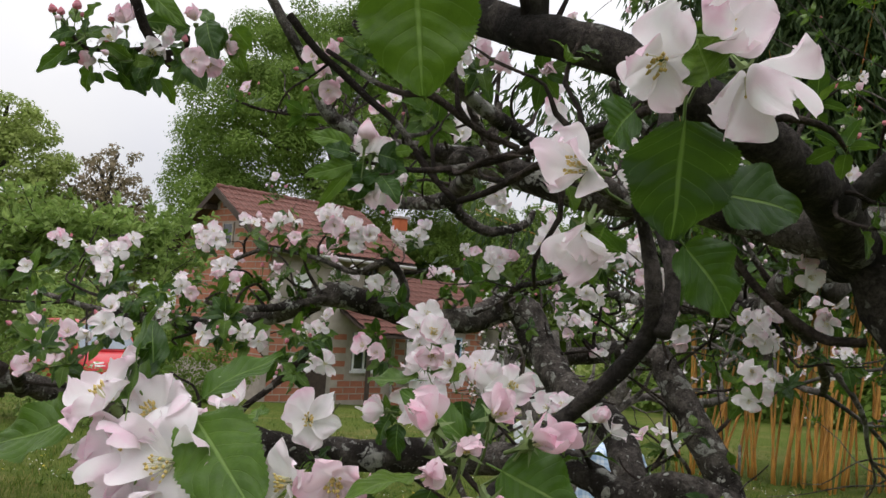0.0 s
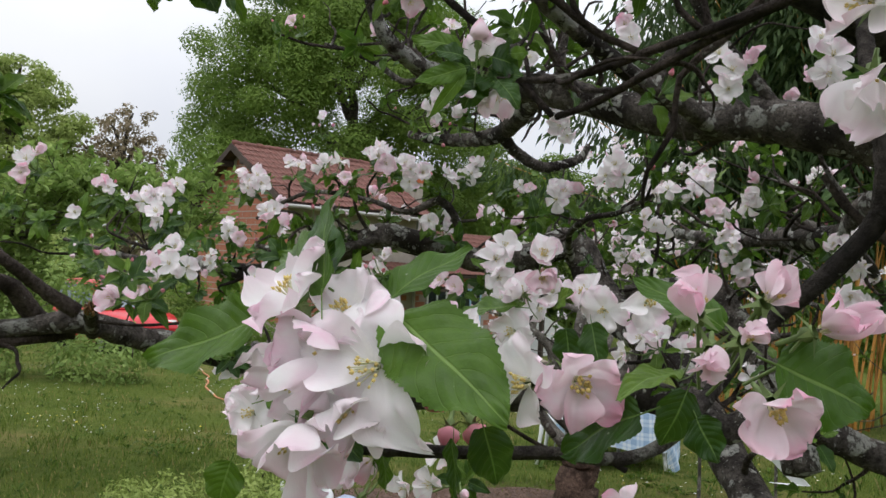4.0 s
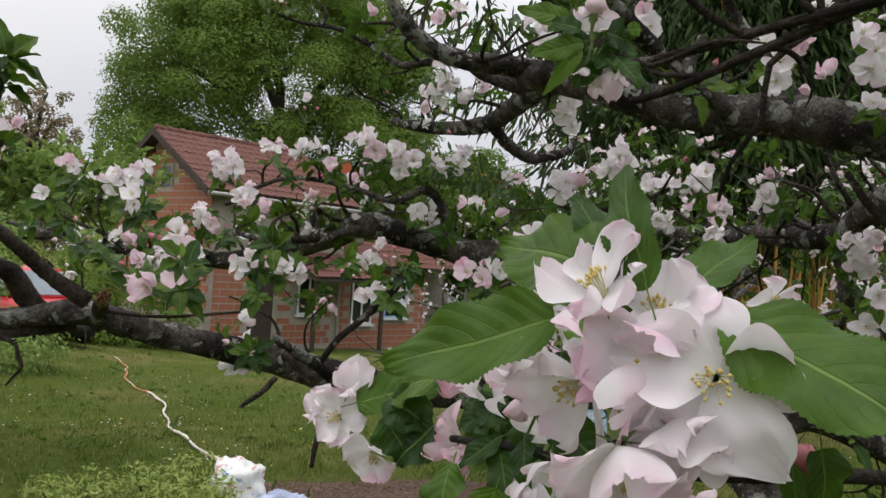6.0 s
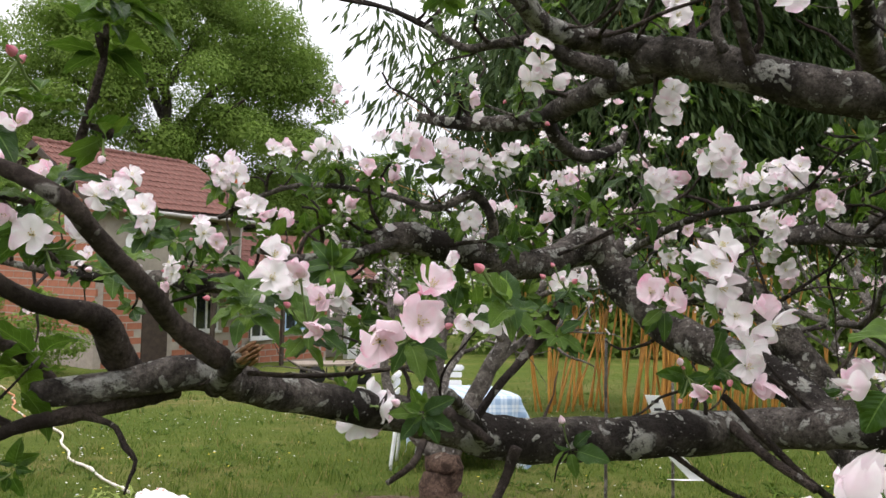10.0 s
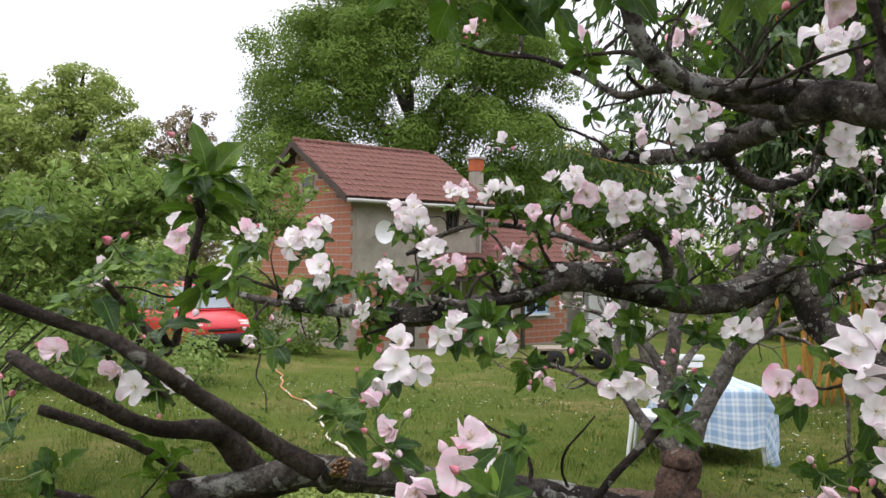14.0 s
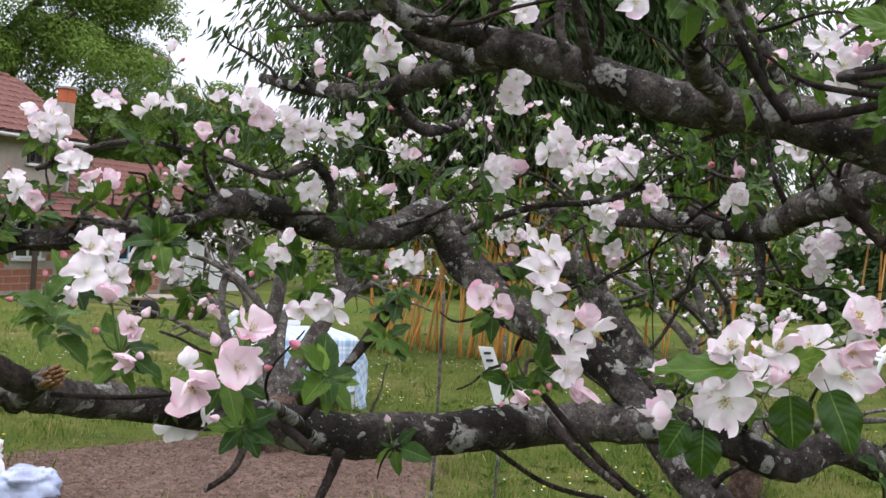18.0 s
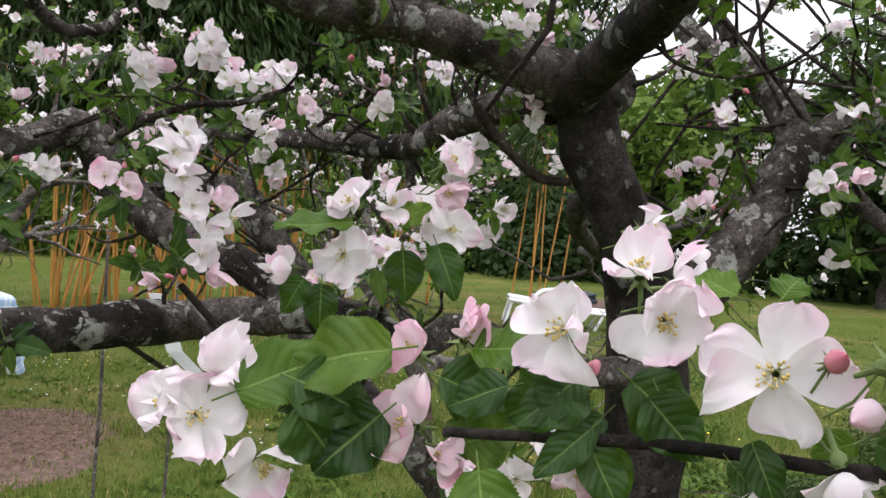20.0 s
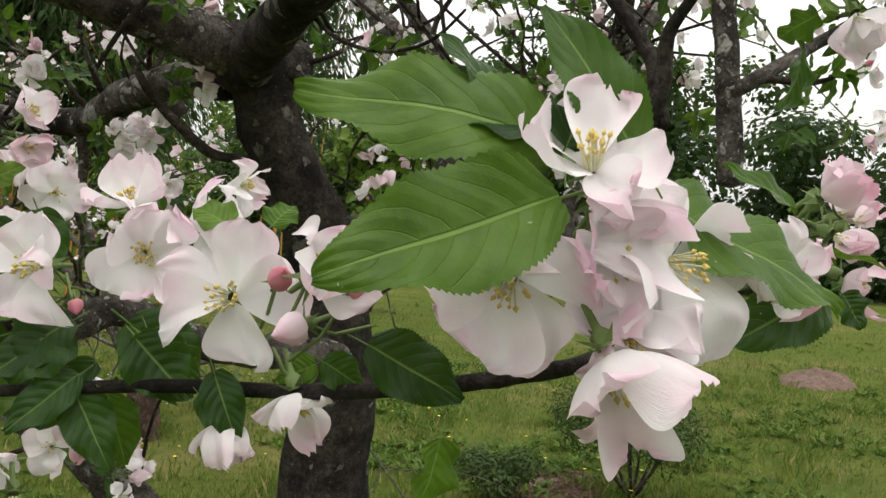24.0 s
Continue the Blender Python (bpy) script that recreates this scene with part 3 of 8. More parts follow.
def patch(name, cx, cy, rx, ry, label, material, seed, height=0.02):
    """A low bare patch with a ragged edge, lying on the lawn."""
    v, f, n, rings = [], [], 40, 7
    for k in range(rings + 1):
        for j in range(n):
            a = j / n * 2 * math.pi
            e = 1 + 0.25 * noise.noise(Vector((math.cos(a) * 1.7, math.sin(a) * 1.7, seed)))
            q = k / rings
            x, y = cx + rx * e * q * math.cos(a), cy + ry * e * q * math.sin(a)
            z = ground_z(x, y) + height * (1 - q**3) * (1 + 0.7 * noise.noise(Vector((x * 6, y * 6, seed)))) - 0.008 * (k == rings)
            v.append((x, y, z))
    for k in range(rings):
        f += [(k * n + j, k * n + (j + 1) % n, k * n + n + (j + 1) % n, k * n + n + j) for j in range(n)]
    return tagged(new(name, mesh_of(name, v, f, material)), label, "soil", kind="structure")


patch("soil_patch", 1.2, 5.8, 1.75, 1.25, "bare brown mulch under a fruit tree", M_SOIL, 3.0)
patch("soil_patch", 10.4, 0.3, 0.75, 0.4, "small brown heap of dug soil in the grass", M_SOIL, 8.0, 0.12)
patch("soil_patch", 2.3, 2.9, 0.5, 0.35, "small patch of dry brown litter", M_SOIL, 11.0, 0.02)
patch("soil_patch", 4.82, 1.49, 0.3, 0.2, "brown dead twigs and bare earth in the grass", M_SOIL, 19.0, 0.03)
patch("soil_patch", 17.0, 11.5, 1.9, 1.0, "bare garden bed of brown soil", M_SOIL, 15.0, 0.08)


def scatter_blades(name, count, regions, height, material, label, seed, width=0.006):
    r = random.Random(seed)
    V, F, b = [], [], 0
    for k in range(count):
        a0, a1, near, far = regions[k % len(regions)]
        a, q = r.uniform(a0, a1), near * (far / near) ** (r.random() ** 0.8)
        x, y = 0.3 + q * math.sin(a), q * math.cos(a)
        if 0.25 + noise.noise(Vector((x * 0.8, y * 0.8, 3.0))) < r.uniform(-0.5, 0.35):
            continue
        if ((x - 1.2) / 1.75) ** 2 + ((y - 5.8) / 1.25) ** 2 < r.uniform(0.35, 1.25):
            continue
        tuft = max(0.0, noise.noise(Vector((x * 2.3, y * 2.3, 9.0))) + 0.5 * noise.noise(Vector((x * 6.0, y * 6.0, 5.0))))
        z, h, a = ground_z(x, y) - 0.005, height * r.uniform(0.45, 1.2) * (0.75 + 2.2 * tuft), r.random() * 6.28
        w = width * r.uniform(0.7, 1.4)
        dx, dy, lx, ly = math.cos(a) * w, math.sin(a) * w, r.uniform(-0.5, 0.5) * h, r.uniform(-0.5, 0.5) * h
        V += [(x - dx, y - dy, z), (x + dx, y + dy, z), (x + lx * 0.4 + dx * 0.7, y + ly * 0.4 + dy * 0.7, z + h * 0.6), (x + lx, y + ly, z + h)]
        F += [(b, b + 1, b + 2), (b, b + 2, b + 3)]
        b += 4
    return tagged(new(name, mesh_of(name, V, F, material, smooth=False)), label, "grass", kind="stuff")


scatter_blades("grass", 250000, [(-0.75, 2.0, 2.2, 26), (-0.75, 2.0, 3.5, 26), (-3.2, 3.1, 0.6, 16), (-0.9, 2.1, 1.5, 12)], 0.055, M_BLADE, "short green grass blades of an uneven lawn", 5, 0.0045)
scatter_blades("dry_grass", 34000, [(-0.9, 2.2, 2.2, 22), (-3.2, 3.1, 0.8, 16)], 0.06, M_DRY, "pale dry grass stalks among the green", 6, 0.005)

M_WEED = leaf_material("weed_leaf", (0.045, 0.095, 0.012), (0.13, 0.2, 0.025), 0.5, veins=False)


def weed_tufts(name, count, regions, label, seed):
    """Rosettes of broader dark leaves among the grass."""
    r = random.Random(seed)
    V, F, b = [], [], 0
    for k in range(count):
        a0, a1, near, far = regions[k % len(regions)]
        a, q = r.uniform(a0, a1), near * (far / near) ** (r.random() ** 0.8)
        x, y = 0.3 + q * math.sin(a), q * math.cos(a)
        if noise.noise(Vector((x * 0.9, y * 0.9, 5.0))) < r.uniform(-0.1, 0.35) or ((x - 1.2) / 1.8) ** 2 + ((y - 5.8) / 1.3) ** 2 < 1.1:
            continue
        z, n = ground_z(x, y), r.randint(5, 9)
        for j in range(n):
            t, ln, w = j / n * 6.28 + r.random(), r.uniform(0.04, 0.11), r.uniform(0.006, 0.014)
            c, s_, h = math.cos(t), math.sin(t), r.uniform(0.3, 1.0)
            V += [(x, y, z), (x + c * ln * 0.5 - s_ * w, y + s_ * ln * 0.5 + c * w, z + ln * h * 0.6), (x + c * ln, y + s_ * ln, z + ln * h * 0.75), (x + c * ln * 0.5 + s_ * w, y + s_ * ln * 0.5 - c * w, z + ln * h * 0.6)]
            F.append((b, b + 1, b + 2, b + 3))
            b += 4
    return tagged(new(name, mesh_of(name, V, F, M_WEED, smooth=False)), label, "weeds", kind="stuff")


weed_tufts("weeds", 14000, [(-0.75, 2.1, 2.0, 20), (0.8, 2.2, 1.6, 10)], "darker weeds and clover in tufts over the lawn", 23)

M_DAISY = simple("daisy_white", (0.82, 0.82, 0.78), 0.7, 90, 0.1)
M_BUTTER = simple("buttercup", (0.75, 0.6, 0.04), 0.6, 90, 0.2)


def lawn_flowers(name, count, region, material, size, label, seed):
    r = random.Random(seed)
    V, F, b = [], [], 0
    for k in range(count):
        x, y = r.uniform(*region[:2]), r.uniform(*region[2:])
        if noise.noise(Vector((x * 0.7, y * 0.7, 9.0))) < r.uniform(-0.15, 0.3):
            continue
        if ((x - 1.2) / 1.85) ** 2 + ((y - 5.8) / 1.35) ** 2 < 1.2:
            continue
        z, s = ground_z(x, y) + r.uniform(0.03, 0.08), size * r.uniform(0.7, 1.3)
        V += [(x, y, z + s * 0.3)] + [(x + s * math.cos(q), y + s * math.sin(q), z) for q in np.arange(6) * 1.047]
        F += [(b, b + 1 + q, b + 1 + (q + 1) % 6) for q in range(6)]
        b += 7
    return tagged(new(name, mesh_of(name, V, F, material)), label, "flowers", kind="stuff")


lawn_flowers("daisies", 2600, (-7, 6, 4.5, 15), M_DAISY, 0.01, "tiny white daisies scattered over the lawn", 21)
lawn_flowers("buttercups", 700, (-4, 9, 1, 10), M_BUTTER, 0.012, "small yellow buttercups in the grass", 22)

# ---- trees behind ----
M_CROWN = leaf_material("oak_leaf", (0.14, 0.23, 0.042), (0.24, 0.34, 0.07), 0.6, veins=False, thin=0.38)
M_CROWN_FAR = leaf_material("grove_leaf", (0.29, 0.37, 0.1), (0.43, 0.51, 0.16), 0.7, veins=False, thin=0.38)
M_CROWN_DARK = leaf_material("hedge_leaf", (0.025, 0.05, 0.018), (0.06, 0.095, 0.03), 0.6, veins=False, thin=0.38)
M_CROWN_RED = leaf_material("budding_leaf", (0.26, 0.2, 0.13), (0.4, 0.32, 0.22), 0.7, veins=False)
M_BAMBOO_LEAF = leaf_material("bamboo_leaf", (0.0342, 0.0675, 0.0234), (0.104, 0.149, 0.054), 0.5, veins=False)
M_BAMBOO = simple("bamboo_cane", (0.5, 0.24, 0.05), 0.4, 5, 0.35)
M_TRUNK = bark_material("rough_bark", (0.035, 0.03, 0.026), (0.13, 0.11, 0.09), (0.2, 0.21, 0.17), 0.66)


def clump_crown(r, blobs, leaf, count, shape=1.5):
    """Leaf sprays on the shells of many overlapping clumps: an uneven crown with gaps."""
    V, F, U, b = [], [], [], 0
    weights = [q[3] ** 2 for q in blobs]
    for x, y, z, rad in r.choices(blobs, weights, k=count):
        d = Vector((r.gauss(0, 1), r.gauss(0, 1), r.gauss(0.3, 0.9))).normalized()
        p = Vector((x, y, z)) + Vector((d.x, d.y, d.z * 0.75)) * rad * min(1.25, max(0.3, r.gauss(0.88, 0.16)))
        nrm = (d * 1.1 + Vector((r.uniform(-0.7, 0.7), r.uniform(-0.7, 0.7), r.uniform(0.0, 1.0)))).normalized()
        u = nrm.orthogonal().normalized()
        u = (Matrix.Rotation(r.random() * 6.28, 3, nrm) @ u)
        w = nrm.cross(u)
        s, h = leaf * r.uniform(0.6, 1.4), 0.6 / shape
        V += [p - u * s * 0.5, p + w * s * h - u * s * 0.05, p + u * s * shape * 0.5, p - w * s * h]
        U += [(0.5, 0), (1, 0.4), (0.5, 1), (0, 0.4)]
        F.append((b, b + 1, b + 2, b + 3))
        b += 4
    return V, F, U


def big_tree(name, label, x, y, height, spread, seed, leaf=0.3, count=9000, material=None, low=0.22, squash=1.0, base=None, group="", airy=0.0):
    r = random.Random(seed)
    z0 = ground_z(x, y) if base is None else base
    t = thing(name, label, "tree", group=group)
    top = Vector((x, y, z0 + height * 0.6))
    v, f = tube_data([(x, y, z0 - 0.2, height * 0.035), (x + 0.1, y, z0 + height * 0.2, height * 0.026), (x, y, z0 + height * 0.42, height * 0.02), (top.x, top.y, top.z, height * 0.01)], 10, 0.1, seed)
    part("trunk", mesh_of("trunk", v, f, M_TRUNK), t)
    blobs = []
    nlimb = 19
    for k in range(nlimb):
        a = k * 2.4 + r.uniform(-0.3, 0.3)
        h = low + (0.95 - low) * ((k + 0.5) / nlimb)
        reach = spread * math.sin(math.pi * min(0.97, (h - low) / (1 - low) * 0.85 + 0.17)) ** 0.7 * r.uniform(0.75, 1.0)
        e = Vector((x + math.cos(a) * reach, y + math.sin(a) * reach * squash, z0 + height * h))
        s = Vector((x, y, z0 + height * max(0.15, h - 0.2)))
        m = s.lerp(e, 0.5) + Vector((0, 0, height * 0.05))
        v, f = tube_data([(*s, height * 0.012), (*m, height * 0.008), (*e, height * 0.003)], 6, 0.1, seed + k)
        part("limb", mesh_of("limb", v, f, M_TRUNK), t)
        for q in range(6):
            o = Vector((r.gauss(0, 1), r.gauss(0, 1), r.gauss(0, 0.8))) * spread * 0.1
            p = s.lerp(e, r.uniform(0.45, 1.05)) + o
            blobs.append((p.x, p.y, p.z, spread * r.uniform(0.07, 0.16)))
    hc = height * (1 + low) / 2
    for k in range(300):
        d = Vector((r.gauss(0, 1), r.gauss(0, 1), r.gauss(0, 1))).normalized() * r.uniform(0.6, 0.95) * (1 + 0.06 * math.sin(k * 1.7))
        blobs.append((x + d.x * spread, y + d.y * spread * squash, z0 + hc + d.z * height * (1 - low) * 0.5, spread * r.uniform(0.08, 0.17)))
    V, F, U = clump_crown(r, blobs, leaf, count)
    tagged(part("crown", mesh_of("crown", V, F, material or M_CROWN, U, smooth=False), t), kind="stuff")
    return t


big_tree("oak_tree", "tall broad oak in fresh green leaf behind the house", -1.9, 40, 18.6, 7.7, 31, 0.1, 420000, low=0.04)
big_tree("oak_tree", "broad green tree beside the oak", 7.5, 44, 9.6, 5.2, 32, 0.14, 110000, low=0.03)
big_tree("grove_tree", "light green tree on the far side of the field", -20.0, 46, 14.0, 4.2, 33, 0.16, 46000, M_CROWN_FAR, low=0.12, group="far grove")
big_tree("grove_tree", "light green tree on the far side of the field", -25.5, 47, 13.5, 4.5, 34, 0.18, 32000, M_CROWN_FAR, low=0.1, group="far grove")
big_tree("grove_tree", "reddish budding tree on the far side of the field", -15.2, 49, 12.3, 2.8, 35, 0.16, 11000, M_CROWN_RED, low=0.12, group="far grove")
big_tree("grove_tree", "light green tree on the far side of the field", -33.0, 50, 13.0, 5.0, 36, 0.4, 6000, M_CROWN_FAR, low=0.1, group="far grove")
big_tree("dark_conifer", "small dark conifer beside the grove", -15.2, 40, 5.0, 0.9, 37, 0.22, 2200, M_CROWN_DARK, low=0.03)


def leaf_mass(name, blobs, leaf, count, material, label, seed, shape=1.5):
    V, F, U = clump_crown(random.Random(seed), blobs, leaf, count, shape)
    return tagged(new(name, mesh_of(name, V, F, material, U, smooth=False)), label, "shrubs", kind="stuff")


def row_blobs(x0, y0, x1, y1, n, height, rad, seed):
    r = random.Random(seed)
    out = []
    for k in range(n):
        q = (k + 0.5) / n
        x, y = x0 + (x1 - x0) * q + r.gauss(0, rad * 0.4), y0 + (y1 - y0) * q + r.gauss(0, rad * 0.4)
        z = ground_z(x, y)
        h = height * r.uniform(0.6, 1.1)
        for j in range(4):
            out.append((x + r.gauss(0, rad * 0.5), y + r.gauss(0, rad * 0.5), z + h * (0.1 + 0.27 * j), rad * r.uniform(0.6, 1.1) * (1 - 0.12 * j)))
    return out


leaf_mass("hedge", row_blobs(-15, 30, -7, 33, 12, 3.8, 1.2, 41), 0.12, 16000, M_CROWN_FAR, "overgrown green hedge left of the house", 42)
leaf_mass("hedge", row_blobs(13, 36, 40, 22, 30, 8.5, 2.4, 43), 0.24, 70000, M_CROWN, "green hedge closing the field", 44)
leaf_mass("hedge", row_blobs(30, 24, 38, -12, 34, 9.0, 2.6, 45), 0.24, 70000, M_CROWN_DARK, "dark green hedge closing the field", 46)
leaf_mass("hedge", row_blobs(-45, 55, 60, 60, 26, 7.0, 4.0, 47), 0.5, 9000, M_CROWN_FAR, "far line of trees along the field", 48)
leaf_mass("hedge", row_blobs(36, -12, 5, -30, 12, 4.5, 2.4, 49), 0.4, 5000, M_CROWN_DARK, "dark green hedge closing the field", 50)
leaf_mass("hedge", row_blobs(5, -30, -40, 10, 16, 4.5, 2.6, 51), 0.45, 5000, M_CROWN, "green hedge closing the field", 52)
leaf_mass("hedge", row_blobs(-40, 10, -45, 55, 12, 4.5, 2.6, 53), 0.45, 4000, M_CROWN, "green hedge closing the field", 54)
big_tree("dark_conifer", "dark pine at the edge of the field", 27, 7.5, 8.5, 2.6, 38, 0.3, 5000, M_CROWN_DARK, low=0.05)
big_tree("field_tree", "green tree at the edge of the field", 30, 16, 9.0, 3.6, 39, 0.32, 6000, M_CROWN, low=0.1)


def bamboo(x0, x1, y0, y1, count, seed):
    r = random.Random(seed)
    grove = thing("bamboo_grove", "tall bamboo with golden canes and drooping dark leaves", "bamboo")
    V, F, U, b = [], [], [], 0
    clumps = [(r.uniform(x0, x1), r.uniform(y0, y1)) for k in range(11)]
    for k in range(count):
        cx, cy = clumps[k % 11]
        x, y = cx + r.gauss(0, 0.22), cy + r.gauss(0, 0.22)
        z = ground_z(x, y)
        h = r.uniform(4.8, 7.8) * (0.88 + 0.12 * min(1, (x - x0) / (0.4 * (x1 - x0)))) * (1.3 if x > 5.8 else 1.0)
        a = r.random() * 6.28
        lean = r.uniform(0.3, 1.3)
        reach = max(0.0, 1 - (x - x0) / (0.5 * (x1 - x0))) * r.uniform(0.6, 3.4)
        top = Vector((x + math.cos(a) * lean - 0.3 - reach, y + math.sin(a) * lean - 0.4, z + h - reach * 0.5))
        mid = Vector((x + math.cos(a) * lean * 0.3 + r.uniform(-0.5, 0.5), y + math.sin(a) * lean * 0.3, z + h * 0.55))
        pts = [(x, y, z - 0.05, 0.02), (*mid, 0.014), (*top, 0.005)]
        cv_, cf_ = tube_data(pts, 6, 0.0, k, 0.3)
        if k % 5 not in (1, 3):
            part("cane", mesh_of("cane", cv_, cf_, M_BAMBOO), grove)
        s = spline(pts, 0.2)
        for q in s[int(len(s) * r.uniform(0.36, 0.52)) :, :3]:
            for w in range(34):
                d = Vector((r.gauss(0, 1), r.gauss(0, 1), 0)).normalized()
                p = Vector(q) + d * r.uniform(0.05, 0.75) + Vector((0, 0, r.uniform(-0.35, 0.15)))
                dr = (d * 0.6 + Vector((r.uniform(-0.4, 0.4), r.uniform(-0.4, 0.4), -r.uniform(0.4, 1.6)))).normalized()
                sd = dr.cross(Vector((r.gauss(0, 1), r.gauss(0, 1), 0.4))).normalized()
                le = r.uniform(0.16, 0.32)
                V += [p, p + dr * le * 0.4 + sd * le * 0.1, p + dr * le, p + dr * le * 0.4 - sd * le * 0.1]
                U += [(0.5, 0), (1, 0.4), (0.5, 1), (0, 0.4)]
                F.append((b, b + 1, b + 2, b + 3))
                b += 4
    tagged(part("foliage", mesh_of("foliage", V, F, M_BAMBOO_LEAF, U, smooth=False), grove), kind="stuff")


bamboo(4.5, 9.8, 11.2, 13.8, 150, 61)
bamboo(10.0, 15.0, 10.6, 12.9, 36, 62)


def scatter_litter(name, count, regions, material, label, seed):
    """Flat chips, bark scraps and dead leaves lying on the ground."""
    r = random.Random(seed)
    V, F, b = [], [], 0
    for k in range(count):
        cx, cy, rx, ry = regions[k % len(regions)]
        a, q = r.random() * 6.28, math.sqrt(r.random()) * r.uniform(0.8, 1.15)
        x, y = cx + rx * q * math.cos(a), cy + ry * q * math.sin(a)
        z, s, t = ground_z(x, y) + r.uniform(0.012, 0.03), r.uniform(0.004, 0.016), r.random() * 6.28
        ux, uy = math.cos(t) * s, math.sin(t) * s
        w, h = r.uniform(0.2, 0.6), r.uniform(-0.4, 0.8) * s
        V += [(x - ux, y - uy, z), (x + uy * w, y - ux * w, z + h * 0.5), (x + ux, y + uy, z + h), (x - uy * w, y + ux * w, z + 0.004)]
        F.append((b, b + 1, b + 2, b + 3))
        b += 4
    return tagged(new(name, mesh_of(name, V, F, material, smooth=False)), label, "litter", kind="stuff")


M_CHIP = leaf_material("wood_chip", (0.1, 0.058, 0.04), (0.27, 0.18, 0.135), 0.9, veins=False)
scatter_litter("mulch_litter", 38000, [(1.2, 5.8, 1.8, 1.3), (1.2, 5.8, 1.5, 1.0), (2.3, 2.9, 0.5, 0.35), (4.82, 1.49, 0.4, 0.28)], M_CHIP, "brown bark chips and dead leaves over the soil", 71)

# ---- house ----
M_BLOCK = simple("hollow_brick", (0.37, 0.14, 0.083), 0.9, 4, 0.22, 0.01)
M_MORTAR = simple("mortar", (0.36, 0.31, 0.27), 0.95, 8, 0.2, 0.01)
M_RENDER = simple("grey_render", (0.38, 0.34, 0.29), 0.95, 2.5, 0.25, 0.01)
M_TILE = simple("roof_tile", (0.16, 0.066, 0.05), 0.85, 3, 0.45, 0.012)
M_WOOD_DARK = simple("dark_timber", (0.06, 0.042, 0.032), 0.8, 6, 0.4)
M_WHITE = simple("white_paint", (0.74, 0.75, 0.76), 0.5, 6, 0.08)
M_BLUE = simple("blue_frame", (0.35, 0.52, 0.70), 0.5, 6, 0.12)
M_CHIM = simple("chimney_cap", (0.50, 0.13, 0.05), 0.85, 6, 0.2)
M_ZINC = simple("gutter_zinc", (0.42, 0.41, 0.39), 0.5, 6, 0.15, metal=0.3)


def glass_material():
    m, n, l, b = mat("window_glass", 0.08)
    c = ramp(n, l, noise_node(n, l, 3), (0.3, (0.012, 0.015, 0.02)), (0.7, (0.03, 0.035, 0.045)))
    l.new(c, b.inputs["Base Color"])
    b.inputs["Specular IOR Level"].default_value = 0.8
    return m


M_GLASS = glass_material()


def box_data(x0, x1, y0, y1, z0, z1, bev=0.0):
    if bev <= 0:
        v = [(x, y, z) for z in (z0, z1) for y in (y0, y1) for x in (x0, x1)]
        return v, [(0, 2, 3, 1), (4, 5, 7, 6), (0, 1, 5, 4), (2, 6, 7, 3), (0, 4, 6, 2), (1, 3, 7, 5)]
    bm = bmesh.new()
    bmesh.ops.create_cube(bm, size=1.0)
    for v in bm.verts:
        v.co = Vector(((x0 + x1) / 2 + v.co.x * (x1 - x0), (y0 + y1) / 2 + v.co.y * (y1 - y0), (z0 + z1) / 2 + v.co.z * (z1 - z0)))
    bmesh.ops.bevel(bm, geom=bm.edges[:], offset=bev, segments=2, affect="EDGES")
    vs = [v.co.copy() for v in bm.verts]
    fs = [tuple(v.index for v in f.verts) for f in bm.faces]
    bm.free()
    return vs, fs


def box(name, dims, material, parent, label="", bev=0.0, m=None, smooth=False):
    v, f = box_data(*dims, bev)
    return part(name, mesh_of(name, v, f, material, smooth=smooth), parent, label, m)


# The house stands in its own axes: x along the ridge, y towards the back, z up from its floor.
HOUSE_AT = Vector((-2.76, 24.0, -1.15))
HOUSE_TURN = radians(40.0)
house = thing("house", "unfinished brick house with a red tiled roof", "house", HOUSE_AT)
house.rotation_euler = (0, 0, HOUSE_TURN)
L_, W_, EAVE, RIDGE = 4.85, 5.2, 4.4, 5.95
BLOCK_ME = mesh_of("brick", *box_data(-0.245, 0.245, -0.03, 0.03, -0.095, 0.095, 0.012), M_BLOCK, smooth=False)
HALF_ME = mesh_of("brick", *box_data(-0.12, 0.12, -0.03, 0.03, -0.095, 0.095, 0.012), M_BLOCK, smooth=False)


def brick_face(wall, origin, along, width, z0, z1, holes=(), top=None, limit=300):
    """Courses of hollow blocks standing 6 mm proud of the mortar, in the plane through origin along a direction."""
    a = Vector(along).normalized()
    out = Vector((a.y, -a.x, 0))
    rot = Matrix((a, -out, Vector((0, 0, 1)))).transposed().to_4x4()
    z, row, made = z0 + 0.1, 0, 0
    while z < z1:
        x = 0.25 - (0.25 if row % 2 else 0)
        while x < width + 0.1 and made < limit:
            half = x < 0.1 or x > width - 0.2
            xx = max(0.125, min(x, width - 0.125)) if half else x
            ok = not any(h[0] - 0.2 < xx < h[1] + 0.2 and h[2] - 0.08 < z < h[3] + 0.08 for h in holes)
            if ok and (top is None or z + 0.12 < top(xx)):
                part("brick", HALF_ME if half else BLOCK_ME, wall, m=Matrix.Translation(Vector(origin) + a * xx + out * -0.022 + Vector((0, 0, z))) @ rot)
                made += 1
            x += 0.5
        z += 0.2
        row += 1


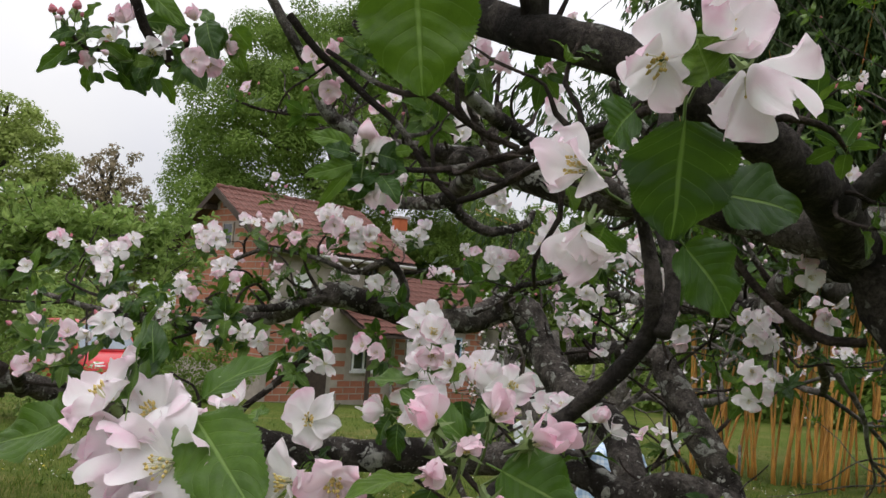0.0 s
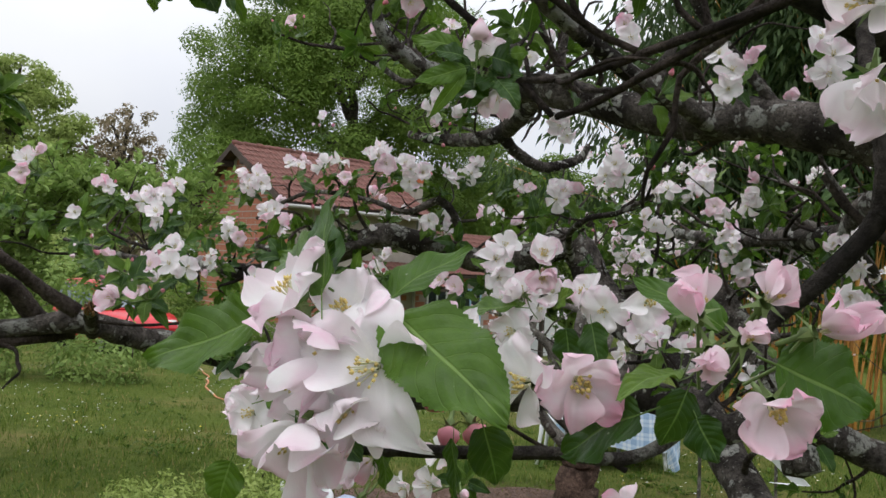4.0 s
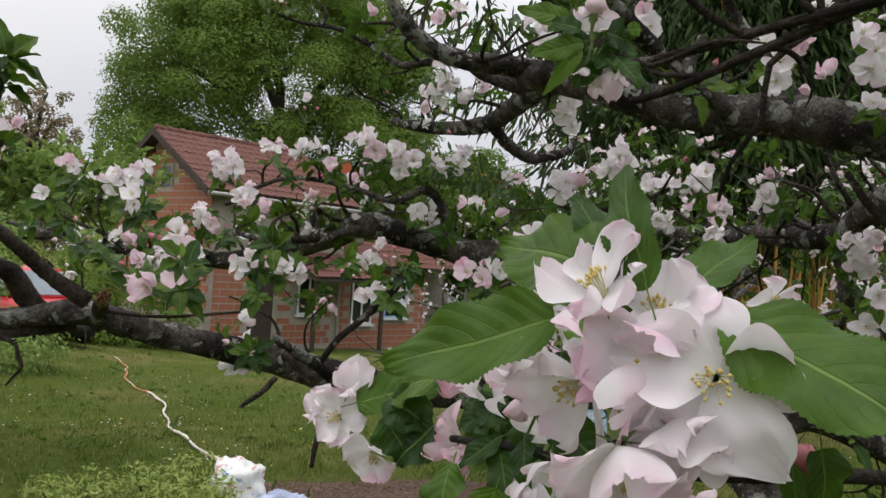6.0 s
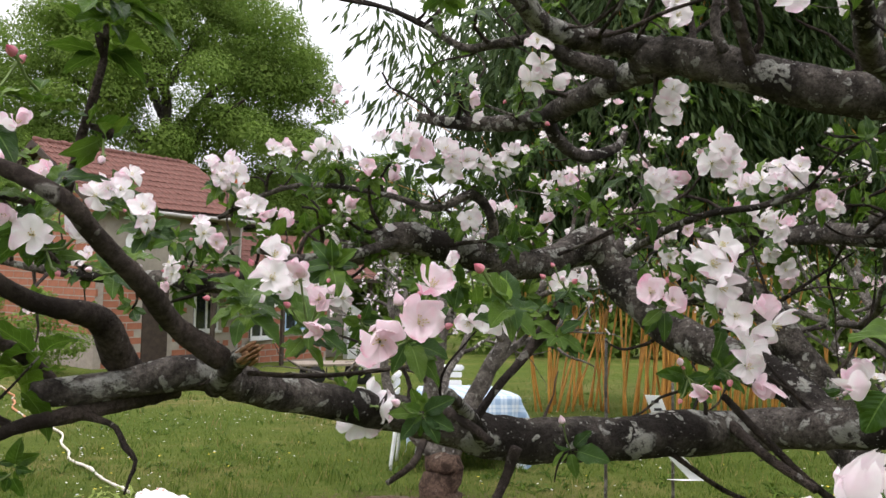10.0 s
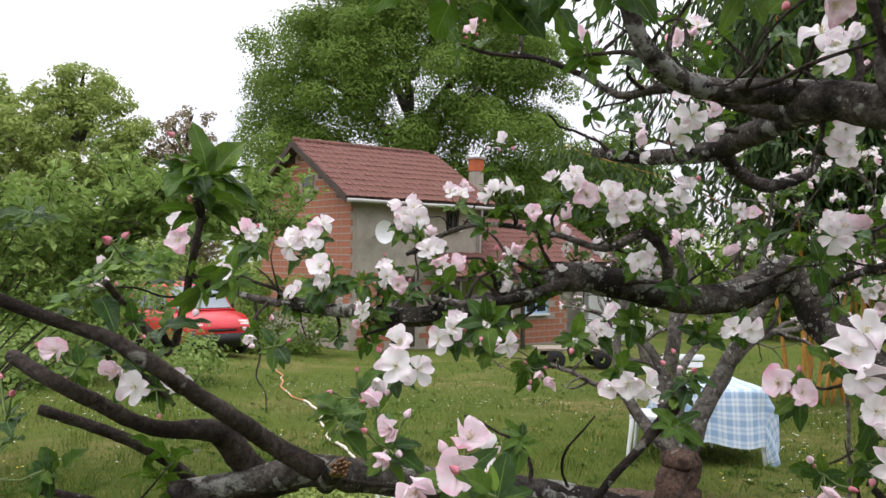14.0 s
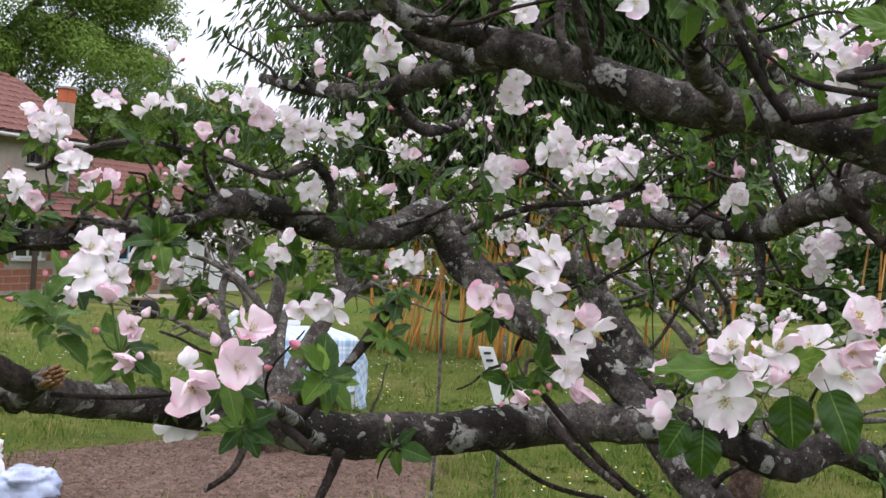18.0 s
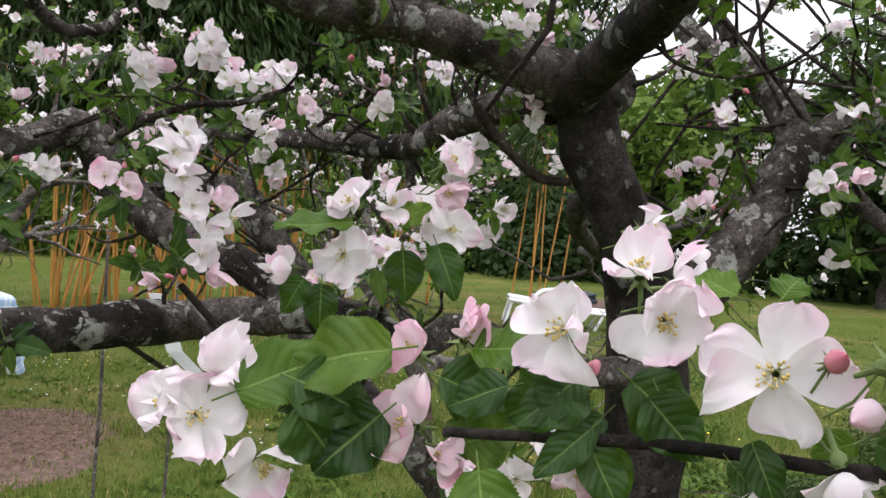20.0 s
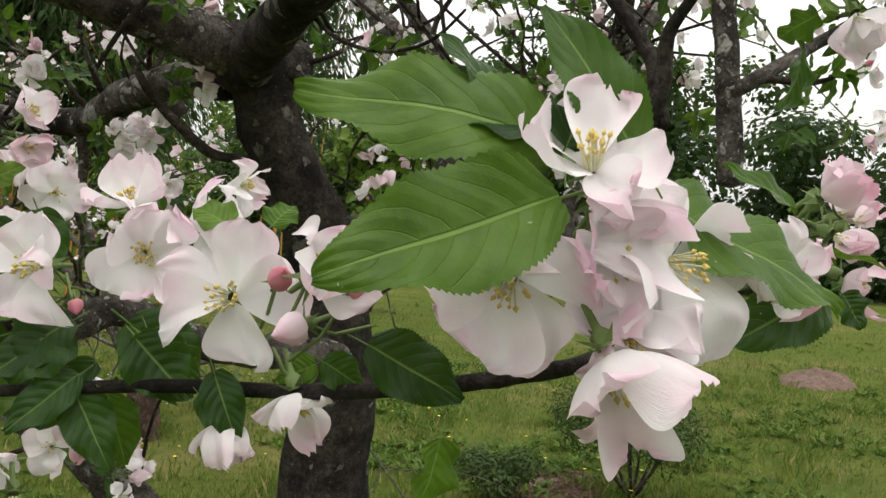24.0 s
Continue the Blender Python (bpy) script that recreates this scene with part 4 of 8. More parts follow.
def prism(name, poly, x0, x1, material, parent, label="", axis="x"):
    """A flat outline (y, z) drawn out along x, or (x, z) along y."""
    n = len(poly)
    if axis == "x":
        v = [(x0, a, b) for a, b in poly] + [(x1, a, b) for a, b in poly]
    else:
        v = [(a, x0, b) for a, b in poly] + [(a, x1, b) for a, b in poly]
    f = [tuple(range(n))[::-1], tuple(range(n, 2 * n))] + [(k, (k + 1) % n, n + (k + 1) % n, n + k) for k in range(n)]
    return part(name, mesh_of(name, v, f, material, smooth=False), parent, label)


def window(parent, x0, x1, z0, z1, y, frame_mat, label):
    """A framed double window in the front wall (facing -y), with panes set back and a sill."""
    w = box("window", (x0, x1, y - 0.02, y + 0.06, z0, z1), M_GLASS, parent, label)
    t = 0.06
    for n_, d in (("frame", (x0, x0 + t)), ("frame", (x1 - t, x1)), ("mullion", ((x0 + x1) / 2 - t / 2, (x0 + x1) / 2 + t / 2))):
        box(n_, (*d, y - 0.055, y - 0.021, z0, z1), frame_mat, w)
    for q in (z0, z1 - t):
        box("frame", (x0 + t, x1 - t, y - 0.052, y - 0.021, q, q + t), frame_mat, w)
    box("sill", (x0 - 0.06, x1 + 0.06, y - 0.14, y - 0.03, z0 - 0.07, z0 - 0.003), M_WHITE, w)


def tile_mesh():
    """One interlocking roof tile, 0.26 by 0.36 m, with a raised roll."""
    v, f = [], []
    prof = [(-0.13, 0.0), (-0.09, 0.0), (-0.055, 0.028), (-0.02, 0.03), (0.015, 0.004), (0.07, 0.0), (0.1, 0.02), (0.13, 0.022)]
    for y, dz in ((-0.19, 0.02), (0.19, 0.0)):
        v += [(x, y, z + dz) for x, z in prof]
    n = len(prof)
    v += [(x, -0.19, z) for x, z in prof]
    f = [(k, k + 1, n + k + 1, n + k) for k in range(n - 1)] + [(2 * n + k, 2 * n + k + 1, k + 1, k) for k in range(n - 1)]
    return mesh_of("tile", v, f, M_TILE, smooth=False)


TILE = tile_mesh()


def roof_plane(roof, x0, x1, y_e, z_e, y_r, z_r, seed):
    """Tiles laid from the eave up to the ridge, as single pieces on a boarded slab."""
    r = random.Random(seed)
    d = Vector((0, y_r - y_e, z_r - z_e))
    n = int(d.length / 0.33)
    up_ = d.normalized()
    s = 1 if y_r > y_e else -1
    rot = Matrix((Vector((s, 0, 0)), up_, Vector((s, 0, 0)).cross(up_))).transposed().to_4x4()
    cols = int((x1 - x0) / 0.255)
    for k in range(n):
        for j in range(cols):
            p = Vector((x0 + 0.13 + j * (x1 - x0 - 0.02) / cols, y_e, z_e)) + up_ * (0.17 + k * d.length / n) + rot.to_3x3() @ Vector((0, 0, 0.035 + r.uniform(-0.006, 0.008)))
            part("tile", TILE, roof, m=Matrix.Translation(p) @ rot @ turn(r.uniform(-0.02, 0.02), r.uniform(-0.03, 0.03), r.uniform(-0.02, 0.02)))


def build_house():
    mid = W_ / 2
    w1 = prism("wall", [(0, -0.4), (W_, -0.4), (W_, EAVE), (mid, RIDGE - 0.02), (0, EAVE)], 0.0, 0.22, M_MORTAR, house, "gable wall of orange hollow bricks")
    top = lambda y: EAVE + (RIDGE - EAVE) * (1 - abs(y - mid) / mid)
    # bricks of the gable, seen from outside; it runs from the back to the front corner
    brick_face(w1, (0, W_, 0), (0, -1, 0), W_, 0.8, RIDGE, holes=[(W_ - 2.6, W_ - 2.05, 4.3, 4.95)], top=lambda q: top(W_ - q), limit=300)
    gw = box("window", (-0.03, 0.05, 2.07, 2.58, 4.35, 4.92), M_GLASS, house, "small dark attic window")
    for d in ((2.0, 2.07), (2.58, 2.65)):
        box("frame", (-0.05, 0.02, *d, 4.3, 4.97), M_MORTAR, gw)
    wall_f = box("wall", (0.22, L_, 0.0, 0.22, -0.4, EAVE), M_RENDER, house, "grey rendered front wall")
    box("wall", (0.22, L_, W_ - 0.22, W_, -0.4, EAVE), M_MORTAR, house)
    prism("wall", [(0.22, -0.4), (W_ - 0.22, -0.4), (W_ - 0.22, EAVE), (mid, RIDGE - 0.05), (0.22, EAVE)], L_ - 0.22, L_ - 0.003, M_RENDER, house)
    brick_face(wall_f, (0.22, 0.0, 0), (1, 0, 0), L_ - 0.5, -0.1, 2.1, holes=[(1.2, 2.2, -0.2, 2.0), (2.9, 3.9, 0.6, 2.0)], limit=90)
    window(house, 3.2, 4.1, 0.8, 1.95, 0.0, M_WHITE, "white framed window")
    window(house, 3.48, 3.95, 3.42, 4.0, 0.0, M_WOOD_DARK, "small upper window with a dark frame")
    box("door", (1.45, 2.3, -0.03, 0.03, -0.1, 1.98), M_WOOD_DARK, house, "dark wooden house door", 0.01)
    # roof: two slabs, tiles, verge boards, rafters ends and a gutter
    o = 0.4
    sl = (RIDGE - EAVE) / mid
    for s, y0 in ((1, 0.0), (-1, W_)):
        ye, ze = y0 - s * o, EAVE - o * sl
        poly = [(ye, ze + 0.02), (mid, RIDGE + 0.02), (mid, RIDGE - 0.06), (ye, ze - 0.06)]
        roof = prism("roof", poly, -o, L_ + 0.3, M_WOOD_DARK, house, "brown-red weathered tile roof")
        roof_plane(roof, -o, L_ + 0.3, ye, ze + 0.03, mid, RIDGE + 0.03, 70 + s)
        prism("verge_board", [(ye, ze + 0.05), (mid, RIDGE + 0.07), (mid, RIDGE - 0.14), (ye, ze - 0.14)], -o - 0.035, -o - 0.003, M_WOOD_DARK, house)
        for k in range(3):
            q = 0.15 + 0.33 * k
            yy = ye + (mid - ye) * q
            zz = ze + (RIDGE - ze) * q
            box("purlin", (-o, 0.0, yy - 0.07, yy + 0.07, zz - 0.24, zz - 0.07), M_WOOD_DARK, house)
    for k in range(int((L_ + 0.7) / 0.4)):
        v, f = tube_data([(-o + k * 0.4, mid, RIDGE + 0.08, 0.1), (-o + k * 0.4 + 0.2, mid, RIDGE + 0.07, 0.095), (-o + k * 0.4 + 0.43, mid, RIDGE + 0.07, 0.09)], 10, 0.02, k, 0.2)
        part("ridge_tile", mesh_of("ridge_tile", v, f, M_TILE), house)
    v, f = tube_data([(-o, -o - 0.05, EAVE - 0.3, 0.06), (L_ / 2, -o - 0.05, EAVE - 0.31, 0.06), (L_ + 0.3, -o - 0.05, EAVE - 0.32, 0.06)], 8, 0.0, 1, 0.5)
    part("gutter", mesh_of("gutter", v, f, M_ZINC), house, "grey metal gutter under the eave")
    v, f = tube_data([(L_ - 0.05, -0.1, EAVE - 0.35, 0.045), (L_ - 0.05, -0.08, 2.0, 0.045), (L_ - 0.05, -0.08, -0.2, 0.045)], 8, 0.0, 1, 0.5)
    part("downpipe", mesh_of("downpipe", v, f, M_ZINC), house)
    # dish on the front wall
    bm = bmesh.new()
    for k in range(6):
        rr, zz = 0.33 * k / 5, 0.1 * (k / 5) ** 2
        for j in range(20):
            bm.verts.new((rr * math.cos(j * 0.31416), -0.5 + zz * -1.0, 3.25 + rr * math.sin(j * 0.31416)))
    bm.verts.ensure_lookup_table()
    for k in range(5):
        for j in range(20):
            a, b2 = k * 20 + j, k * 20 + (j + 1) % 20
            bm.faces.new((bm.verts[a], bm.verts[b2], bm.verts[b2 + 20], bm.verts[a + 20]))
    me = bpy.data.meshes.new("satellite_dish")
    bm.to_mesh(me)
    bm.free()
    me.materials.append(M_WHITE)
    dish = part("satellite_dish", me, house, "pale round satellite dish", Matrix.Translation((0.75, 0, 0)))
    v, f = tube_data([(0, -0.5, 3.25, 0.02), (0, -0.2, 3.15, 0.02), (0, 0.0, 3.1, 0.02)], 6, 0, 1, 0.2)
    part("bracket", mesh_of("bracket", v, f, M_ZINC), dish)

    # lower wing: a brick front, and a roof that runs on over an open bay beside it
    x0, x1, x2, e, rz, yr = L_ + 0.003, 8.95, 11.5, 2.55, 3.85, 2.4
    w2 = box("wall", (x0, x1, 0.0, 0.22, -0.5, e), M_MORTAR, house, "orange hollow-brick front wall of the wing")
    brick_face(w2, (x0, 0.0, 0), (1, 0, 0), x1 - x0, -0.3, e, holes=[(0.55, 1.45, 0.4, 2.0), (2.02, 3.07, 0.6, 2.0)], limit=120)
    window(house, x0 + 0.55, x0 + 1.45, 0.5, 1.95, 0.0, M_WHITE, "white framed window")
    window(house, x0 + 2.02, x0 + 3.07, 0.7, 1.95, 0.0, M_BLUE, "window with pale blue frame")
    prism("wall", [(0.22, -0.5), (2 * yr, -0.5), (2 * yr, e), (yr, rz - 0.05), (0.22, e)], x1 - 0.22, x1 - 0.003, M_MORTAR, house)
    box("wall", (x1, x2 - 0.1, 1.4, 1.6, -0.5, e + 0.35), M_RENDER, house, "shaded rendered wall at the back of the open bay")
    box("post", (x2 - 0.25, x2 - 0.1, 0.0, 0.14, -0.5, e - 0.1), M_WOOD_DARK, house)
    sl = (rz - e) / yr
    for s, y0 in ((1, 0.0), (-1, 2 * yr)):
        ye, ze = y0 - s * 0.35, e - 0.35 * sl
        roof = prism("roof", [(ye, ze + 0.02), (yr, rz + 0.02), (yr, rz - 0.06), (ye, ze - 0.06)], x0 + 0.003, x2, M_WOOD_DARK, house, "low tile roof of the wing")
        if s == 1:
            roof_plane(roof, x0, x2, ye, ze + 0.03, yr, rz + 0.03, 81)
    # porch roof in front
    pr = prism("porch_roof", [(-1.5, 1.95), (-0.003, 2.65), (-0.003, 2.57), (-1.5, 1.87)], 2.6, 5.6, M_WOOD_DARK, house, "old sagging tile roof of the porch")
    roof_plane(pr, 2.6, 5.6, -1.5, 1.98, -0.02, 2.68, 83)
    for q in (2.7, 5.4):
        box("post", (q, q + 0.1, -1.42, -1.32, -0.4, 1.89), M_WOOD_DARK, house)
    # chimney
    ch = box("chimney", (6.9, 7.28, 2.5, 2.88, 3.0, 5.6), M_RENDER, house, "rendered chimney with orange brick head", 0.01)
    box("chimney_head", (6.89, 7.29, 2.49, 2.89, 5.603, 6.03), M_CHIM, ch, "orange brick head", 0.01)
    box("chimney_cap", (6.83, 7.35, 2.43, 2.95, 6.033, 6.1), M_MORTAR, ch, "grey concrete cap", 0.01)
    # white lean-to at the end
    prism("white_wall", [(10.67, -0.6), (14.5, -0.6), (14.5, -0.05), (10.67, 1.55)], 0.5, 0.7, M_WHITE, house, "white rendered wall with a sloping top", axis="y")
    box("door", (9.5, 10.4, 1.33, 1.39, -0.45, 1.75), M_WOOD_DARK, house, "dark door under the wing roof", 0.01)


build_house()

# ---- car ----
# sky reflection is put into the grey-blue base colour of the panes
M_CAR_GLASS = simple("car_glass", (0.2, 0.24, 0.27), 0.12, 2, 0.2)
M_RED = simple("red_car_paint", (0.55, 0.022, 0.03), 0.28, 3, 0.12)
M_BLACK = simple("black_plastic", (0.02, 0.02, 0.022), 0.6, 20, 0.3)
M_TYRE = simple("tyre_rubber", (0.018, 0.018, 0.018), 0.9, 30, 0.3)
M_RIM = simple("rim_metal", (0.45, 0.45, 0.46), 0.35, 20, 0.15, metal=0.8)
M_LAMP = simple("lamp_glass", (0.75, 0.76, 0.74), 0.2, 20, 0.1)


def loft(sections, material, name):
    """A skin over cross-sections along x: rows of (x, [(y, z), ...])."""
    n = len(sections[0][1])
    v = [(x, y, z) for x, ring in sections for y, z in ring]
    f = [(k * n + j, k * n + (j + 1) % n, (k + 1) * n + (j + 1) % n, (k + 1) * n + j) for k in range(len(sections) - 1) for j in range(n)]
    f += [tuple(range(n))[::-1], tuple(range((len(sections) - 1) * n, len(sections) * n))]
    me = mesh_of(name, v, f, material)
    me.polygons[len(f) - 1].use_smooth = me.polygons[len(f) - 2].use_smooth = False
    return me


def ring(hw, z0, z1, tuck=0.9, top=0.94):
    """Half width, bottom and top: a rounded car section."""
    return [(-hw * tuck, z0), (-hw, z0 + 0.12), (-hw, z1 - 0.16), (-hw * top, z1 - 0.03), (-hw * 0.6, z1), (hw * 0.6, z1), (hw * top, z1 - 0.03), (hw, z1 - 0.16), (hw, z0 + 0.12), (hw * tuck, z0)]


def build_car(at, heading):
    car = thing("car", "red compact hatchback parked on the grass", "car", at)
    car.rotation_euler, car.scale = (0, 0, heading), (0.95, 0.95, 0.95)
    body = part("body", loft([(-1.9, ring(0.68, 0.38, 0.86)), (-1.84, ring(0.76, 0.32, 0.98)), (-1.7, ring(0.81, 0.28, 1.02)), (-1.4, ring(0.83, 0.27, 1.03)), (-0.4, ring(0.84, 0.26, 1.02)), (0.75, ring(0.84, 0.26, 1.02)), (1.15, ring(0.83, 0.27, 1.0)), (1.45, ring(0.81, 0.28, 0.96)), (1.68, ring(0.77, 0.3, 0.88)), (1.82, ring(0.71, 0.33, 0.78)), (1.88, ring(0.64, 0.38, 0.68))], M_RED, "body"), car, "glossy red bodywork")
    cab = part("cabin", loft([(-1.84, ring(0.74, 0.94, 1.12)), (-1.76, ring(0.73, 0.94, 1.44)), (-1.62, ring(0.72, 0.94, 1.58)), (-1.2, ring(0.71, 0.94, 1.65)), (-0.4, ring(0.71, 0.94, 1.67)), (0.15, ring(0.71, 0.94, 1.64)), (0.34, ring(0.71, 0.94, 1.57)), (0.95, ring(0.77, 0.92, 1.04))], M_RED, "cabin"), car)
    for s in (-1, 1):
        for x0, x1, t0, t1 in ((-1.55, -0.75, -1.5, -0.75), (-0.66, 0.7, -0.66, 0.2)):
            v = [(x0, s * 0.785, 1.03), (x1, s * 0.785, 1.03), (t1, s * 0.735, 1.53), (t0, s * 0.735, 1.53)]
            part("side_window", mesh_of("side_window", v + [(x, y * 0.97, z) for x, y, z in v], [(0, 1, 2, 3), (4, 7, 6, 5), (0, 4, 5, 1), (1, 5, 6, 2), (2, 6, 7, 3), (3, 7, 4, 0)], M_CAR_GLASS, smooth=False), car, "dark side glass")
        m = part("mirror", mesh_of("mirror", *box_data(0.42, 0.56, s * 0.86 - 0.09, s * 0.86 + 0.09, 1.02, 1.2, 0.03), M_BLACK), car)
        part("headlight", mesh_of("headlight", *box_data(1.6, 1.83, s * 0.56 - 0.17, s * 0.56 + 0.17, 0.64, 0.84, 0.06), M_LAMP), car, "clear headlight")
        part("tail_light", mesh_of("tail_light", *box_data(-1.9, -1.8, s * 0.66 - 0.08, s * 0.66 + 0.08, 0.7, 1.0, 0.02), M_RED), car)
        part("door_handle", mesh_of("door_handle", *box_data(-0.55, -0.4, s * 0.835 - 0.015, s * 0.835 + 0.015, 0.82, 0.86, 0.008), M_BLACK), car)
        for x in (-1.22, 1.2):
            pts = [(0.0, 0.2), (0.05, 0.28), (0.12, 0.3), (0.19, 0.28), (0.2, 0.2)]
            v, f = [], []
            for j in range(20):
                a = j * 2 * math.pi / 20
                v += [(rr * math.cos(a), (q - 0.1), rr * math.sin(a)) for q, rr in pts]
            for j in range(20):
                f += [(j * 5 + k, ((j + 1) % 20) * 5 + k, ((j + 1) % 20) * 5 + k + 1, j * 5 + k + 1) for k in range(4)]
            wh = part("wheel", mesh_of("wheel", v, f, M_TYRE), car, "black tyre", Matrix.Translation((x, s * 0.74, 0.3)))
            v = [(0.2 * math.cos(j * 0.314), 0, 0.2 * math.sin(j * 0.314)) for j in range(20)] + [(0, s * 0.03, 0)]
            part("rim", mesh_of("rim", [(a, b + s * 0.07, c) for a, b, c in v], [(j, (j + 1) % 20, 20) for j in range(20)], M_RIM), wh, "grey metal rim")
    v = [(0.94, -0.66, 1.08), (0.94, 0.66, 1.08), (0.375, 0.6, 1.575), (0.375, -0.6, 1.575)]
    part("windscreen", mesh_of("windscreen", v + [(x - 0.03, y, z - 0.02) for x, y, z in v], [(0, 1, 2, 3), (4, 7, 6, 5), (0, 4, 5, 1), (1, 5, 6, 2), (2, 6, 7, 3), (3, 7, 4, 0)], M_CAR_GLASS, smooth=False), car, "dark windscreen")
    part("bumper", mesh_of("bumper", *box_data(1.66, 1.96, -0.8, 0.8, 0.24, 0.66, 0.1), M_BLACK), car, "black front bumper")
    part("grille", mesh_of("grille", *box_data(1.8, 1.9, -0.35, 0.35, 0.6, 0.68, 0.02), M_BLACK), car)
    return car


build_car((-5.95, 19.55, ground_z(-5.95, 19.55)), radians(-49))

# ---- garden things ----


def cloth_material():
    m, n, l, b = mat("checked_cloth", 0.85)
    uv = n.new("ShaderNodeUVMap")
    sep = n.new("ShaderNodeSeparateXYZ")
    l.new(uv.outputs[0], sep.inputs[0])
    bands = []
    for k in (0, 1):
        s = maths(n, l, "FRACT", maths(n, l, "MULTIPLY", sep.outputs[k], 15.0))
        wide = maths(n, l, "GREATER_THAN", s, 0.55)
        thin = maths(n, l, "LESS_THAN", maths(n, l, "ABSOLUTE", maths(n, l, "SUBTRACT", s, 0.27)), 0.06)
        bands.append(maths(n, l, "ADD", wide, maths(n, l, "MULTIPLY", thin, 0.7)))
    f = maths(n, l, "MULTIPLY", maths(n, l, "ADD", bands[0], bands[1]), 0.5)
    c = ramp(n, l, f, (0.0, (0.68, 0.74, 0.8)), (0.5, (0.44, 0.57, 0.72)), (1.0, (0.24, 0.38, 0.58)))
    c = mixc(n, l, maths(n, l, "MULTIPLY", noise_node(n, l, 14), 0.25), c, (0.62, 0.66, 0.7))
    l.new(c, b.inputs["Base Color"])
    bump(n, l, b, noise_node(n, l, 25), 0.3, 0.01)
    return m


M_CLOTH = cloth_material()
M_PLASTIC = simple("white_plastic", (0.78, 0.79, 0.8), 0.4, 8, 0.06)


def printed_material():
    """White woven plastic with faded blue, red and green print."""
    m, n, l, b = mat("printed_sack", 0.6)
    c = ramp(n, l, noise_node(n, l, 9, 3), (0.36, (0.12, 0.2, 0.5)), (0.41, (0.72, 0.73, 0.72)), (0.58, (0.75, 0.75, 0.73)), (0.62, (0.5, 0.18, 0.14)), (0.68, (0.7, 0.7, 0.66)))
    l.new(c, b.inputs["Base Color"])
    bump(n, l, b, noise_node(n, l, 40), 0.5, 0.01)
    return m


M_SACK = printed_material()
M_SACK_BLUE = simple("blue_printed_bag", (0.42, 0.48, 0.66), 0.6, 7, 0.55)


def build_table(x, y, turn_):
    z = ground_z(x, y)
    t = thing("garden_table", "white plastic garden table hidden under a cloth", "table", (x, y, z))
    t.rotation_euler = (0, 0, turn_)
    box("tabletop", (-0.4, 0.4, -0.4, 0.4, 0.69, 0.72), M_PLASTIC, t, bev=0.01)
    for sx in (-1, 1):
        for sy in (-1, 1):
            v, f = tube_data([(sx * 0.34, sy * 0.34, 0.69, 0.022), (sx * 0.37, sy * 0.37, 0.3, 0.02), (sx * 0.4, sy * 0.4, 0.0, 0.018)], 8, 0.0, 1, 0.1)
            part("leg", mesh_of("leg", v, f, M_PLASTIC), t)
    V, F, U = [], [], []
    n = 44
    for j in range(n + 1):
        for i in range(n + 1):
            u, w = i / n * 2 - 1, j / n * 2 - 1
            px_, py_ = u * 0.95, w * 0.95
            dx, dy = max(0, abs(px_) - 0.41), max(0, abs(py_) - 0.41)
            drop = math.hypot(dx, dy) if dx and dy else dx + dy
            fold = (0.035 * math.sin(11 * (py_ if dx else px_) + 3 * u) + 0.02 * math.sin(23 * (py_ if dx else px_) + 2)) * min(1, drop * 4)
            qx = math.copysign(min(abs(px_), 0.41) + 0.12 * dx + (fold if dx else 0), px_)
            qy = math.copysign(min(abs(py_), 0.41) + 0.12 * dy + (fold if dy else 0), py_)
            V.append((qx, qy, 0.727 - drop * (0.95 + 0.05 * math.sin(6 * (py_ if dx else px_))) + 0.004 * math.sin(11 * px_) * math.sin(9 * py_)))
            U.append((i / n, j / n))
    F = [(j * (n + 1) + i, j * (n + 1) + i + 1, (j + 1) * (n + 1) + i + 1, (j + 1) * (n + 1) + i) for j in range(n) for i in range(n)]
    c = thing("tablecloth", "pale blue checked cloth hanging over the garden table", "tablecloth", (x, y, z), data=mesh_of("tablecloth", V, F, M_CLOTH, U))
    c.rotation_euler = (0, 0, turn_)


build_table(2.53, 8.35, radians(3))


def build_chair(x, y, turn_):
    z = ground_z(x, y)
    c = thing("garden_chair", "white plastic garden chair beside the table", "chair", (x, y, z))
    c.rotation_euler = (0, 0, turn_)
    box("seat", (-0.23, 0.23, -0.22, 0.22, 0.41, 0.44), M_PLASTIC, c, bev=0.01)
    for k in range(4):
        box("back_slat", (-0.21, 0.21, 0.21, 0.235, 0.5 + k * 0.09, 0.56 + k * 0.09), M_PLASTIC, c, bev=0.006)
    box("back_rail", (-0.23, 0.23, 0.2, 0.245, 0.845, 0.91), M_PLASTIC, c, bev=0.015)
    for sx in (-1, 1):
        for sy in (-1, 1):
            v, f = tube_data([(sx * 0.2, sy * 0.19, 0.41, 0.022), (sx * 0.24, sy * 0.23, 0.0, 0.018)], 8, 0, 1, 0.1)
            part("leg", mesh_of("leg", v, f, M_PLASTIC), c)
        v, f = tube_data([(sx * 0.25, 0.22, 0.62, 0.018), (sx * 0.26, 0.0, 0.63, 0.02), (sx * 0.25, -0.2, 0.6, 0.018), (sx * 0.24, -0.22, 0.42, 0.016)], 8, 0, 1, 0.08)
        part("armrest", mesh_of("armrest", v, f, M_PLASTIC), c)


build_chair(2.0, 8.25, radians(70))
build_chair(2.5, 9.05, radians(-8))


def build_lounger(x, y, heading):
    z = ground_z(x, y)
    s = thing("sun_lounger", "white moulded plastic sun lounger on the lawn", "lounger", (x, y, z))
    s.rotation_euler = (0, 0, heading)
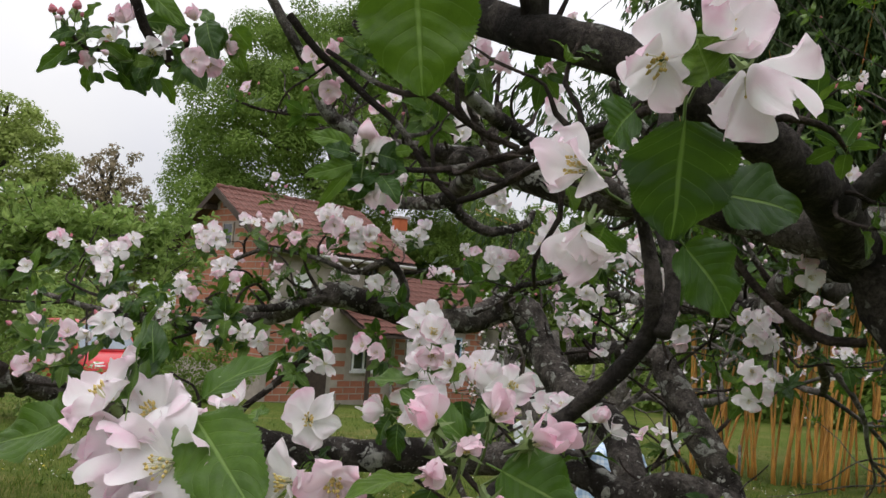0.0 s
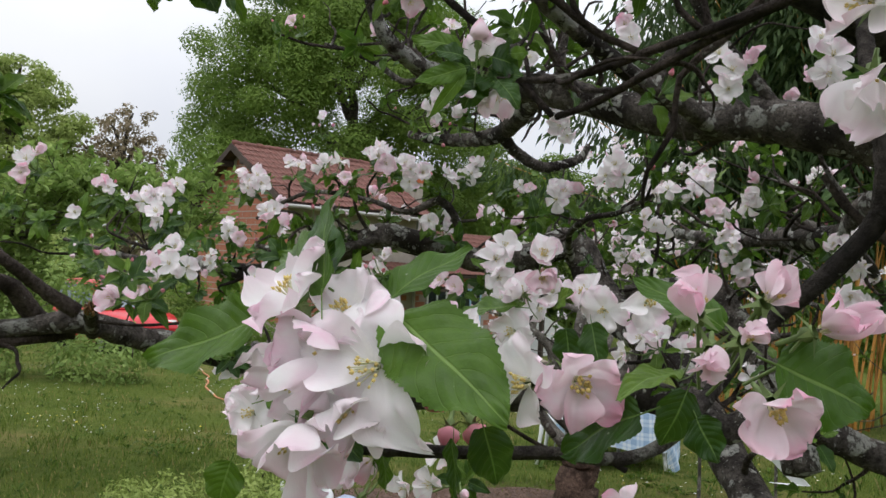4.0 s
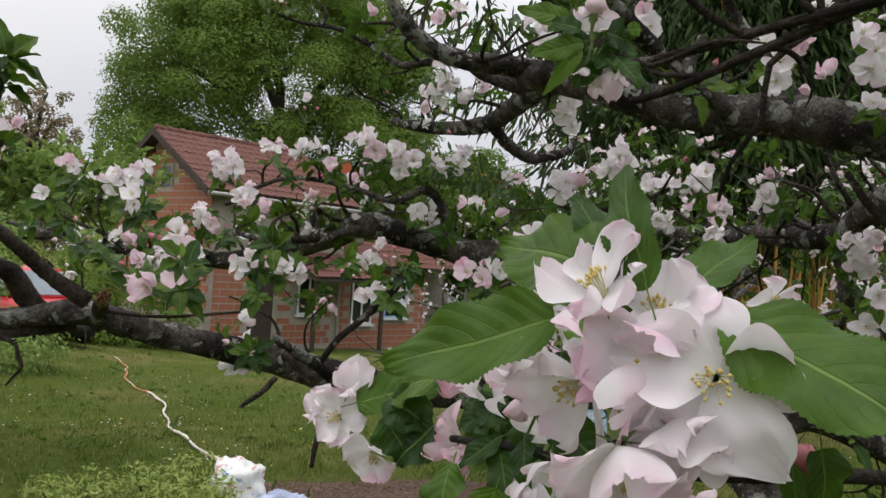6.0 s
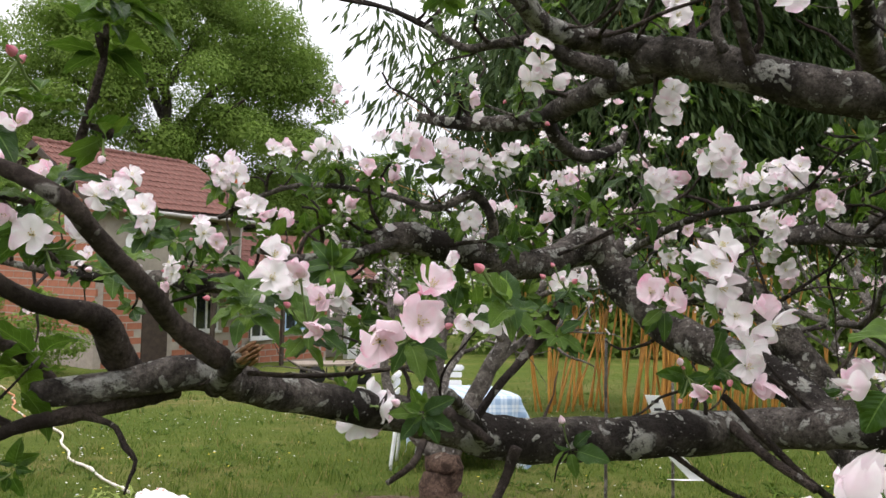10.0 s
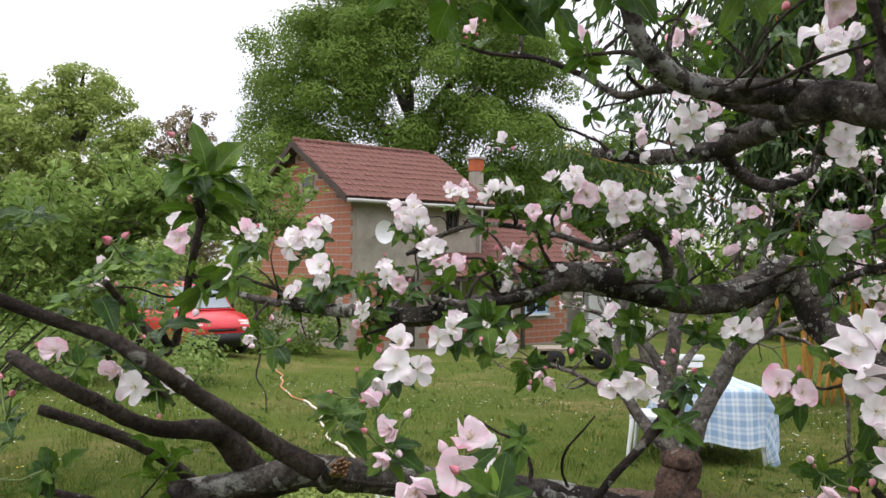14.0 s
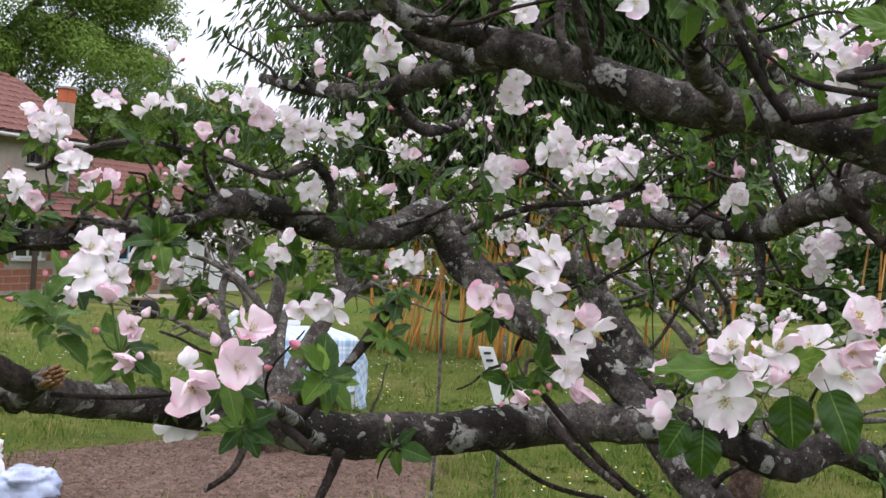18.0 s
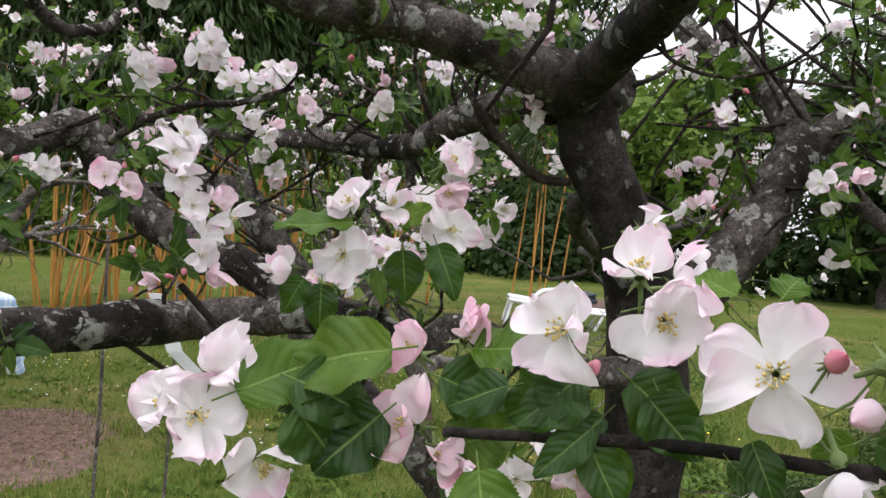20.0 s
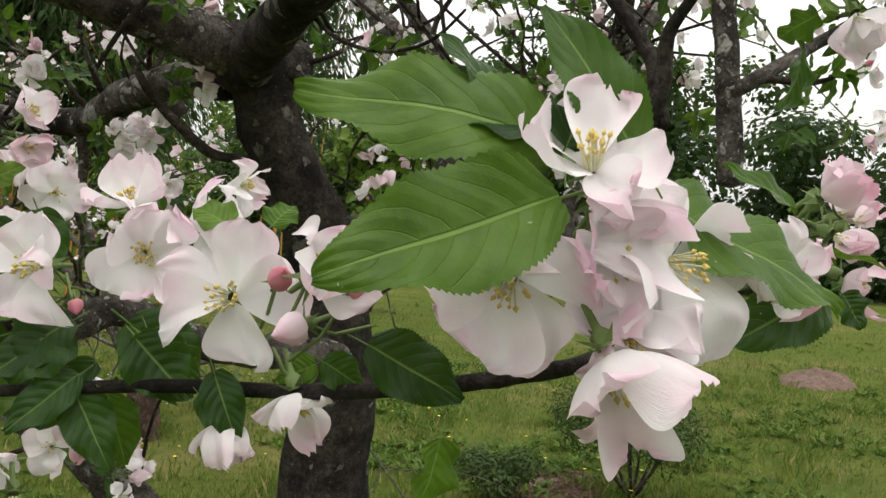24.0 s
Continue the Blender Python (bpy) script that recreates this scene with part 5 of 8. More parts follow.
    for k in range(7):
        box("slat", (-0.05 + k * 0.16, 0.08 + k * 0.16, -0.26, 0.26, 0.31, 0.335), M_PLASTIC, s, bev=0.006)
    for q in (-1, 1):
        v, f = tube_data([(-0.8, q * 0.3, 0.42, 0.03), (-0.1, q * 0.3, 0.33, 0.032), (0.5, q * 0.3, 0.31, 0.032), (1.15, q * 0.28, 0.3, 0.026)], 8, 0, 1, 0.1)
        part("side_rail", mesh_of("side_rail", v, f, M_PLASTIC), s)
        v, f = tube_data([(-0.45, q * 0.32, 0.0, 0.03), (-0.38, q * 0.32, 0.35, 0.034), (-0.2, q * 0.32, 0.56, 0.034), (0.15, q * 0.32, 0.56, 0.03), (0.28, q * 0.32, 0.34, 0.028)], 8, 0, 1, 0.06)
        part("armrest", mesh_of("armrest", v, f, M_PLASTIC), s)
        v, f = tube_data([(0.75, q * 0.27, 0.3, 0.035), (0.62, q * 0.28, 0.0, 0.028)], 8, 0, 1, 0.08)
        part("leg", mesh_of("leg", v, f, M_PLASTIC), s)
        v, f = tube_data([(-0.75, q * 0.27, 0.4, 0.03), (-0.85, q * 0.28, 0.0, 0.026)], 8, 0, 1, 0.08)
        part("leg", mesh_of("leg", v, f, M_PLASTIC), s)
    box("backrest", (-0.85, -0.06, -0.27, 0.27, 0.36, 0.39), M_PLASTIC, s, bev=0.01, m=turn(0, 0.1, 0))


build_lounger(11.7, 8.3, radians(-48))

M_PLANK = simple("grey_plank", (0.3, 0.25, 0.2), 0.9, 8, 0.35, 0.01)


def build_cart(x, y, heading):
    z = ground_z(x, y)
    c = thing("cart", "low wooden cart with two dark wheels before the house", "cart", (x, y, z))
    c.rotation_euler = (0, 0, heading)
    for k in range(4):
        box("plank", (-0.95, 0.95, -0.4 + k * 0.2, -0.22 + k * 0.2, 0.42, 0.47), M_PLANK, c, bev=0.008)
    for sx in (-0.55, 0.5):
        for sy in (-0.36, 0.36):
            v, f = [], []
            for j in range(16):
                a = j * 0.3927
                v += [(rr * math.cos(a), q, rr * math.sin(a)) for q, rr in ((-0.06, 0.08), (-0.06, 0.2), (0.0, 0.22), (0.06, 0.2), (0.06, 0.08))]
            for j in range(16):
                f += [(j * 5 + k, ((j + 1) % 16) * 5 + k, ((j + 1) % 16) * 5 + k + 1, j * 5 + k + 1) for k in range(4)]
            part("wheel", mesh_of("wheel", v, f, M_TYRE), c, "", Matrix.Translation((sx, sy, 0.22)))
        v, f = tube_data([(sx, -0.36, 0.22, 0.03), (sx, 0, 0.22, 0.03), (sx, 0.36, 0.22, 0.03)], 6, 0, 1, 0.2)
        part("axle", mesh_of("axle", v, f, M_BLACK), c)
        box("bolster", (sx - 0.05, sx + 0.05, -0.3, 0.3, 0.24, 0.417), M_PLANK, c)


build_cart(2.9, 19.4, radians(6))

M_ORANGE = simple("orange_hose", (0.6, 0.26, 0.12), 0.7, 3, 0.35)
M_PALE = simple("pale_tape", (0.72, 0.66, 0.58), 0.8, 6, 0.2)


def build_rope():
    r = random.Random(4)
    rope = thing("marker_line", "orange and white rope lying across the lawn", "rope")
    a, b = Vector((-3.6, 17.4, 0)), Vector((-0.62, 7.2, 0))
    n = 26
    for k in range(n):
        pts = []
        for q in (k / n, (k + 0.5) / n, (k + 1) / n):
            q = 1 - (1 - q) ** 1.3
            p = a.lerp(b, q)
            x, y = p.x + 0.09 * math.sin(q * 13) + 0.025 * math.sin(q * 51), p.y
            pts.append((x, y, ground_z(x, y) + 0.03, 0.011 * r.uniform(0.7, 1.7)))
        v, f = tube_data(pts, 7, 0.3, k, 0.06)
        part("rope_piece", mesh_of("rope_piece", v, f, M_ORANGE if (k < 11 and k % 4) else M_PALE), rope)


build_rope()


def sack(name, x, y, w, h, material, label, seed):
    bm = bmesh.new()
    bmesh.ops.create_uvsphere(bm, u_segments=40, v_segments=28, radius=1.0)
    for v in bm.verts:
        c = v.co
        d = 1 + 0.24 * noise.noise(c * 2.0 + Vector((seed, 0, 0))) + 0.16 * noise.noise(c * 4.5 + Vector((seed, 3, 0))) + 0.07 * noise.noise(c * 11 + Vector((seed, 7, 0)))
        e = Vector((math.copysign(abs(c.x) ** 0.7, c.x), math.copysign(abs(c.y) ** 0.7, c.y), math.copysign(abs(c.z) ** 0.75, c.z)))
        v.co = Vector((e.x * w / 2 * d, e.y * w / 2.4 * d, h / 2 + e.z * h / 2 * d))
    me = bpy.data.meshes.new(name)
    bm.to_mesh(me)
    bm.free()
    me.materials.append(material)
    me.polygons.foreach_set("use_smooth", [True] * len(me.polygons))
    return thing(name, label, "bag", (x, y, ground_z(x, y) - 0.01), data=me)


sack("sack", -0.27, 5.35, 0.34, 0.36, M_SACK, "white woven sack standing on the bare soil", 2.0)
sack("sack", 0.02, 5.2, 0.3, 0.2, M_SACK_BLUE, "crumpled blue and white printed bag on the soil", 7.0)
sack("tarpaulin", 16.6, 11.2, 1.0, 0.35, simple("dark_tarp", (0.035, 0.04, 0.06), 0.5, 6, 0.4), "dark crumpled tarpaulin on the garden bed", 12.0)


M_BUSH = leaf_material("bush_leaf", (0.03, 0.052, 0.016), (0.085, 0.125, 0.036), 0.6, veins=False)


def small_bush(name, x, y, rad, height, material, label, seed, count=1600, leaf=0.035):
    r = random.Random(seed)
    z = ground_z(x, y)
    b = thing(name, label, "bush")
    blobs = []
    for k in range(9):
        a = k * 2.4
        e = Vector((x + math.cos(a) * rad * r.uniform(0.3, 0.8), y + math.sin(a) * rad * r.uniform(0.3, 0.8), z + height * r.uniform(0.45, 0.9)))
        v, f = tube_data([(x, y, z - 0.02, 0.012), ((x + e.x) / 2, (y + e.y) / 2, z + height * 0.3, 0.008), (*e, 0.003)], 6, 0.1, k)
        part("stem", mesh_of("stem", v, f, M_TWIG), b)
        blobs.append((e.x, e.y, e.z, rad * r.uniform(0.35, 0.55)))
    V, F, U = clump_crown(r, blobs, leaf, count, 2.2)
    tagged(part("foliage", mesh_of("foliage", V, F, material, U, smooth=False), b), kind="stuff")


small_bush("bush", 4.95, 1.04, 0.46, 0.58, M_BUSH, "low dark green bush in the lawn", 91, 6000, 0.02)
small_bush("bush", 4.3, 1.6, 0.22, 0.3, M_BUSH, "low dark green bush in the lawn", 92, 3000, 0.02)
small_bush("bush", 15.0, 8.8, 0.5, 1.3, M_CROWN_DARK, "slim dark evergreen shrub on the lawn", 93, 2500, 0.06)
for k_, (bx, by, br, bh) in enumerate(((-0.75, 5.4, 0.3, 0.35), (-0.45, 4.9, 0.28, 0.3), (-1.2, 5.1, 0.3, 0.3))):
    small_bush("lavender", bx, by, br, bh, M_CROWN_FAR, "tuft of grey-green herbs on the soil", 95 + k_, 700, 0.03)


M_SHRUB = leaf_material("shrub_leaf", (0.19, 0.29, 0.075), (0.4, 0.52, 0.16), 0.5, veins=False, thin=0.38)


def folded_leaf(V, F, U, p, d, nrm, le, wd):
    """One pointed leaf folded along its midrib, added to the lists of a mesh."""
    side = d.cross(nrm).normalized()
    up = side.cross(d)
    b = len(V)
    V += [p, p + d * le * 0.35 + side * wd + up * wd * 0.55, p + d * le * 0.72 + side * wd * 0.75 + up * wd * 0.35, p + d * le - up * le * 0.12,
          p + d * le * 0.72 - side * wd * 0.75 + up * wd * 0.35, p + d * le * 0.35 - side * wd + up * wd * 0.55, p + d * le * 0.5]
    U += [(0.5, 0), (1, 0.35), (0.9, 0.7), (0.5, 1), (0.1, 0.7), (0, 0.35), (0.5, 0.5)]
    F += [(b, b + 1, b + 2, b + 6), (b + 6, b + 2, b + 3), (b, b + 6, b + 4, b + 5), (b + 6, b + 3, b + 4)]


def leafy_shrub(x, y, label, boxes, leaf, seed):
    """A many-stemmed fruit shrub: stems from the ground, and shoots set with rosettes of pointed leaves."""
    r = random.Random(seed)
    t = thing("fruit_shrub", label, "shrub")
    z = ground_z(x, y)
    V, F, U = [], [], []
    for x0, x1, y0, y1, z0, z1, n in boxes:
        for k in range(n):
            p = Vector((r.uniform(x0, x1), r.uniform(y0, y1), z0 + (z1 - z0) * r.random() ** 0.8))
            d = Vector((r.gauss(0, 0.6), r.gauss(0, 0.6), r.uniform(0.2, 1.1))).normalized()
            ln = r.uniform(0.16, 0.42)
            e = p + d * ln
            if k % 14 == 0:
                foot = (x + r.uniform(-0.1, 0.1), y + r.uniform(-0.1, 0.1), z - 0.05, 0.02) if p.x < -2.6 else (-2.8, 6.7, 1.45, 0.012)
                v, f = tube_data([foot, ((foot[0] + p.x) / 2, (foot[1] + p.y) / 2, (foot[2] + p.z) / 2 + 0.12, 0.009), (*p, 0.004)], 6, 0.15, seed + k, 0.1)
                part("stem", mesh_of("stem", v, f, M_BARK_FAR), t)
            if k % 4 == 0:
                v, f = tube_data([(*p, 0.004), (*e, 0.0025)], 5, 0.1, seed + k, 0.1)
                part("shoot", mesh_of("shoot", v, f, M_TWIG), t)
            for q in range(int(ln / 0.055)):
                c = p + d * (0.055 * q + r.uniform(0, 0.02))
                for w in range(r.randint(2, 4)):
                    a = Vector((r.gauss(0, 1), r.gauss(0, 1), r.gauss(0.2, 0.6))).normalized()
                    a = (a + d * 0.5 + Vector((0, 0, 0.15))).normalized()
                    nr = (Vector((0, 0, 1)) + Vector((r.gauss(0, 0.4), r.gauss(0, 0.4), 0))).normalized()
                    le = leaf * r.uniform(0.65, 1.25)
                    folded_leaf(V, F, U, c, a, nr, le, le * r.uniform(0.2, 0.27))
    tagged(part("foliage", mesh_of("foliage", V, F, M_SHRUB, U, smooth=False), t), kind="stuff")


leafy_shrub(-4.3, 6.7, "dense leafy fruit shrub beside the lawn", [(-4.7, -2.6, 6.1, 7.2, 0.8, 1.85, 620), (-2.6, -1.2, 6.1, 6.9, 1.5, 1.95, 270)], 0.085, 58)
leaf_mass("shrubbery", row_blobs(-5.4, 20.6, -2.9, 21.6, 7, 1.9, 0.55, 155), 0.07, 9000, M_CROWN, "green bushes between the car and the house", 157, 1.7)
leaf_mass("shrubbery", row_blobs(-12, 12.4, -5.2, 13.4, 9, 2.6, 0.85, 55), 0.065, 40000, M_SHRUB, "leafy green fruit shrubs at the edge of the lawn", 57, 1.7)


def build_stake(x, y, top, label, strip=()):
    """A thin grey stake; one of them carries a slotted white plastic strip."""
    z = ground_z(x, y)
    t = thing("garden_stake", label, "stake")
    v, f = tube_data([(x, y, z - 0.05, 0.008), (x + 0.012, y, (z + top) / 2, 0.007), (x, y, top, 0.006)], 8, 0.15, x, 0.06)
    part("pole", mesh_of("pole", v, f, M_BARK_FAR), t)
    if strip:
        side = Vector((0.88, -0.47, 0.0)) * 0.032
        V, F = [], []
        for k, p in enumerate(strip):
            c = Vector(p)
            V += [c - side, c + side, c + side + Vector((0.003, 0.005, 0)), c - side + Vector((0.003, 0.005, 0))]
            if k:
                b = 4 * k
                F += [(b - 4 + j, b - 4 + (j + 1) % 4, b + (j + 1) % 4, b + j) for j in range(4)]
        F += [(0, 3, 2, 1), (b, b + 1, b + 2, b + 3)]
        tag = part("label_strip", mesh_of("label_strip", V, F, M_PLASTIC, smooth=False), t, "bent strip of white plastic")
        a, b2 = Vector(strip[0]), Vector(strip[1])
        for k in range(3):
            c = a.lerp(b2, 0.25 + 0.3 * k) - Vector((0.001, 0.003, 0))
            box("slot", (c.x - 0.017, c.x + 0.017, c.y - 0.004, c.y + 0.003, c.z - 0.005, c.z + 0.005), M_BLACK, tag)


build_stake(1.80, 3.21, 1.0, "thin grey stake with a white plastic strip", ((1.702, 3.198, 0.952), (1.744, 3.190, 0.849), (1.793, 3.181, 0.713), (1.892, 3.157, 0.612), (1.804, 3.182, 0.609)))
build_stake(1.43, 3.08, 1.19, "thin grey garden stake in the grass")


# ---- flowers and leaves of the near tree ----


def near_blossom(p, n, size, opened, pink, seed):
    """One flower that the walk passes closely, with its petals as single pieces."""
    sv, sf, mi = stamen_data(20, size * 0.2, seed)
    cv_ = calyx(seed, 2)
    V, F, U, I = joined([(sv, sf, None, mi, Matrix.Translation((0, 0, 0.001))), cv_])
    b = part("blossom", mesh_of("blossom", V, F, [M_STAMEN, M_ANTHER, M_SEPAL], U, mats=I), apple, "half-open pink blossom" if pink else "open white blossom with yellow stamens", facing(p, n, seed * 1.3))
    n = Vector(n).normalized()
    STALKS.setdefault(apple, []).append((Vector(p) - n * 0.02 + Vector((0, 0, -0.008)), Vector(p) - n * 0.003, 0.0005))
    for v, f, u, m in blossom_pieces(seed, opened, size, 0):
        part("petal", mesh_of("petal", v, f, M_PETAL_PINK if pink else M_PETAL, u), b, m=m)


def near_leaf(p, tip, width, n, material, curl, seed):
    d = Vector(tip) - Vector(p)
    me = leaf_mesh(d.length, width * (1.0 if material is M_LEAF_DARK_SHADED else 1.1), 0.3, curl, 0.03, 12, 60, 0.08, seed, material, 0.2)
    part("leaf", me, apple, m=lying(p, d, n))


def near_bud(p, n, size, pink, seed):
    n = Vector(n).normalized()
    STALKS.setdefault(apple, []).append((Vector(p) - n * 0.018 + Vector((0, 0, -0.006)), Vector(p), 0.0005))
    part("bud", bud_mesh(seed, size, 0.85, M_PETAL_PINK if pink else M_BUD), apple, "closed rose-red bud", facing(p, n))

# ---- the near apple tree ----
apple = thing("apple_tree", "old apple tree in bloom with lichen-grey crooked limbs", "tree")
branch(apple, "trunk", (0.770, 0.591, 1.544, 0.0348), (0.795, 0.584, 1.477, 0.0355), (0.831, 0.563, 1.416, 0.0379), (0.870, 0.552, 1.338, 0.0424), (0.900, 0.548, 1.213, 0.0482), (0.916, 0.554, 1.066, 0.0536), (0.930, 0.560, 0.720, 0.0550), (0.925, 0.547, 0.270, 0.0620), (0.920, 0.529, -0.080, 0.0850), label="dark leaning trunk with flaking bark", material=M_BARK_DARK, key="trunk")
branch(apple, "limb", (0.813, 0.578, 1.542, 0.0323), (0.756, 0.590, 1.552, 0.0313), (0.652, 0.656, 1.577, 0.0259), (0.579, 0.701, 1.588, 0.0240), (0.506, 0.736, 1.596, 0.0221), (0.409, 0.781, 1.625, 0.0197), (0.367, 0.809, 1.636, 0.0191), (0.343, 0.843, 1.635, 0.0159), label="thick dark limb with lichen patches", key="limb_upper")
branch(apple, "limb", (0.378, 0.829, 1.642, 0.0159), (0.338, 0.835, 1.647, 0.0127), (0.274, 0.824, 1.647, 0.0116), (0.228, 0.811, 1.652, 0.0108), (0.197, 0.785, 1.663, 0.0099), (0.174, 0.767, 1.682, 0.0086), (0.156, 0.749, 1.719, 0.0064), key="limb_upper_prong")
branch(apple, "limb", (0.383, 0.839, 1.640, 0.0160), (0.376, 0.921, 1.642, 0.0144), (0.374, 1.052, 1.640, 0.0149), (0.363, 1.135, 1.629, 0.0145), (0.322, 1.202, 1.629, 0.0120), (0.267, 1.240, 1.632, 0.0099), (0.218, 1.278, 1.644, 0.0063), key="limb_fork")
branch(apple, "limb", (0.363, 1.135, 1.628, 0.0099), (0.403, 1.171, 1.600, 0.0095), (0.444, 1.185, 1.586, 0.0088), (0.504, 1.206, 1.607, 0.0074), (0.519, 1.203, 1.632, 0.0049), key="twig_fork")
branch(apple, "limb", (0.358, 0.923, 1.644, 0.0113), (0.311, 0.940, 1.659, 0.0095), (0.272, 0.943, 1.676, 0.0069), (0.236, 0.971, 1.676, 0.0058), (0.203, 0.996, 1.674, 0.0046), (0.168, 1.020, 1.699, 0.0040), (0.124, 1.046, 1.724, 0.0031), (0.081, 1.062, 1.738, 0.0021), key="limb_thin")
branch(apple, "limb", (0.765, 0.594, 1.533, 0.0284), (0.682, 0.496, 1.560, 0.0235), (0.587, 0.394, 1.575, 0.0200), (0.538, 0.348, 1.582, 0.0188), (0.476, 0.326, 1.610, 0.0182), (0.423, 0.345, 1.641, 0.0171), (0.366, 0.384, 1.664, 0.0161), (0.315, 0.442, 1.696, 0.0156), (0.221, 0.519, 1.752, 0.0132), material=M_BARK_DARK, key="limb_right")
branch(apple, "limb", (0.883, 0.546, 1.298, 0.0342), (0.956, 0.503, 1.343, 0.0345), (1.014, 0.482, 1.408, 0.0326), (1.097, 0.465, 1.515, 0.0303), key="limb_back")
branch(apple, "limb", (1.099, 0.462, 1.512, 0.0235), (1.114, 0.497, 1.568, 0.0233), (1.126, 0.553, 1.610, 0.0217), (1.147, 0.631, 1.663, 0.0194), (1.169, 0.730, 1.753, 0.0160), key="limb_back_a")
branch(apple, "limb", (1.099, 0.462, 1.512, 0.0250), (1.163, 0.431, 1.561, 0.0249), (1.220, 0.390, 1.602, 0.0237), (1.310, 0.343, 1.672, 0.0229), (1.420, 0.306, 1.777, 0.0214), key="limb_back_b")
branch(apple, "limb", (1.117, 0.437, 1.507, 0.0114), (1.095, 0.374, 1.444, 0.0109), (1.086, 0.316, 1.411, 0.0098), (1.061, 0.245, 1.381, 0.0079), key="twig_back")
branch(apple, "limb", (0.776, 0.625, 1.531, 0.0235), (0.776, 0.707, 1.530, 0.0207), (0.783, 0.794, 1.506, 0.0199), (0.797, 0.889, 1.480, 0.0182), (0.798, 1.024, 1.482, 0.0163), (0.795, 1.163, 1.489, 0.0147), (0.768, 1.324, 1.493, 0.0109), (0.714, 1.512, 1.514, 0.0068), key="limb_far")
branch(apple, "limb", (-0.168, 0.554, 1.336, 0.0072), (-0.127, 0.567, 1.340, 0.0089), (-0.084, 0.581, 1.345, 0.0107), (-0.037, 0.633, 1.324, 0.0119), (0.032, 0.671, 1.307, 0.0133), (0.095, 0.700, 1.291, 0.0159), (0.169, 0.707, 1.275, 0.0187), (0.231, 0.702, 1.278, 0.0188), (0.312, 0.693, 1.281, 0.0185), (0.388, 0.691, 1.282, 0.0183), (0.424, 0.661, 1.287, 0.0182), (0.467, 0.616, 1.293, 0.0165), (0.498, 0.579, 1.281, 0.0149), (0.521, 0.558, 1.276, 0.0139), (0.557, 0.553, 1.290, 0.0142), (0.618, 0.550, 1.272, 0.0144), (0.710, 0.545, 1.241, 0.0160), (0.882, 0.521, 1.219, 0.0211), label="thick low limb spotted with pale lichen", key="limb_lichen")
branch(apple, "limb", (-0.542, 1.758, 1.435, 0.0041), (-0.344, 1.622, 1.401, 0.0073), (-0.186, 1.493, 1.390, 0.0115), (-0.031, 1.375, 1.392, 0.0167), (0.081, 1.276, 1.422, 0.0175), (0.176, 1.210, 1.462, 0.0213), (0.244, 1.219, 1.450, 0.0207), (0.336, 1.243, 1.428, 0.0204), (0.432, 1.267, 1.438, 0.0240), (0.512, 1.285, 1.465, 0.0295), (0.555, 1.245, 1.402, 0.0297), (0.582, 1.146, 1.335, 0.0277), (0.610, 1.050, 1.305, 0.0256), (0.616, 0.934, 1.281, 0.0231), (0.612, 0.839, 1.231, 0.0224), (0.628, 0.724, 1.153, 0.0224), (0.662, 0.662, 1.107, 0.0234), (0.860, 0.563, 0.770, 0.0336), label="crooked limb with a dark knot", key="limb_knot")
branch(apple, "limb", (0.611, 1.250, 1.381, 0.0148), (0.749, 1.252, 1.395, 0.0217), (0.784, 1.204, 1.351, 0.0258), (0.808, 1.158, 1.283, 0.0277), (0.839, 1.111, 1.211, 0.0276), (0.850, 1.065, 1.126, 0.0282), key="limb_pale")
branch(apple, "branch", (0.170, 0.212, 1.325, 0.0017), (0.186, 0.142, 1.336, 0.0019), (0.185, 0.083, 1.344, 0.0019), (0.205, 0.043, 1.352, 0.0021), (0.245, 0.033, 1.355, 0.0022), (0.285, 0.043, 1.356, 0.0022), (0.332, 0.079, 1.393, 0.0035), (0.348, 0.069, 1.411, 0.0036), (0.362, 0.058, 1.432, 0.0037), (0.362, 0.052, 1.450, 0.0035), (0.358, 0.051, 1.468, 0.0029), (0.349, 0.040, 1.482, 0.0022), material=M_BARK_DARK, key="near_twig")
branch(apple, "branch", (0.366, 0.052, 1.433, 0.0036), (0.371, 0.057, 1.448, 0.0034), (0.371, 0.061, 1.463, 0.0031), (0.371, 0.081, 1.492, 0.0033), (0.383, 0.109, 1.544, 0.0036), material=M_BARK_DARK, key="near_twig_b")
branch(apple, "branch", (0.406, 0.210, 1.564, 0.0030), (0.388, 0.232, 1.558, 0.0030), (0.372, 0.314, 1.563, 0.0032), (0.325, 0.369, 1.552, 0.0030), (0.281, 0.343, 1.539, 0.0021), (0.243, 0.277, 1.530, 0.0012), key="twig_cross_a")
branch(apple, "branch", (0.406, 0.230, 1.565, 0.0030), (0.398, 0.261, 1.564, 0.0030), (0.366, 0.325, 1.549, 0.0030), (0.338, 0.378, 1.535, 0.0028), (0.314, 0.405, 1.527, 0.0027), key="twig_cross_b")
branch(apple, "branch", (0.311, 0.405, 1.528, 0.0027), (0.287, 0.409, 1.553, 0.0028), (0.263, 0.410, 1.585, 0.0029), (0.239, 0.410, 1.604, 0.0030), (0.216, 0.410, 1.623, 0.0032), (0.193, 0.405, 1.640, 0.0033), (0.170, 0.400, 1.664, 0.0034), key="twig_cross_c")
branch(apple, "branch", (0.345, 0.306, 1.554, 0.0024), (0.317, 0.297, 1.562, 0.0026), (0.290, 0.286, 1.576, 0.0028), (0.271, 0.283, 1.585, 0.0030), (0.252, 0.300, 1.604, 0.0032), (0.226, 0.320, 1.636, 0.0034), key="twig_cross_d")
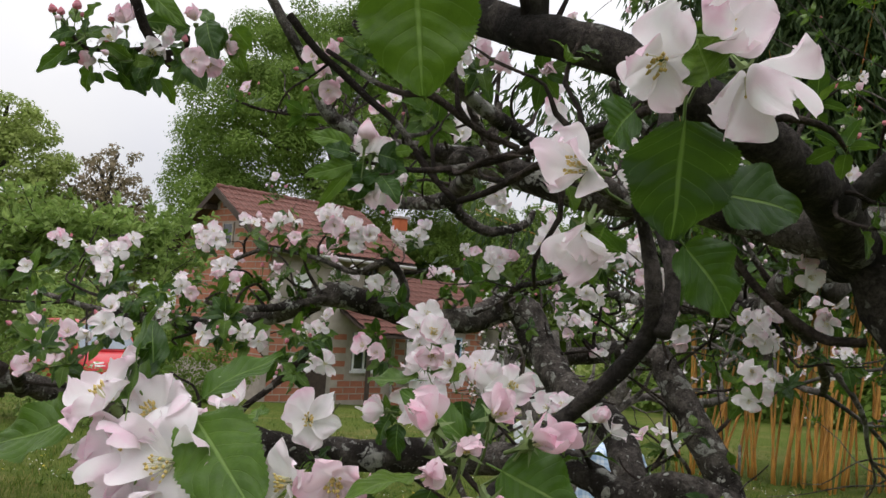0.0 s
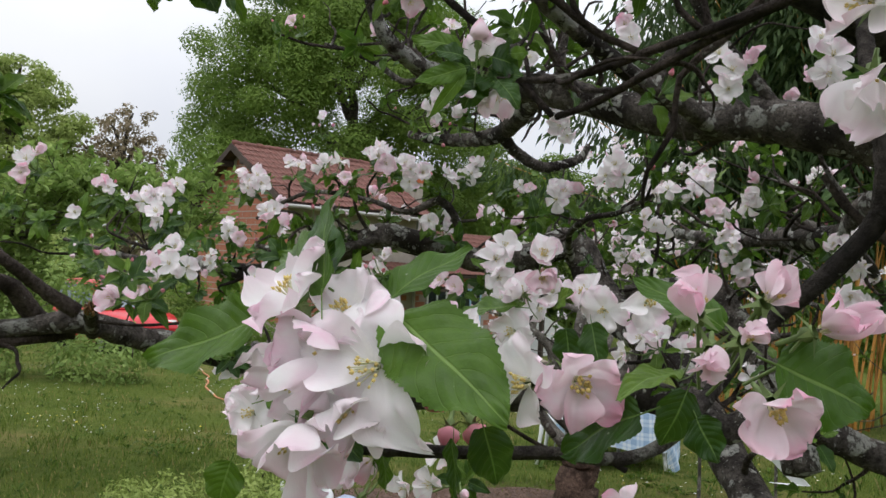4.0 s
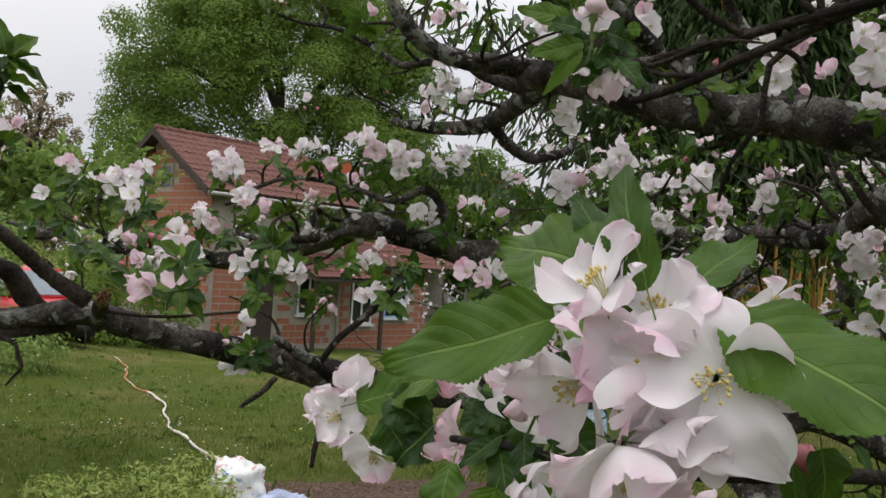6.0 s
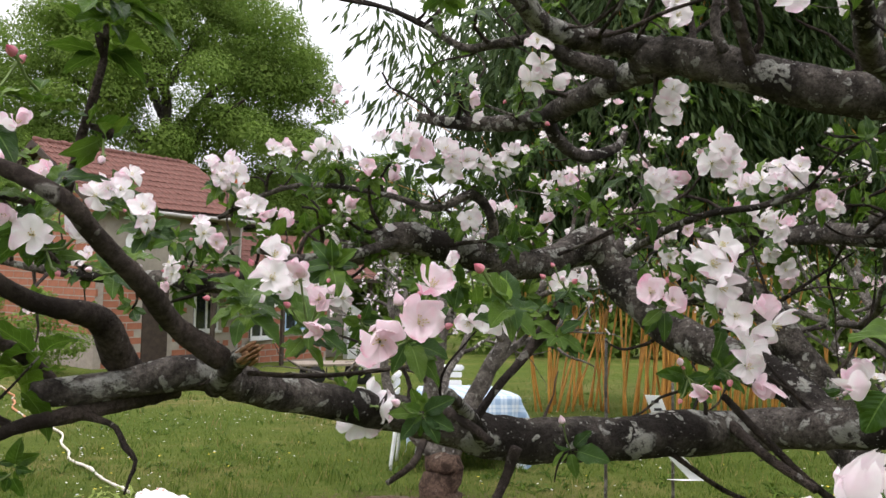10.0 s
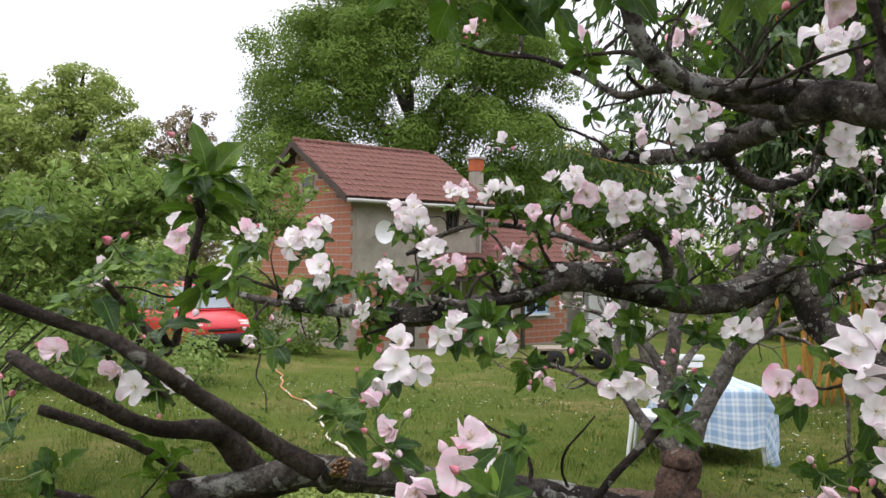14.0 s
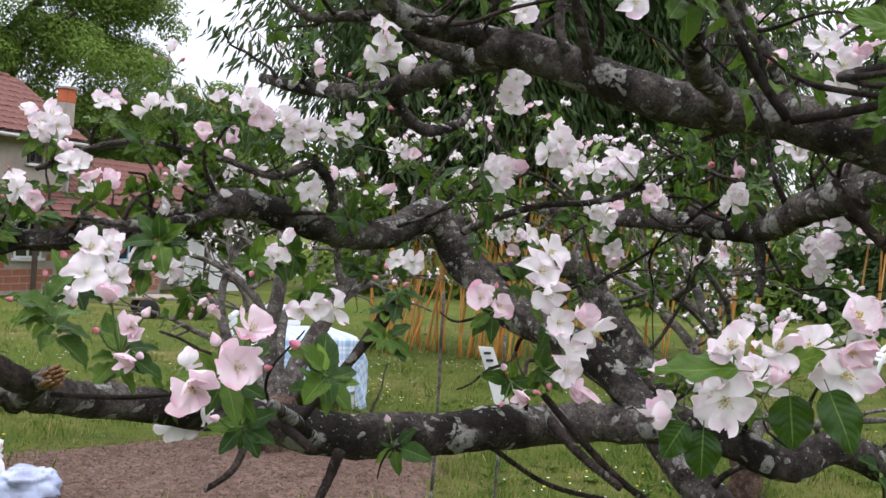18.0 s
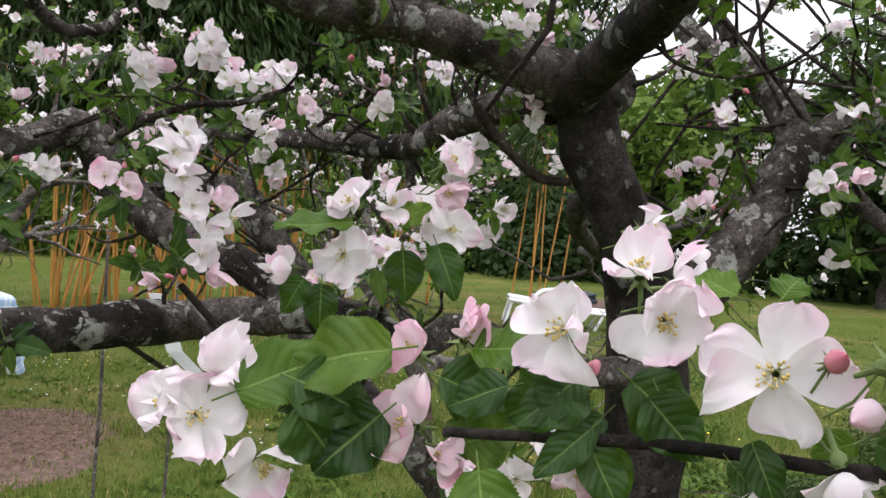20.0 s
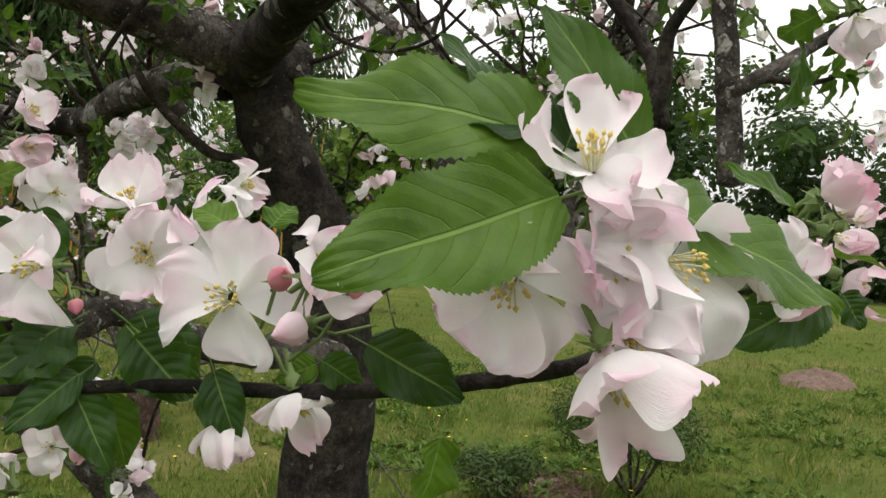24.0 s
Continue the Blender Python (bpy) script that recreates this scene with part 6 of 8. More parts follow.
branch(apple, "branch", (0.280, 0.285, 1.581, 0.0024), (0.264, 0.290, 1.581, 0.0022), (0.247, 0.300, 1.588, 0.0021), (0.229, 0.310, 1.600, 0.0019), (0.208, 0.320, 1.614, 0.0018), key="twig_cross_g")
branch(apple, "limb", (-0.071, 0.530, 1.356, 0.0072), (-0.095, 0.512, 1.376, 0.0058), (-0.108, 0.483, 1.395, 0.0052), (-0.127, 0.455, 1.417, 0.0046), (-0.138, 0.436, 1.432, 0.0044), (-0.161, 0.439, 1.445, 0.0038), (-0.182, 0.442, 1.451, 0.0034), (-0.205, 0.425, 1.463, 0.0032), (-0.227, 0.428, 1.471, 0.0028), material=M_BARK_SMOOTH, key="left_a")
branch(apple, "twig", (-0.148, 0.498, 1.436, 0.0023), (-0.145, 0.507, 1.463, 0.0023), (-0.137, 0.495, 1.489, 0.0022), (-0.133, 0.494, 1.507, 0.0019), (-0.133, 0.503, 1.528, 0.0015), label="thin upright shoot", material=M_BARK_SMOOTH, key="left_upright")
branch(apple, "limb", (-0.115, 0.587, 1.333, 0.0092), (-0.129, 0.568, 1.354, 0.0097), (-0.137, 0.539, 1.377, 0.0072), (-0.161, 0.501, 1.387, 0.0048), (-0.186, 0.484, 1.404, 0.0046), (-0.205, 0.467, 1.420, 0.0042), (-0.237, 0.491, 1.430, 0.0041), material=M_BARK_SMOOTH, key="left_b")
branch(apple, "branch", (-0.155, 0.583, 1.329, 0.0042), (-0.176, 0.565, 1.354, 0.0040), (-0.204, 0.549, 1.374, 0.0038), (-0.242, 0.533, 1.392, 0.0034), material=M_BARK_SMOOTH, key="left_c")
branch(apple, "branch", (-0.094, 0.594, 1.333, 0.0062), (-0.126, 0.569, 1.328, 0.0056), (-0.153, 0.553, 1.323, 0.0048), (-0.171, 0.535, 1.321, 0.0038), (-0.191, 0.518, 1.313, 0.0028), (-0.208, 0.501, 1.305, 0.0025), (-0.227, 0.494, 1.295, 0.0024), material=M_BARK_SMOOTH, key="left_d")
branch(apple, "twig", (-0.173, 0.535, 1.321, 0.0023), (-0.197, 0.529, 1.335, 0.0022), (-0.240, 0.524, 1.345, 0.0026), material=M_BARK_SMOOTH, key="left_e")
branch(apple, "twig", (-0.056, 0.538, 1.349, 0.0015), (-0.020, 0.532, 1.348, 0.0014), (0.012, 0.528, 1.351, 0.0013), (0.048, 0.522, 1.356, 0.0011), material=M_BARK_SMOOTH, key="left_f")
branch(apple, "twig", (-0.172, 0.482, 1.410, 0.0015), (-0.180, 0.483, 1.430, 0.0015), (-0.183, 0.483, 1.444, 0.0012), material=M_BARK_SMOOTH, key="left_g")
branch(apple, "twig", (-0.179, 0.472, 1.445, 0.0010), (-0.161, 0.480, 1.422, 0.0012), (-0.145, 0.489, 1.403, 0.0012), material=M_BARK_SMOOTH, key="left_h")
branch(apple, "branch", (-0.251, 0.808, 1.395, 0.0046), (-0.291, 0.812, 1.432, 0.0042), (-0.295, 0.762, 1.462, 0.0031), material=M_BARK_SMOOTH, key="left_i")
branch(apple, "stub", (-0.073, 0.581, 1.336, 0.0071), (-0.063, 0.544, 1.353, 0.0060), (-0.056, 0.522, 1.361, 0.0054), label="short sawn stub with torn wood", key="stub_cut")
branch(apple, "stub", (0.138, 0.693, 1.276, 0.0072), (0.107, 0.636, 1.306, 0.0053), (0.075, 0.580, 1.331, 0.0037), key="spur_dead")
branch(apple, "branch", (0.112, 0.646, 1.300, 0.0031), (0.130, 0.642, 1.328, 0.0031), (0.149, 0.649, 1.345, 0.0034), (0.180, 0.664, 1.377, 0.0056), (0.186, 0.662, 1.392, 0.0035), key="spur_up")
branch(apple, "twig", (0.074, 0.642, 1.288, 0.0029), (0.062, 0.624, 1.276, 0.0026), (0.045, 0.626, 1.263, 0.0020), key="spur_down")
branch(apple, "branch", (0.306, 1.189, 1.445, 0.0071), (0.303, 1.169, 1.483, 0.0070), (0.271, 1.162, 1.520, 0.0069), (0.219, 1.170, 1.500, 0.0054), (0.155, 1.209, 1.519, 0.0040), (0.061, 1.304, 1.536, 0.0038), (-0.002, 1.364, 1.521, 0.0039), (-0.061, 1.424, 1.489, 0.0036), key="knot_spur")
branch(apple, "limb", (0.196, 1.205, 1.461, 0.0079), (0.111, 1.168, 1.434, 0.0068), (0.032, 1.129, 1.426, 0.0051), (-0.018, 1.136, 1.433, 0.0036), key="knot_side")
branch(apple, "branch", (0.478, 1.113, 1.446, 0.0061), (0.445, 0.966, 1.466, 0.0046), (0.446, 0.864, 1.483, 0.0039), (0.472, 0.810, 1.489, 0.0034), (0.497, 0.755, 1.507, 0.0026), key="knot_twig")
branch(apple, "twig", (0.329, 0.656, 1.316, 0.0031), (0.351, 0.633, 1.286, 0.0031), (0.389, 0.624, 1.251, 0.0032), (0.443, 0.626, 1.216, 0.0031), key="low_twig")
branch(apple, "twig", (0.296, 0.683, 1.267, 0.0024), (0.367, 0.696, 1.225, 0.0023), (0.425, 0.670, 1.212, 0.0024), key="low_twig_b")
branch(apple, "branch", (0.772, 0.596, 1.440, 0.0051), (0.727, 0.610, 1.444, 0.0056), (0.673, 0.635, 1.488, 0.0049), (0.646, 0.649, 1.527, 0.0036), key="trunk_twig")
branch(apple, "branch", (0.797, 0.889, 1.484, 0.0071), (0.801, 0.882, 1.437, 0.0067), (0.800, 0.880, 1.390, 0.0055), key="trunk_twig_b")
branch(apple, "limb", (0.797, 0.084, 1.440, 0.0109), (0.806, 0.095, 1.546, 0.0110), (0.824, 0.108, 1.611, 0.0103), (0.846, 0.113, 1.691, 0.0100), (1.000, 0.220, 1.860, 0.0120), (1.200, 0.300, 1.750, 0.0130), (1.300, 0.330, 1.660, 0.0140), key="upright_dark")
branch(apple, "branch", (0.796, 0.091, 1.522, 0.0074), (0.824, 0.059, 1.549, 0.0065), (0.863, 0.027, 1.580, 0.0056), (0.907, -0.017, 1.618, 0.0053), key="upright_side")
branch(apple, "limb", (0.543, 0.700, 1.580, 0.0120), (0.500, 0.665, 1.594, 0.0105), (0.460, 0.647, 1.605, 0.0110), (0.405, 0.595, 1.621, 0.0090), (0.353, 0.551, 1.636, 0.0080), (0.300, 0.515, 1.665, 0.0065), key="side_up_a")
branch(apple, "limb", (0.460, 0.647, 1.605, 0.0080), (0.468, 0.650, 1.630, 0.0060), (0.482, 0.655, 1.655, 0.0050), key="side_up_e")
branch(apple, "branch", (0.609, 0.677, 1.600, 0.0068), (0.566, 0.678, 1.647, 0.0061), (0.529, 0.675, 1.684, 0.0054), (0.502, 0.666, 1.714, 0.0042), key="side_up_b")
branch(apple, "branch", (0.396, 0.723, 1.611, 0.0059), (0.375, 0.708, 1.637, 0.0053), (0.352, 0.693, 1.666, 0.0046), (0.339, 0.686, 1.693, 0.0035), key="side_up_c")
branch(apple, "branch", (0.392, 0.762, 1.629, 0.0061), (0.385, 0.766, 1.659, 0.0050), (0.390, 0.765, 1.704, 0.0039), key="side_up_d")
branch(apple, "branch", (0.355, 0.685, 1.287, 0.0050), (0.352, 0.632, 1.272, 0.0040), (0.359, 0.584, 1.258, 0.0032), key="side_down")
branch(apple, "branch", (0.082, 0.636, 1.313, 0.0043), (0.098, 0.606, 1.304, 0.0034), (0.108, 0.590, 1.296, 0.0030), key="spur_low")
branch(apple, "branch", (0.140, 0.629, 1.284, 0.0045), (0.134, 0.632, 1.263, 0.0037), (0.118, 0.617, 1.241, 0.0028), (0.113, 0.618, 1.212, 0.0020), key="side_low")

# flowers, leaves and buds close to the walk, one by one
near_blossom((0.1713, 0.0210, 1.3977), (-0.60, -0.04, 0.80), 0.034, 0.85, False, 1)
near_blossom((0.1951, 0.0112, 1.3816), (-0.50, -0.85, -0.02), 0.043, 0.80, False, 2)
near_blossom((0.1738, 0.0363, 1.3765), (-0.90, -0.20, -0.36), 0.040, 0.70, False, 3)
near_blossom((0.1748, 0.0160, 1.3644), (-0.25, -0.60, -0.77), 0.044, 0.50, False, 4)
near_blossom((0.1890, 0.0180, 1.3700), (-0.35, -0.75, -0.57), 0.036, 0.50, False, 5)
near_blossom((0.1830, 0.0200, 1.3838), (-0.75, -0.55, -0.25), 0.036, 0.62, False, 861)
near_blossom((0.1860, 0.0230, 1.3930), (-0.44, -0.60, 0.67), 0.030, 0.70, False, 6)
near_blossom((0.2344, -0.0071, 1.3814), (-0.76, -0.65, -0.05), 0.025, 0.60, False, 7)
near_leaf((0.1605, 0.0240, 1.3920), (0.1210, 0.0470, 1.3770), 0.022, (-0.86, -0.39, 0.31), M_LEAF_NEAR, 0.06, 8)
near_leaf((0.2000, 0.0150, 1.3955), (0.2250, -0.0250, 1.3766), 0.027, (-0.07, -0.90, 0.43), M_LEAF_NEAR, 0.10, 9)
near_leaf((0.1780, 0.0133, 1.4007), (0.1760, 0.0350, 1.4330), 0.014, (-0.85, -0.51, 0.13), M_LEAF, 0.10, 10)
near_leaf((0.1760, 0.0280, 1.4040), (0.1540, 0.0785, 1.4133), 0.024, (-0.78, -0.33, 0.53), M_LEAF_NEAR, 0.08, 11)
near_leaf((0.1977, 0.0350, 1.4000), (0.2215, 0.0453, 1.4190), 0.014, (-0.32, -0.62, 0.72), M_LEAF_NEAR, 0.12, 12)
near_leaf((0.1764, 0.0305, 1.4046), (0.1685, 0.0587, 1.4119), 0.016, (-0.39, -0.11, 0.91), M_LEAF_DARK_SHADED, 0.10, 13)
near_leaf((0.1724, 0.0272, 1.4023), (0.1797, 0.0245, 1.4169), 0.013, (-0.78, -0.58, 0.23), M_LEAF_DARK_SHADED, 0.10, 14)
near_leaf((0.1791, 0.0394, 1.4073), (0.1724, 0.0548, 1.4262), 0.012, (-0.11, -0.98, 0.18), M_LEAF_DARK_SHADED, 0.10, 15)
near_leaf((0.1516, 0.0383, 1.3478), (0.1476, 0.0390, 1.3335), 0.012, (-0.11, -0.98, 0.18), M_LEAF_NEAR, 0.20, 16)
near_leaf((0.2257, 0.0155, 1.3651), (0.2320, 0.0202, 1.3463), 0.014, (-0.01, -0.98, 0.18), M_LEAF_DARK_SHADED, 0.20, 17)
near_leaf((0.2603, -0.0178, 1.3761), (0.2427, 0.0015, 1.3630), 0.020, (-0.83, -0.36, 0.43), M_LEAF_DARK_SHADED, 0.15, 18)
near_leaf((0.2733, -0.0216, 1.3761), (0.2762, -0.0280, 1.3670), 0.011, (-0.78, -0.58, 0.23), M_LEAF_DARK_SHADED, 0.10, 19)
near_leaf((0.2169, 0.0132, 1.3622), (0.2174, 0.0112, 1.3452), 0.008, (-0.90, -0.43, 0.13), M_LEAF_DARK_SHADED, 0.10, 20)
near_leaf((0.1777, 0.0706, 1.3578), (0.1875, 0.0500, 1.3478), 0.016, (-0.83, -0.36, 0.43), M_LEAF_DARK_SHADED, 0.20, 21)
near_bud((0.2103, 0.0275, 1.3717), (0.53, -0.73, -0.43), 0.008, False, 22)
near_bud((0.2231, 0.0236, 1.3647), (0.33, -0.44, -0.83), 0.009, False, 23)
near_blossom((0.1780, 0.1092, 1.3640), (-0.95, -0.30, 0.06), 0.036, 0.88, False, 24)
near_blossom((0.1856, 0.1455, 1.3722), (-0.81, -0.57, -0.15), 0.034, 0.80, False, 25)
near_blossom((0.1735, 0.1704, 1.3656), (-0.99, -0.16, 0.00), 0.033, 0.85, False, 26)
near_blossom((0.1915, 0.1580, 1.3831), (-0.59, -0.22, 0.77), 0.025, 0.65, False, 27)
near_blossom((0.1690, 0.0800, 1.3725), (-0.39, -0.82, 0.43), 0.030, 0.60, False, 28)
near_blossom((0.1822, 0.1102, 1.3344), (-0.37, -0.27, -0.89), 0.023, 0.50, False, 29)
near_blossom((0.1834, 0.0923, 1.3428), (-0.13, -0.50, -0.86), 0.023, 0.50, False, 30)
near_blossom((0.1935, 0.1728, 1.3208), (-0.58, -0.35, -0.74), 0.020, 0.50, True, 31)
near_bud((0.1710, 0.0825, 1.3613), (-0.88, 0.37, -0.29), 0.009, True, 32)
near_bud((0.1771, 0.0959, 1.3690), (-0.56, -0.69, 0.46), 0.007, False, 33)
near_bud((0.1716, 0.0725, 1.3689), (-0.01, -0.81, 0.59), 0.005, False, 34)
near_bud((0.1790, 0.1637, 1.3569), (-0.37, -0.65, -0.67), 0.005, False, 35)
near_leaf((0.1829, 0.1689, 1.3478), (0.1680, 0.1758, 1.3363), 0.019, (-0.81, -0.35, 0.47), M_LEAF_DARK_SHADED, 0.15, 36)
near_leaf((0.1875, 0.1634, 1.3394), (0.1760, 0.1745, 1.3211), 0.013, (-0.93, -0.20, 0.32), M_LEAF_DARK_SHADED, 0.20, 37)
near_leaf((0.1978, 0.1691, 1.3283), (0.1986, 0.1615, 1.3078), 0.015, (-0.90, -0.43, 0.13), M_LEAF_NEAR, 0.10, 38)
near_leaf((0.1864, 0.1481, 1.3482), (0.1895, 0.1316, 1.3340), 0.019, (-0.86, -0.39, 0.31), M_LEAF_DARK_SHADED, 0.15, 39)
near_leaf((0.1801, 0.1192, 1.3381), (0.1789, 0.1073, 1.3289), 0.007, (-0.88, -0.41, 0.22), M_LEAF_DARK_SHADED, 0.20, 40)
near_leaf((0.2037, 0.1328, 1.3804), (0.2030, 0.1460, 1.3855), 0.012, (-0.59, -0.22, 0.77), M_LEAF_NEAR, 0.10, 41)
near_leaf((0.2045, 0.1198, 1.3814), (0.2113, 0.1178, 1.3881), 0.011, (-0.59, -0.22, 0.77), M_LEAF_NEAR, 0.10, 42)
near_leaf((0.1930, 0.1527, 1.3468), (0.1973, 0.1429, 1.3334), 0.011, (-0.86, -0.39, 0.31), M_LEAF_DARK_SHADED, 0.20, 43)
near_leaf((0.1844, 0.1699, 1.3505), (0.1647, 0.1788, 1.3367), 0.016, (-0.74, -0.49, 0.46), M_LEAF_DARK_SHADED, 0.15, 44)
near_leaf((0.1818, 0.1632, 1.3364), (0.1642, 0.1695, 1.3238), 0.013, (-0.77, -0.52, 0.38), M_LEAF_DARK_SHADED, 0.20, 45)
near_leaf((0.1809, 0.1642, 1.3330), (0.1812, 0.1494, 1.3133), 0.015, (-0.74, -0.62, 0.26), M_LEAF_DARK_SHADED, 0.15, 46)
near_leaf((0.1887, 0.1465, 1.3504), (0.1899, 0.1358, 1.3326), 0.017, (-0.78, -0.53, 0.35), M_LEAF_DARK_SHADED, 0.15, 47)
near_leaf((0.1776, 0.1131, 1.3455), (0.1759, 0.1033, 1.3301), 0.011, (-0.80, -0.55, 0.26), M_LEAF_DARK_SHADED, 0.20, 48)
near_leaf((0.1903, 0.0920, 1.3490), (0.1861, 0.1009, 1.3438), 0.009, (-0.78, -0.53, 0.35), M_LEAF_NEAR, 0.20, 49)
near_leaf((0.1829, 0.0855, 1.3514), (0.1886, 0.0769, 1.3459), 0.010, (-0.78, -0.53, 0.35), M_LEAF_DARK_SHADED, 0.20, 50)
near_leaf((0.1791, 0.1939, 1.3430), (0.1704, 0.2138, 1.3338), 0.017, (-0.69, -0.44, 0.58), M_LEAF_DARK_SHADED, 0.15, 51)
near_blossom((0.1212, 0.2835, 1.3199), (-0.37, -0.93, 0.05), 0.034, 0.85, False, 52)
near_blossom((0.1386, 0.2716, 1.3043), (0.13, -0.91, -0.40), 0.031, 0.75, False, 53)
near_blossom((0.1262, 0.2824, 1.3338), (-0.01, -0.66, 0.75), 0.029, 0.60, False, 54)
near_blossom((0.1141, 0.2888, 1.3232), (-0.84, -0.47, 0.27), 0.026, 0.60, False, 55)
near_blossom((0.1820, 0.2392, 1.3450), (-0.91, -0.05, 0.41), 0.029, 0.45, True, 56)
near_blossom((0.1894, 0.2237, 1.3525), (-0.34, -0.59, 0.73), 0.024, 0.25, True, 57)
near_blossom((0.1785, 0.2334, 1.3203), (-0.98, 0.02, 0.18), 0.036, 0.50, True, 58)
near_blossom((0.1769, 0.2199, 1.3159), (-0.53, -0.81, -0.25), 0.026, 0.30, True, 59)
near_blossom((0.1878, 0.1936, 1.2949), (-0.40, -0.61, -0.68), 0.022, 0.25, True, 60)
near_blossom((0.3662, 0.3573, 1.2524), (-0.81, -0.56, 0.16), 0.031, 0.85, True, 61)
near_leaf((0.1638, 0.2334, 1.3490), (0.1443, 0.2734, 1.3367), 0.027, (-0.71, -0.46, 0.54), M_LEAF, 0.10, 62)
near_leaf((0.1673, 0.1937, 1.3173), (0.1569, 0.1759, 1.2898), 0.023, (-0.81, -0.56, 0.16), M_LEAF_NEAR, 0.08, 63)
near_leaf((0.1893, 0.2109, 1.3144), (0.1807, 0.2076, 1.3321), 0.024, (-0.78, -0.53, 0.35), M_LEAF, 0.50, 64)
near_leaf((0.1654, 0.2371, 1.3256), (0.1463, 0.2497, 1.3051), 0.027, (-0.74, -0.49, 0.46), M_LEAF_DARK_SHADED, 0.15, 65)
near_leaf((0.1601, 0.2539, 1.3305), (0.1415, 0.2655, 1.3245), 0.017, (-0.61, -0.38, 0.70), M_LEAF_DARK_SHADED, 0.15, 66)
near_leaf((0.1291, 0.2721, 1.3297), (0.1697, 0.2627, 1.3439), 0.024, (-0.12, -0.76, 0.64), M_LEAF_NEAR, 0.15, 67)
near_leaf((0.1495, 0.2650, 1.3286), (0.1679, 0.2587, 1.3026), 0.026, (-0.11, -0.98, 0.18), M_LEAF_DARK_SHADED, 0.15, 68)
near_leaf((0.1456, 0.2610, 1.3344), (0.1624, 0.2382, 1.3261), 0.026, (-0.59, -0.57, 0.57), M_LEAF_DARK_SHADED, 0.20, 69)
near_leaf((0.1427, 0.2563, 1.3258), (0.1534, 0.2453, 1.3083), 0.026, (-0.66, -0.68, 0.33), M_LEAF_DARK_SHADED, 0.20, 70)
near_leaf((0.1787, 0.2240, 1.3399), (0.1971, 0.2065, 1.3322), 0.024, (-0.63, -0.63, 0.45), M_LEAF_DARK_SHADED, 0.20, 71)
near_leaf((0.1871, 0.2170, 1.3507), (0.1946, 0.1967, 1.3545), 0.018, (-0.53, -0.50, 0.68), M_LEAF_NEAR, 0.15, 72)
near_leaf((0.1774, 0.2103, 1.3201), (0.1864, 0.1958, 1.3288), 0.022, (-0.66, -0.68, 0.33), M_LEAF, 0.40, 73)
near_leaf((0.1923, 0.1577, 1.3510), (0.2079, 0.1422, 1.3340), 0.024, (-0.66, -0.68, 0.33), M_LEAF_DARK_SHADED, 0.20, 74)
near_leaf((0.1860, 0.1768, 1.3451), (0.1787, 0.1964, 1.3335), 0.024, (-0.59, -0.57, 0.57), M_LEAF_DARK_SHADED, 0.20, 75)
near_blossom((0.2922, 0.4138, 1.3660), (-0.72, -0.67, -0.20), 0.039, 0.85, False, 76)
near_blossom((0.2980, 0.4171, 1.3939), (-0.67, -0.50, 0.56), 0.038, 0.60, False, 77)
near_blossom((0.3186, 0.4050, 1.3957), (-0.34, -0.75, 0.57), 0.036, 0.60, False, 78)
near_blossom((0.3529, 0.3863, 1.3856), (-0.51, -0.86, -0.08), 0.038, 0.90, False, 79)
near_blossom((0.3435, 0.4025, 1.3959), (-0.67, -0.50, 0.56), 0.032, 0.70, False, 80)
near_blossom((0.2696, 0.4341, 1.3555), (-0.98, -0.19, 0.10), 0.031, 0.50, False, 81)
near_leaf((0.3184, 0.3979, 1.3877), (0.3253, 0.3786, 1.3992), 0.016, (-0.46, -0.71, 0.53), M_LEAF, 0.10, 82)
near_leaf((0.2928, 0.4077, 1.3843), (0.2534, 0.4303, 1.3826), 0.026, (-0.37, -0.29, 0.88), M_LEAF_NEAR, 0.10, 83)
near_leaf((0.3286, 0.4010, 1.3702), (0.3308, 0.3969, 1.3391), 0.026, (-0.68, -0.72, 0.15), M_LEAF_DARK_SHADED, 0.15, 84)
near_leaf((0.3438, 0.3872, 1.3755), (0.3462, 0.3694, 1.3448), 0.024, (-0.60, -0.78, 0.15), M_LEAF_DARK_SHADED, 0.15, 85)
near_leaf((0.2803, 0.4168, 1.3476), (0.2800, 0.4153, 1.3191), 0.022, (-0.68, -0.72, 0.15), M_LEAF_DARK_SHADED, 0.15, 86)
near_leaf((0.2728, 0.4239, 1.3501), (0.2636, 0.4310, 1.3289), 0.020, (-0.80, -0.56, 0.22), M_LEAF_DARK_SHADED, 0.15, 87)
near_blossom((0.2752, -0.0142, 1.4017), (-0.31, -0.69, 0.66), 0.023, 0.45, True, 88)
near_blossom((0.2934, -0.0131, 1.4052), (0.13, -0.78, 0.62), 0.019, 0.38, True, 89)
near_blossom((0.3047, -0.0176, 1.3984), (0.64, -0.66, 0.39), 0.024, 0.45, True, 90)
near_blossom((0.2775, -0.0178, 1.3919), (-0.34, -0.85, -0.39), 0.017, 0.25, True, 91)
near_blossom((0.2844, -0.0218, 1.3956), (0.10, -0.91, 0.41), 0.013, 0.15, True, 92)
near_blossom((0.2921, -0.0210, 1.3802), (0.03, -0.94, -0.33), 0.024, 0.80, True, 93)
near_blossom((0.3392, 0.2443, 1.3958), (0.19, -0.97, 0.16), 0.031, 0.80, False, 94)
near_blossom((0.2980, 0.3426, 1.4216), (-0.02, -0.91, 0.41), 0.031, 0.70, False, 95)
near_blossom((0.2977, 0.3432, 1.4077), (0.03, -0.97, -0.24), 0.029, 0.70, True, 96)
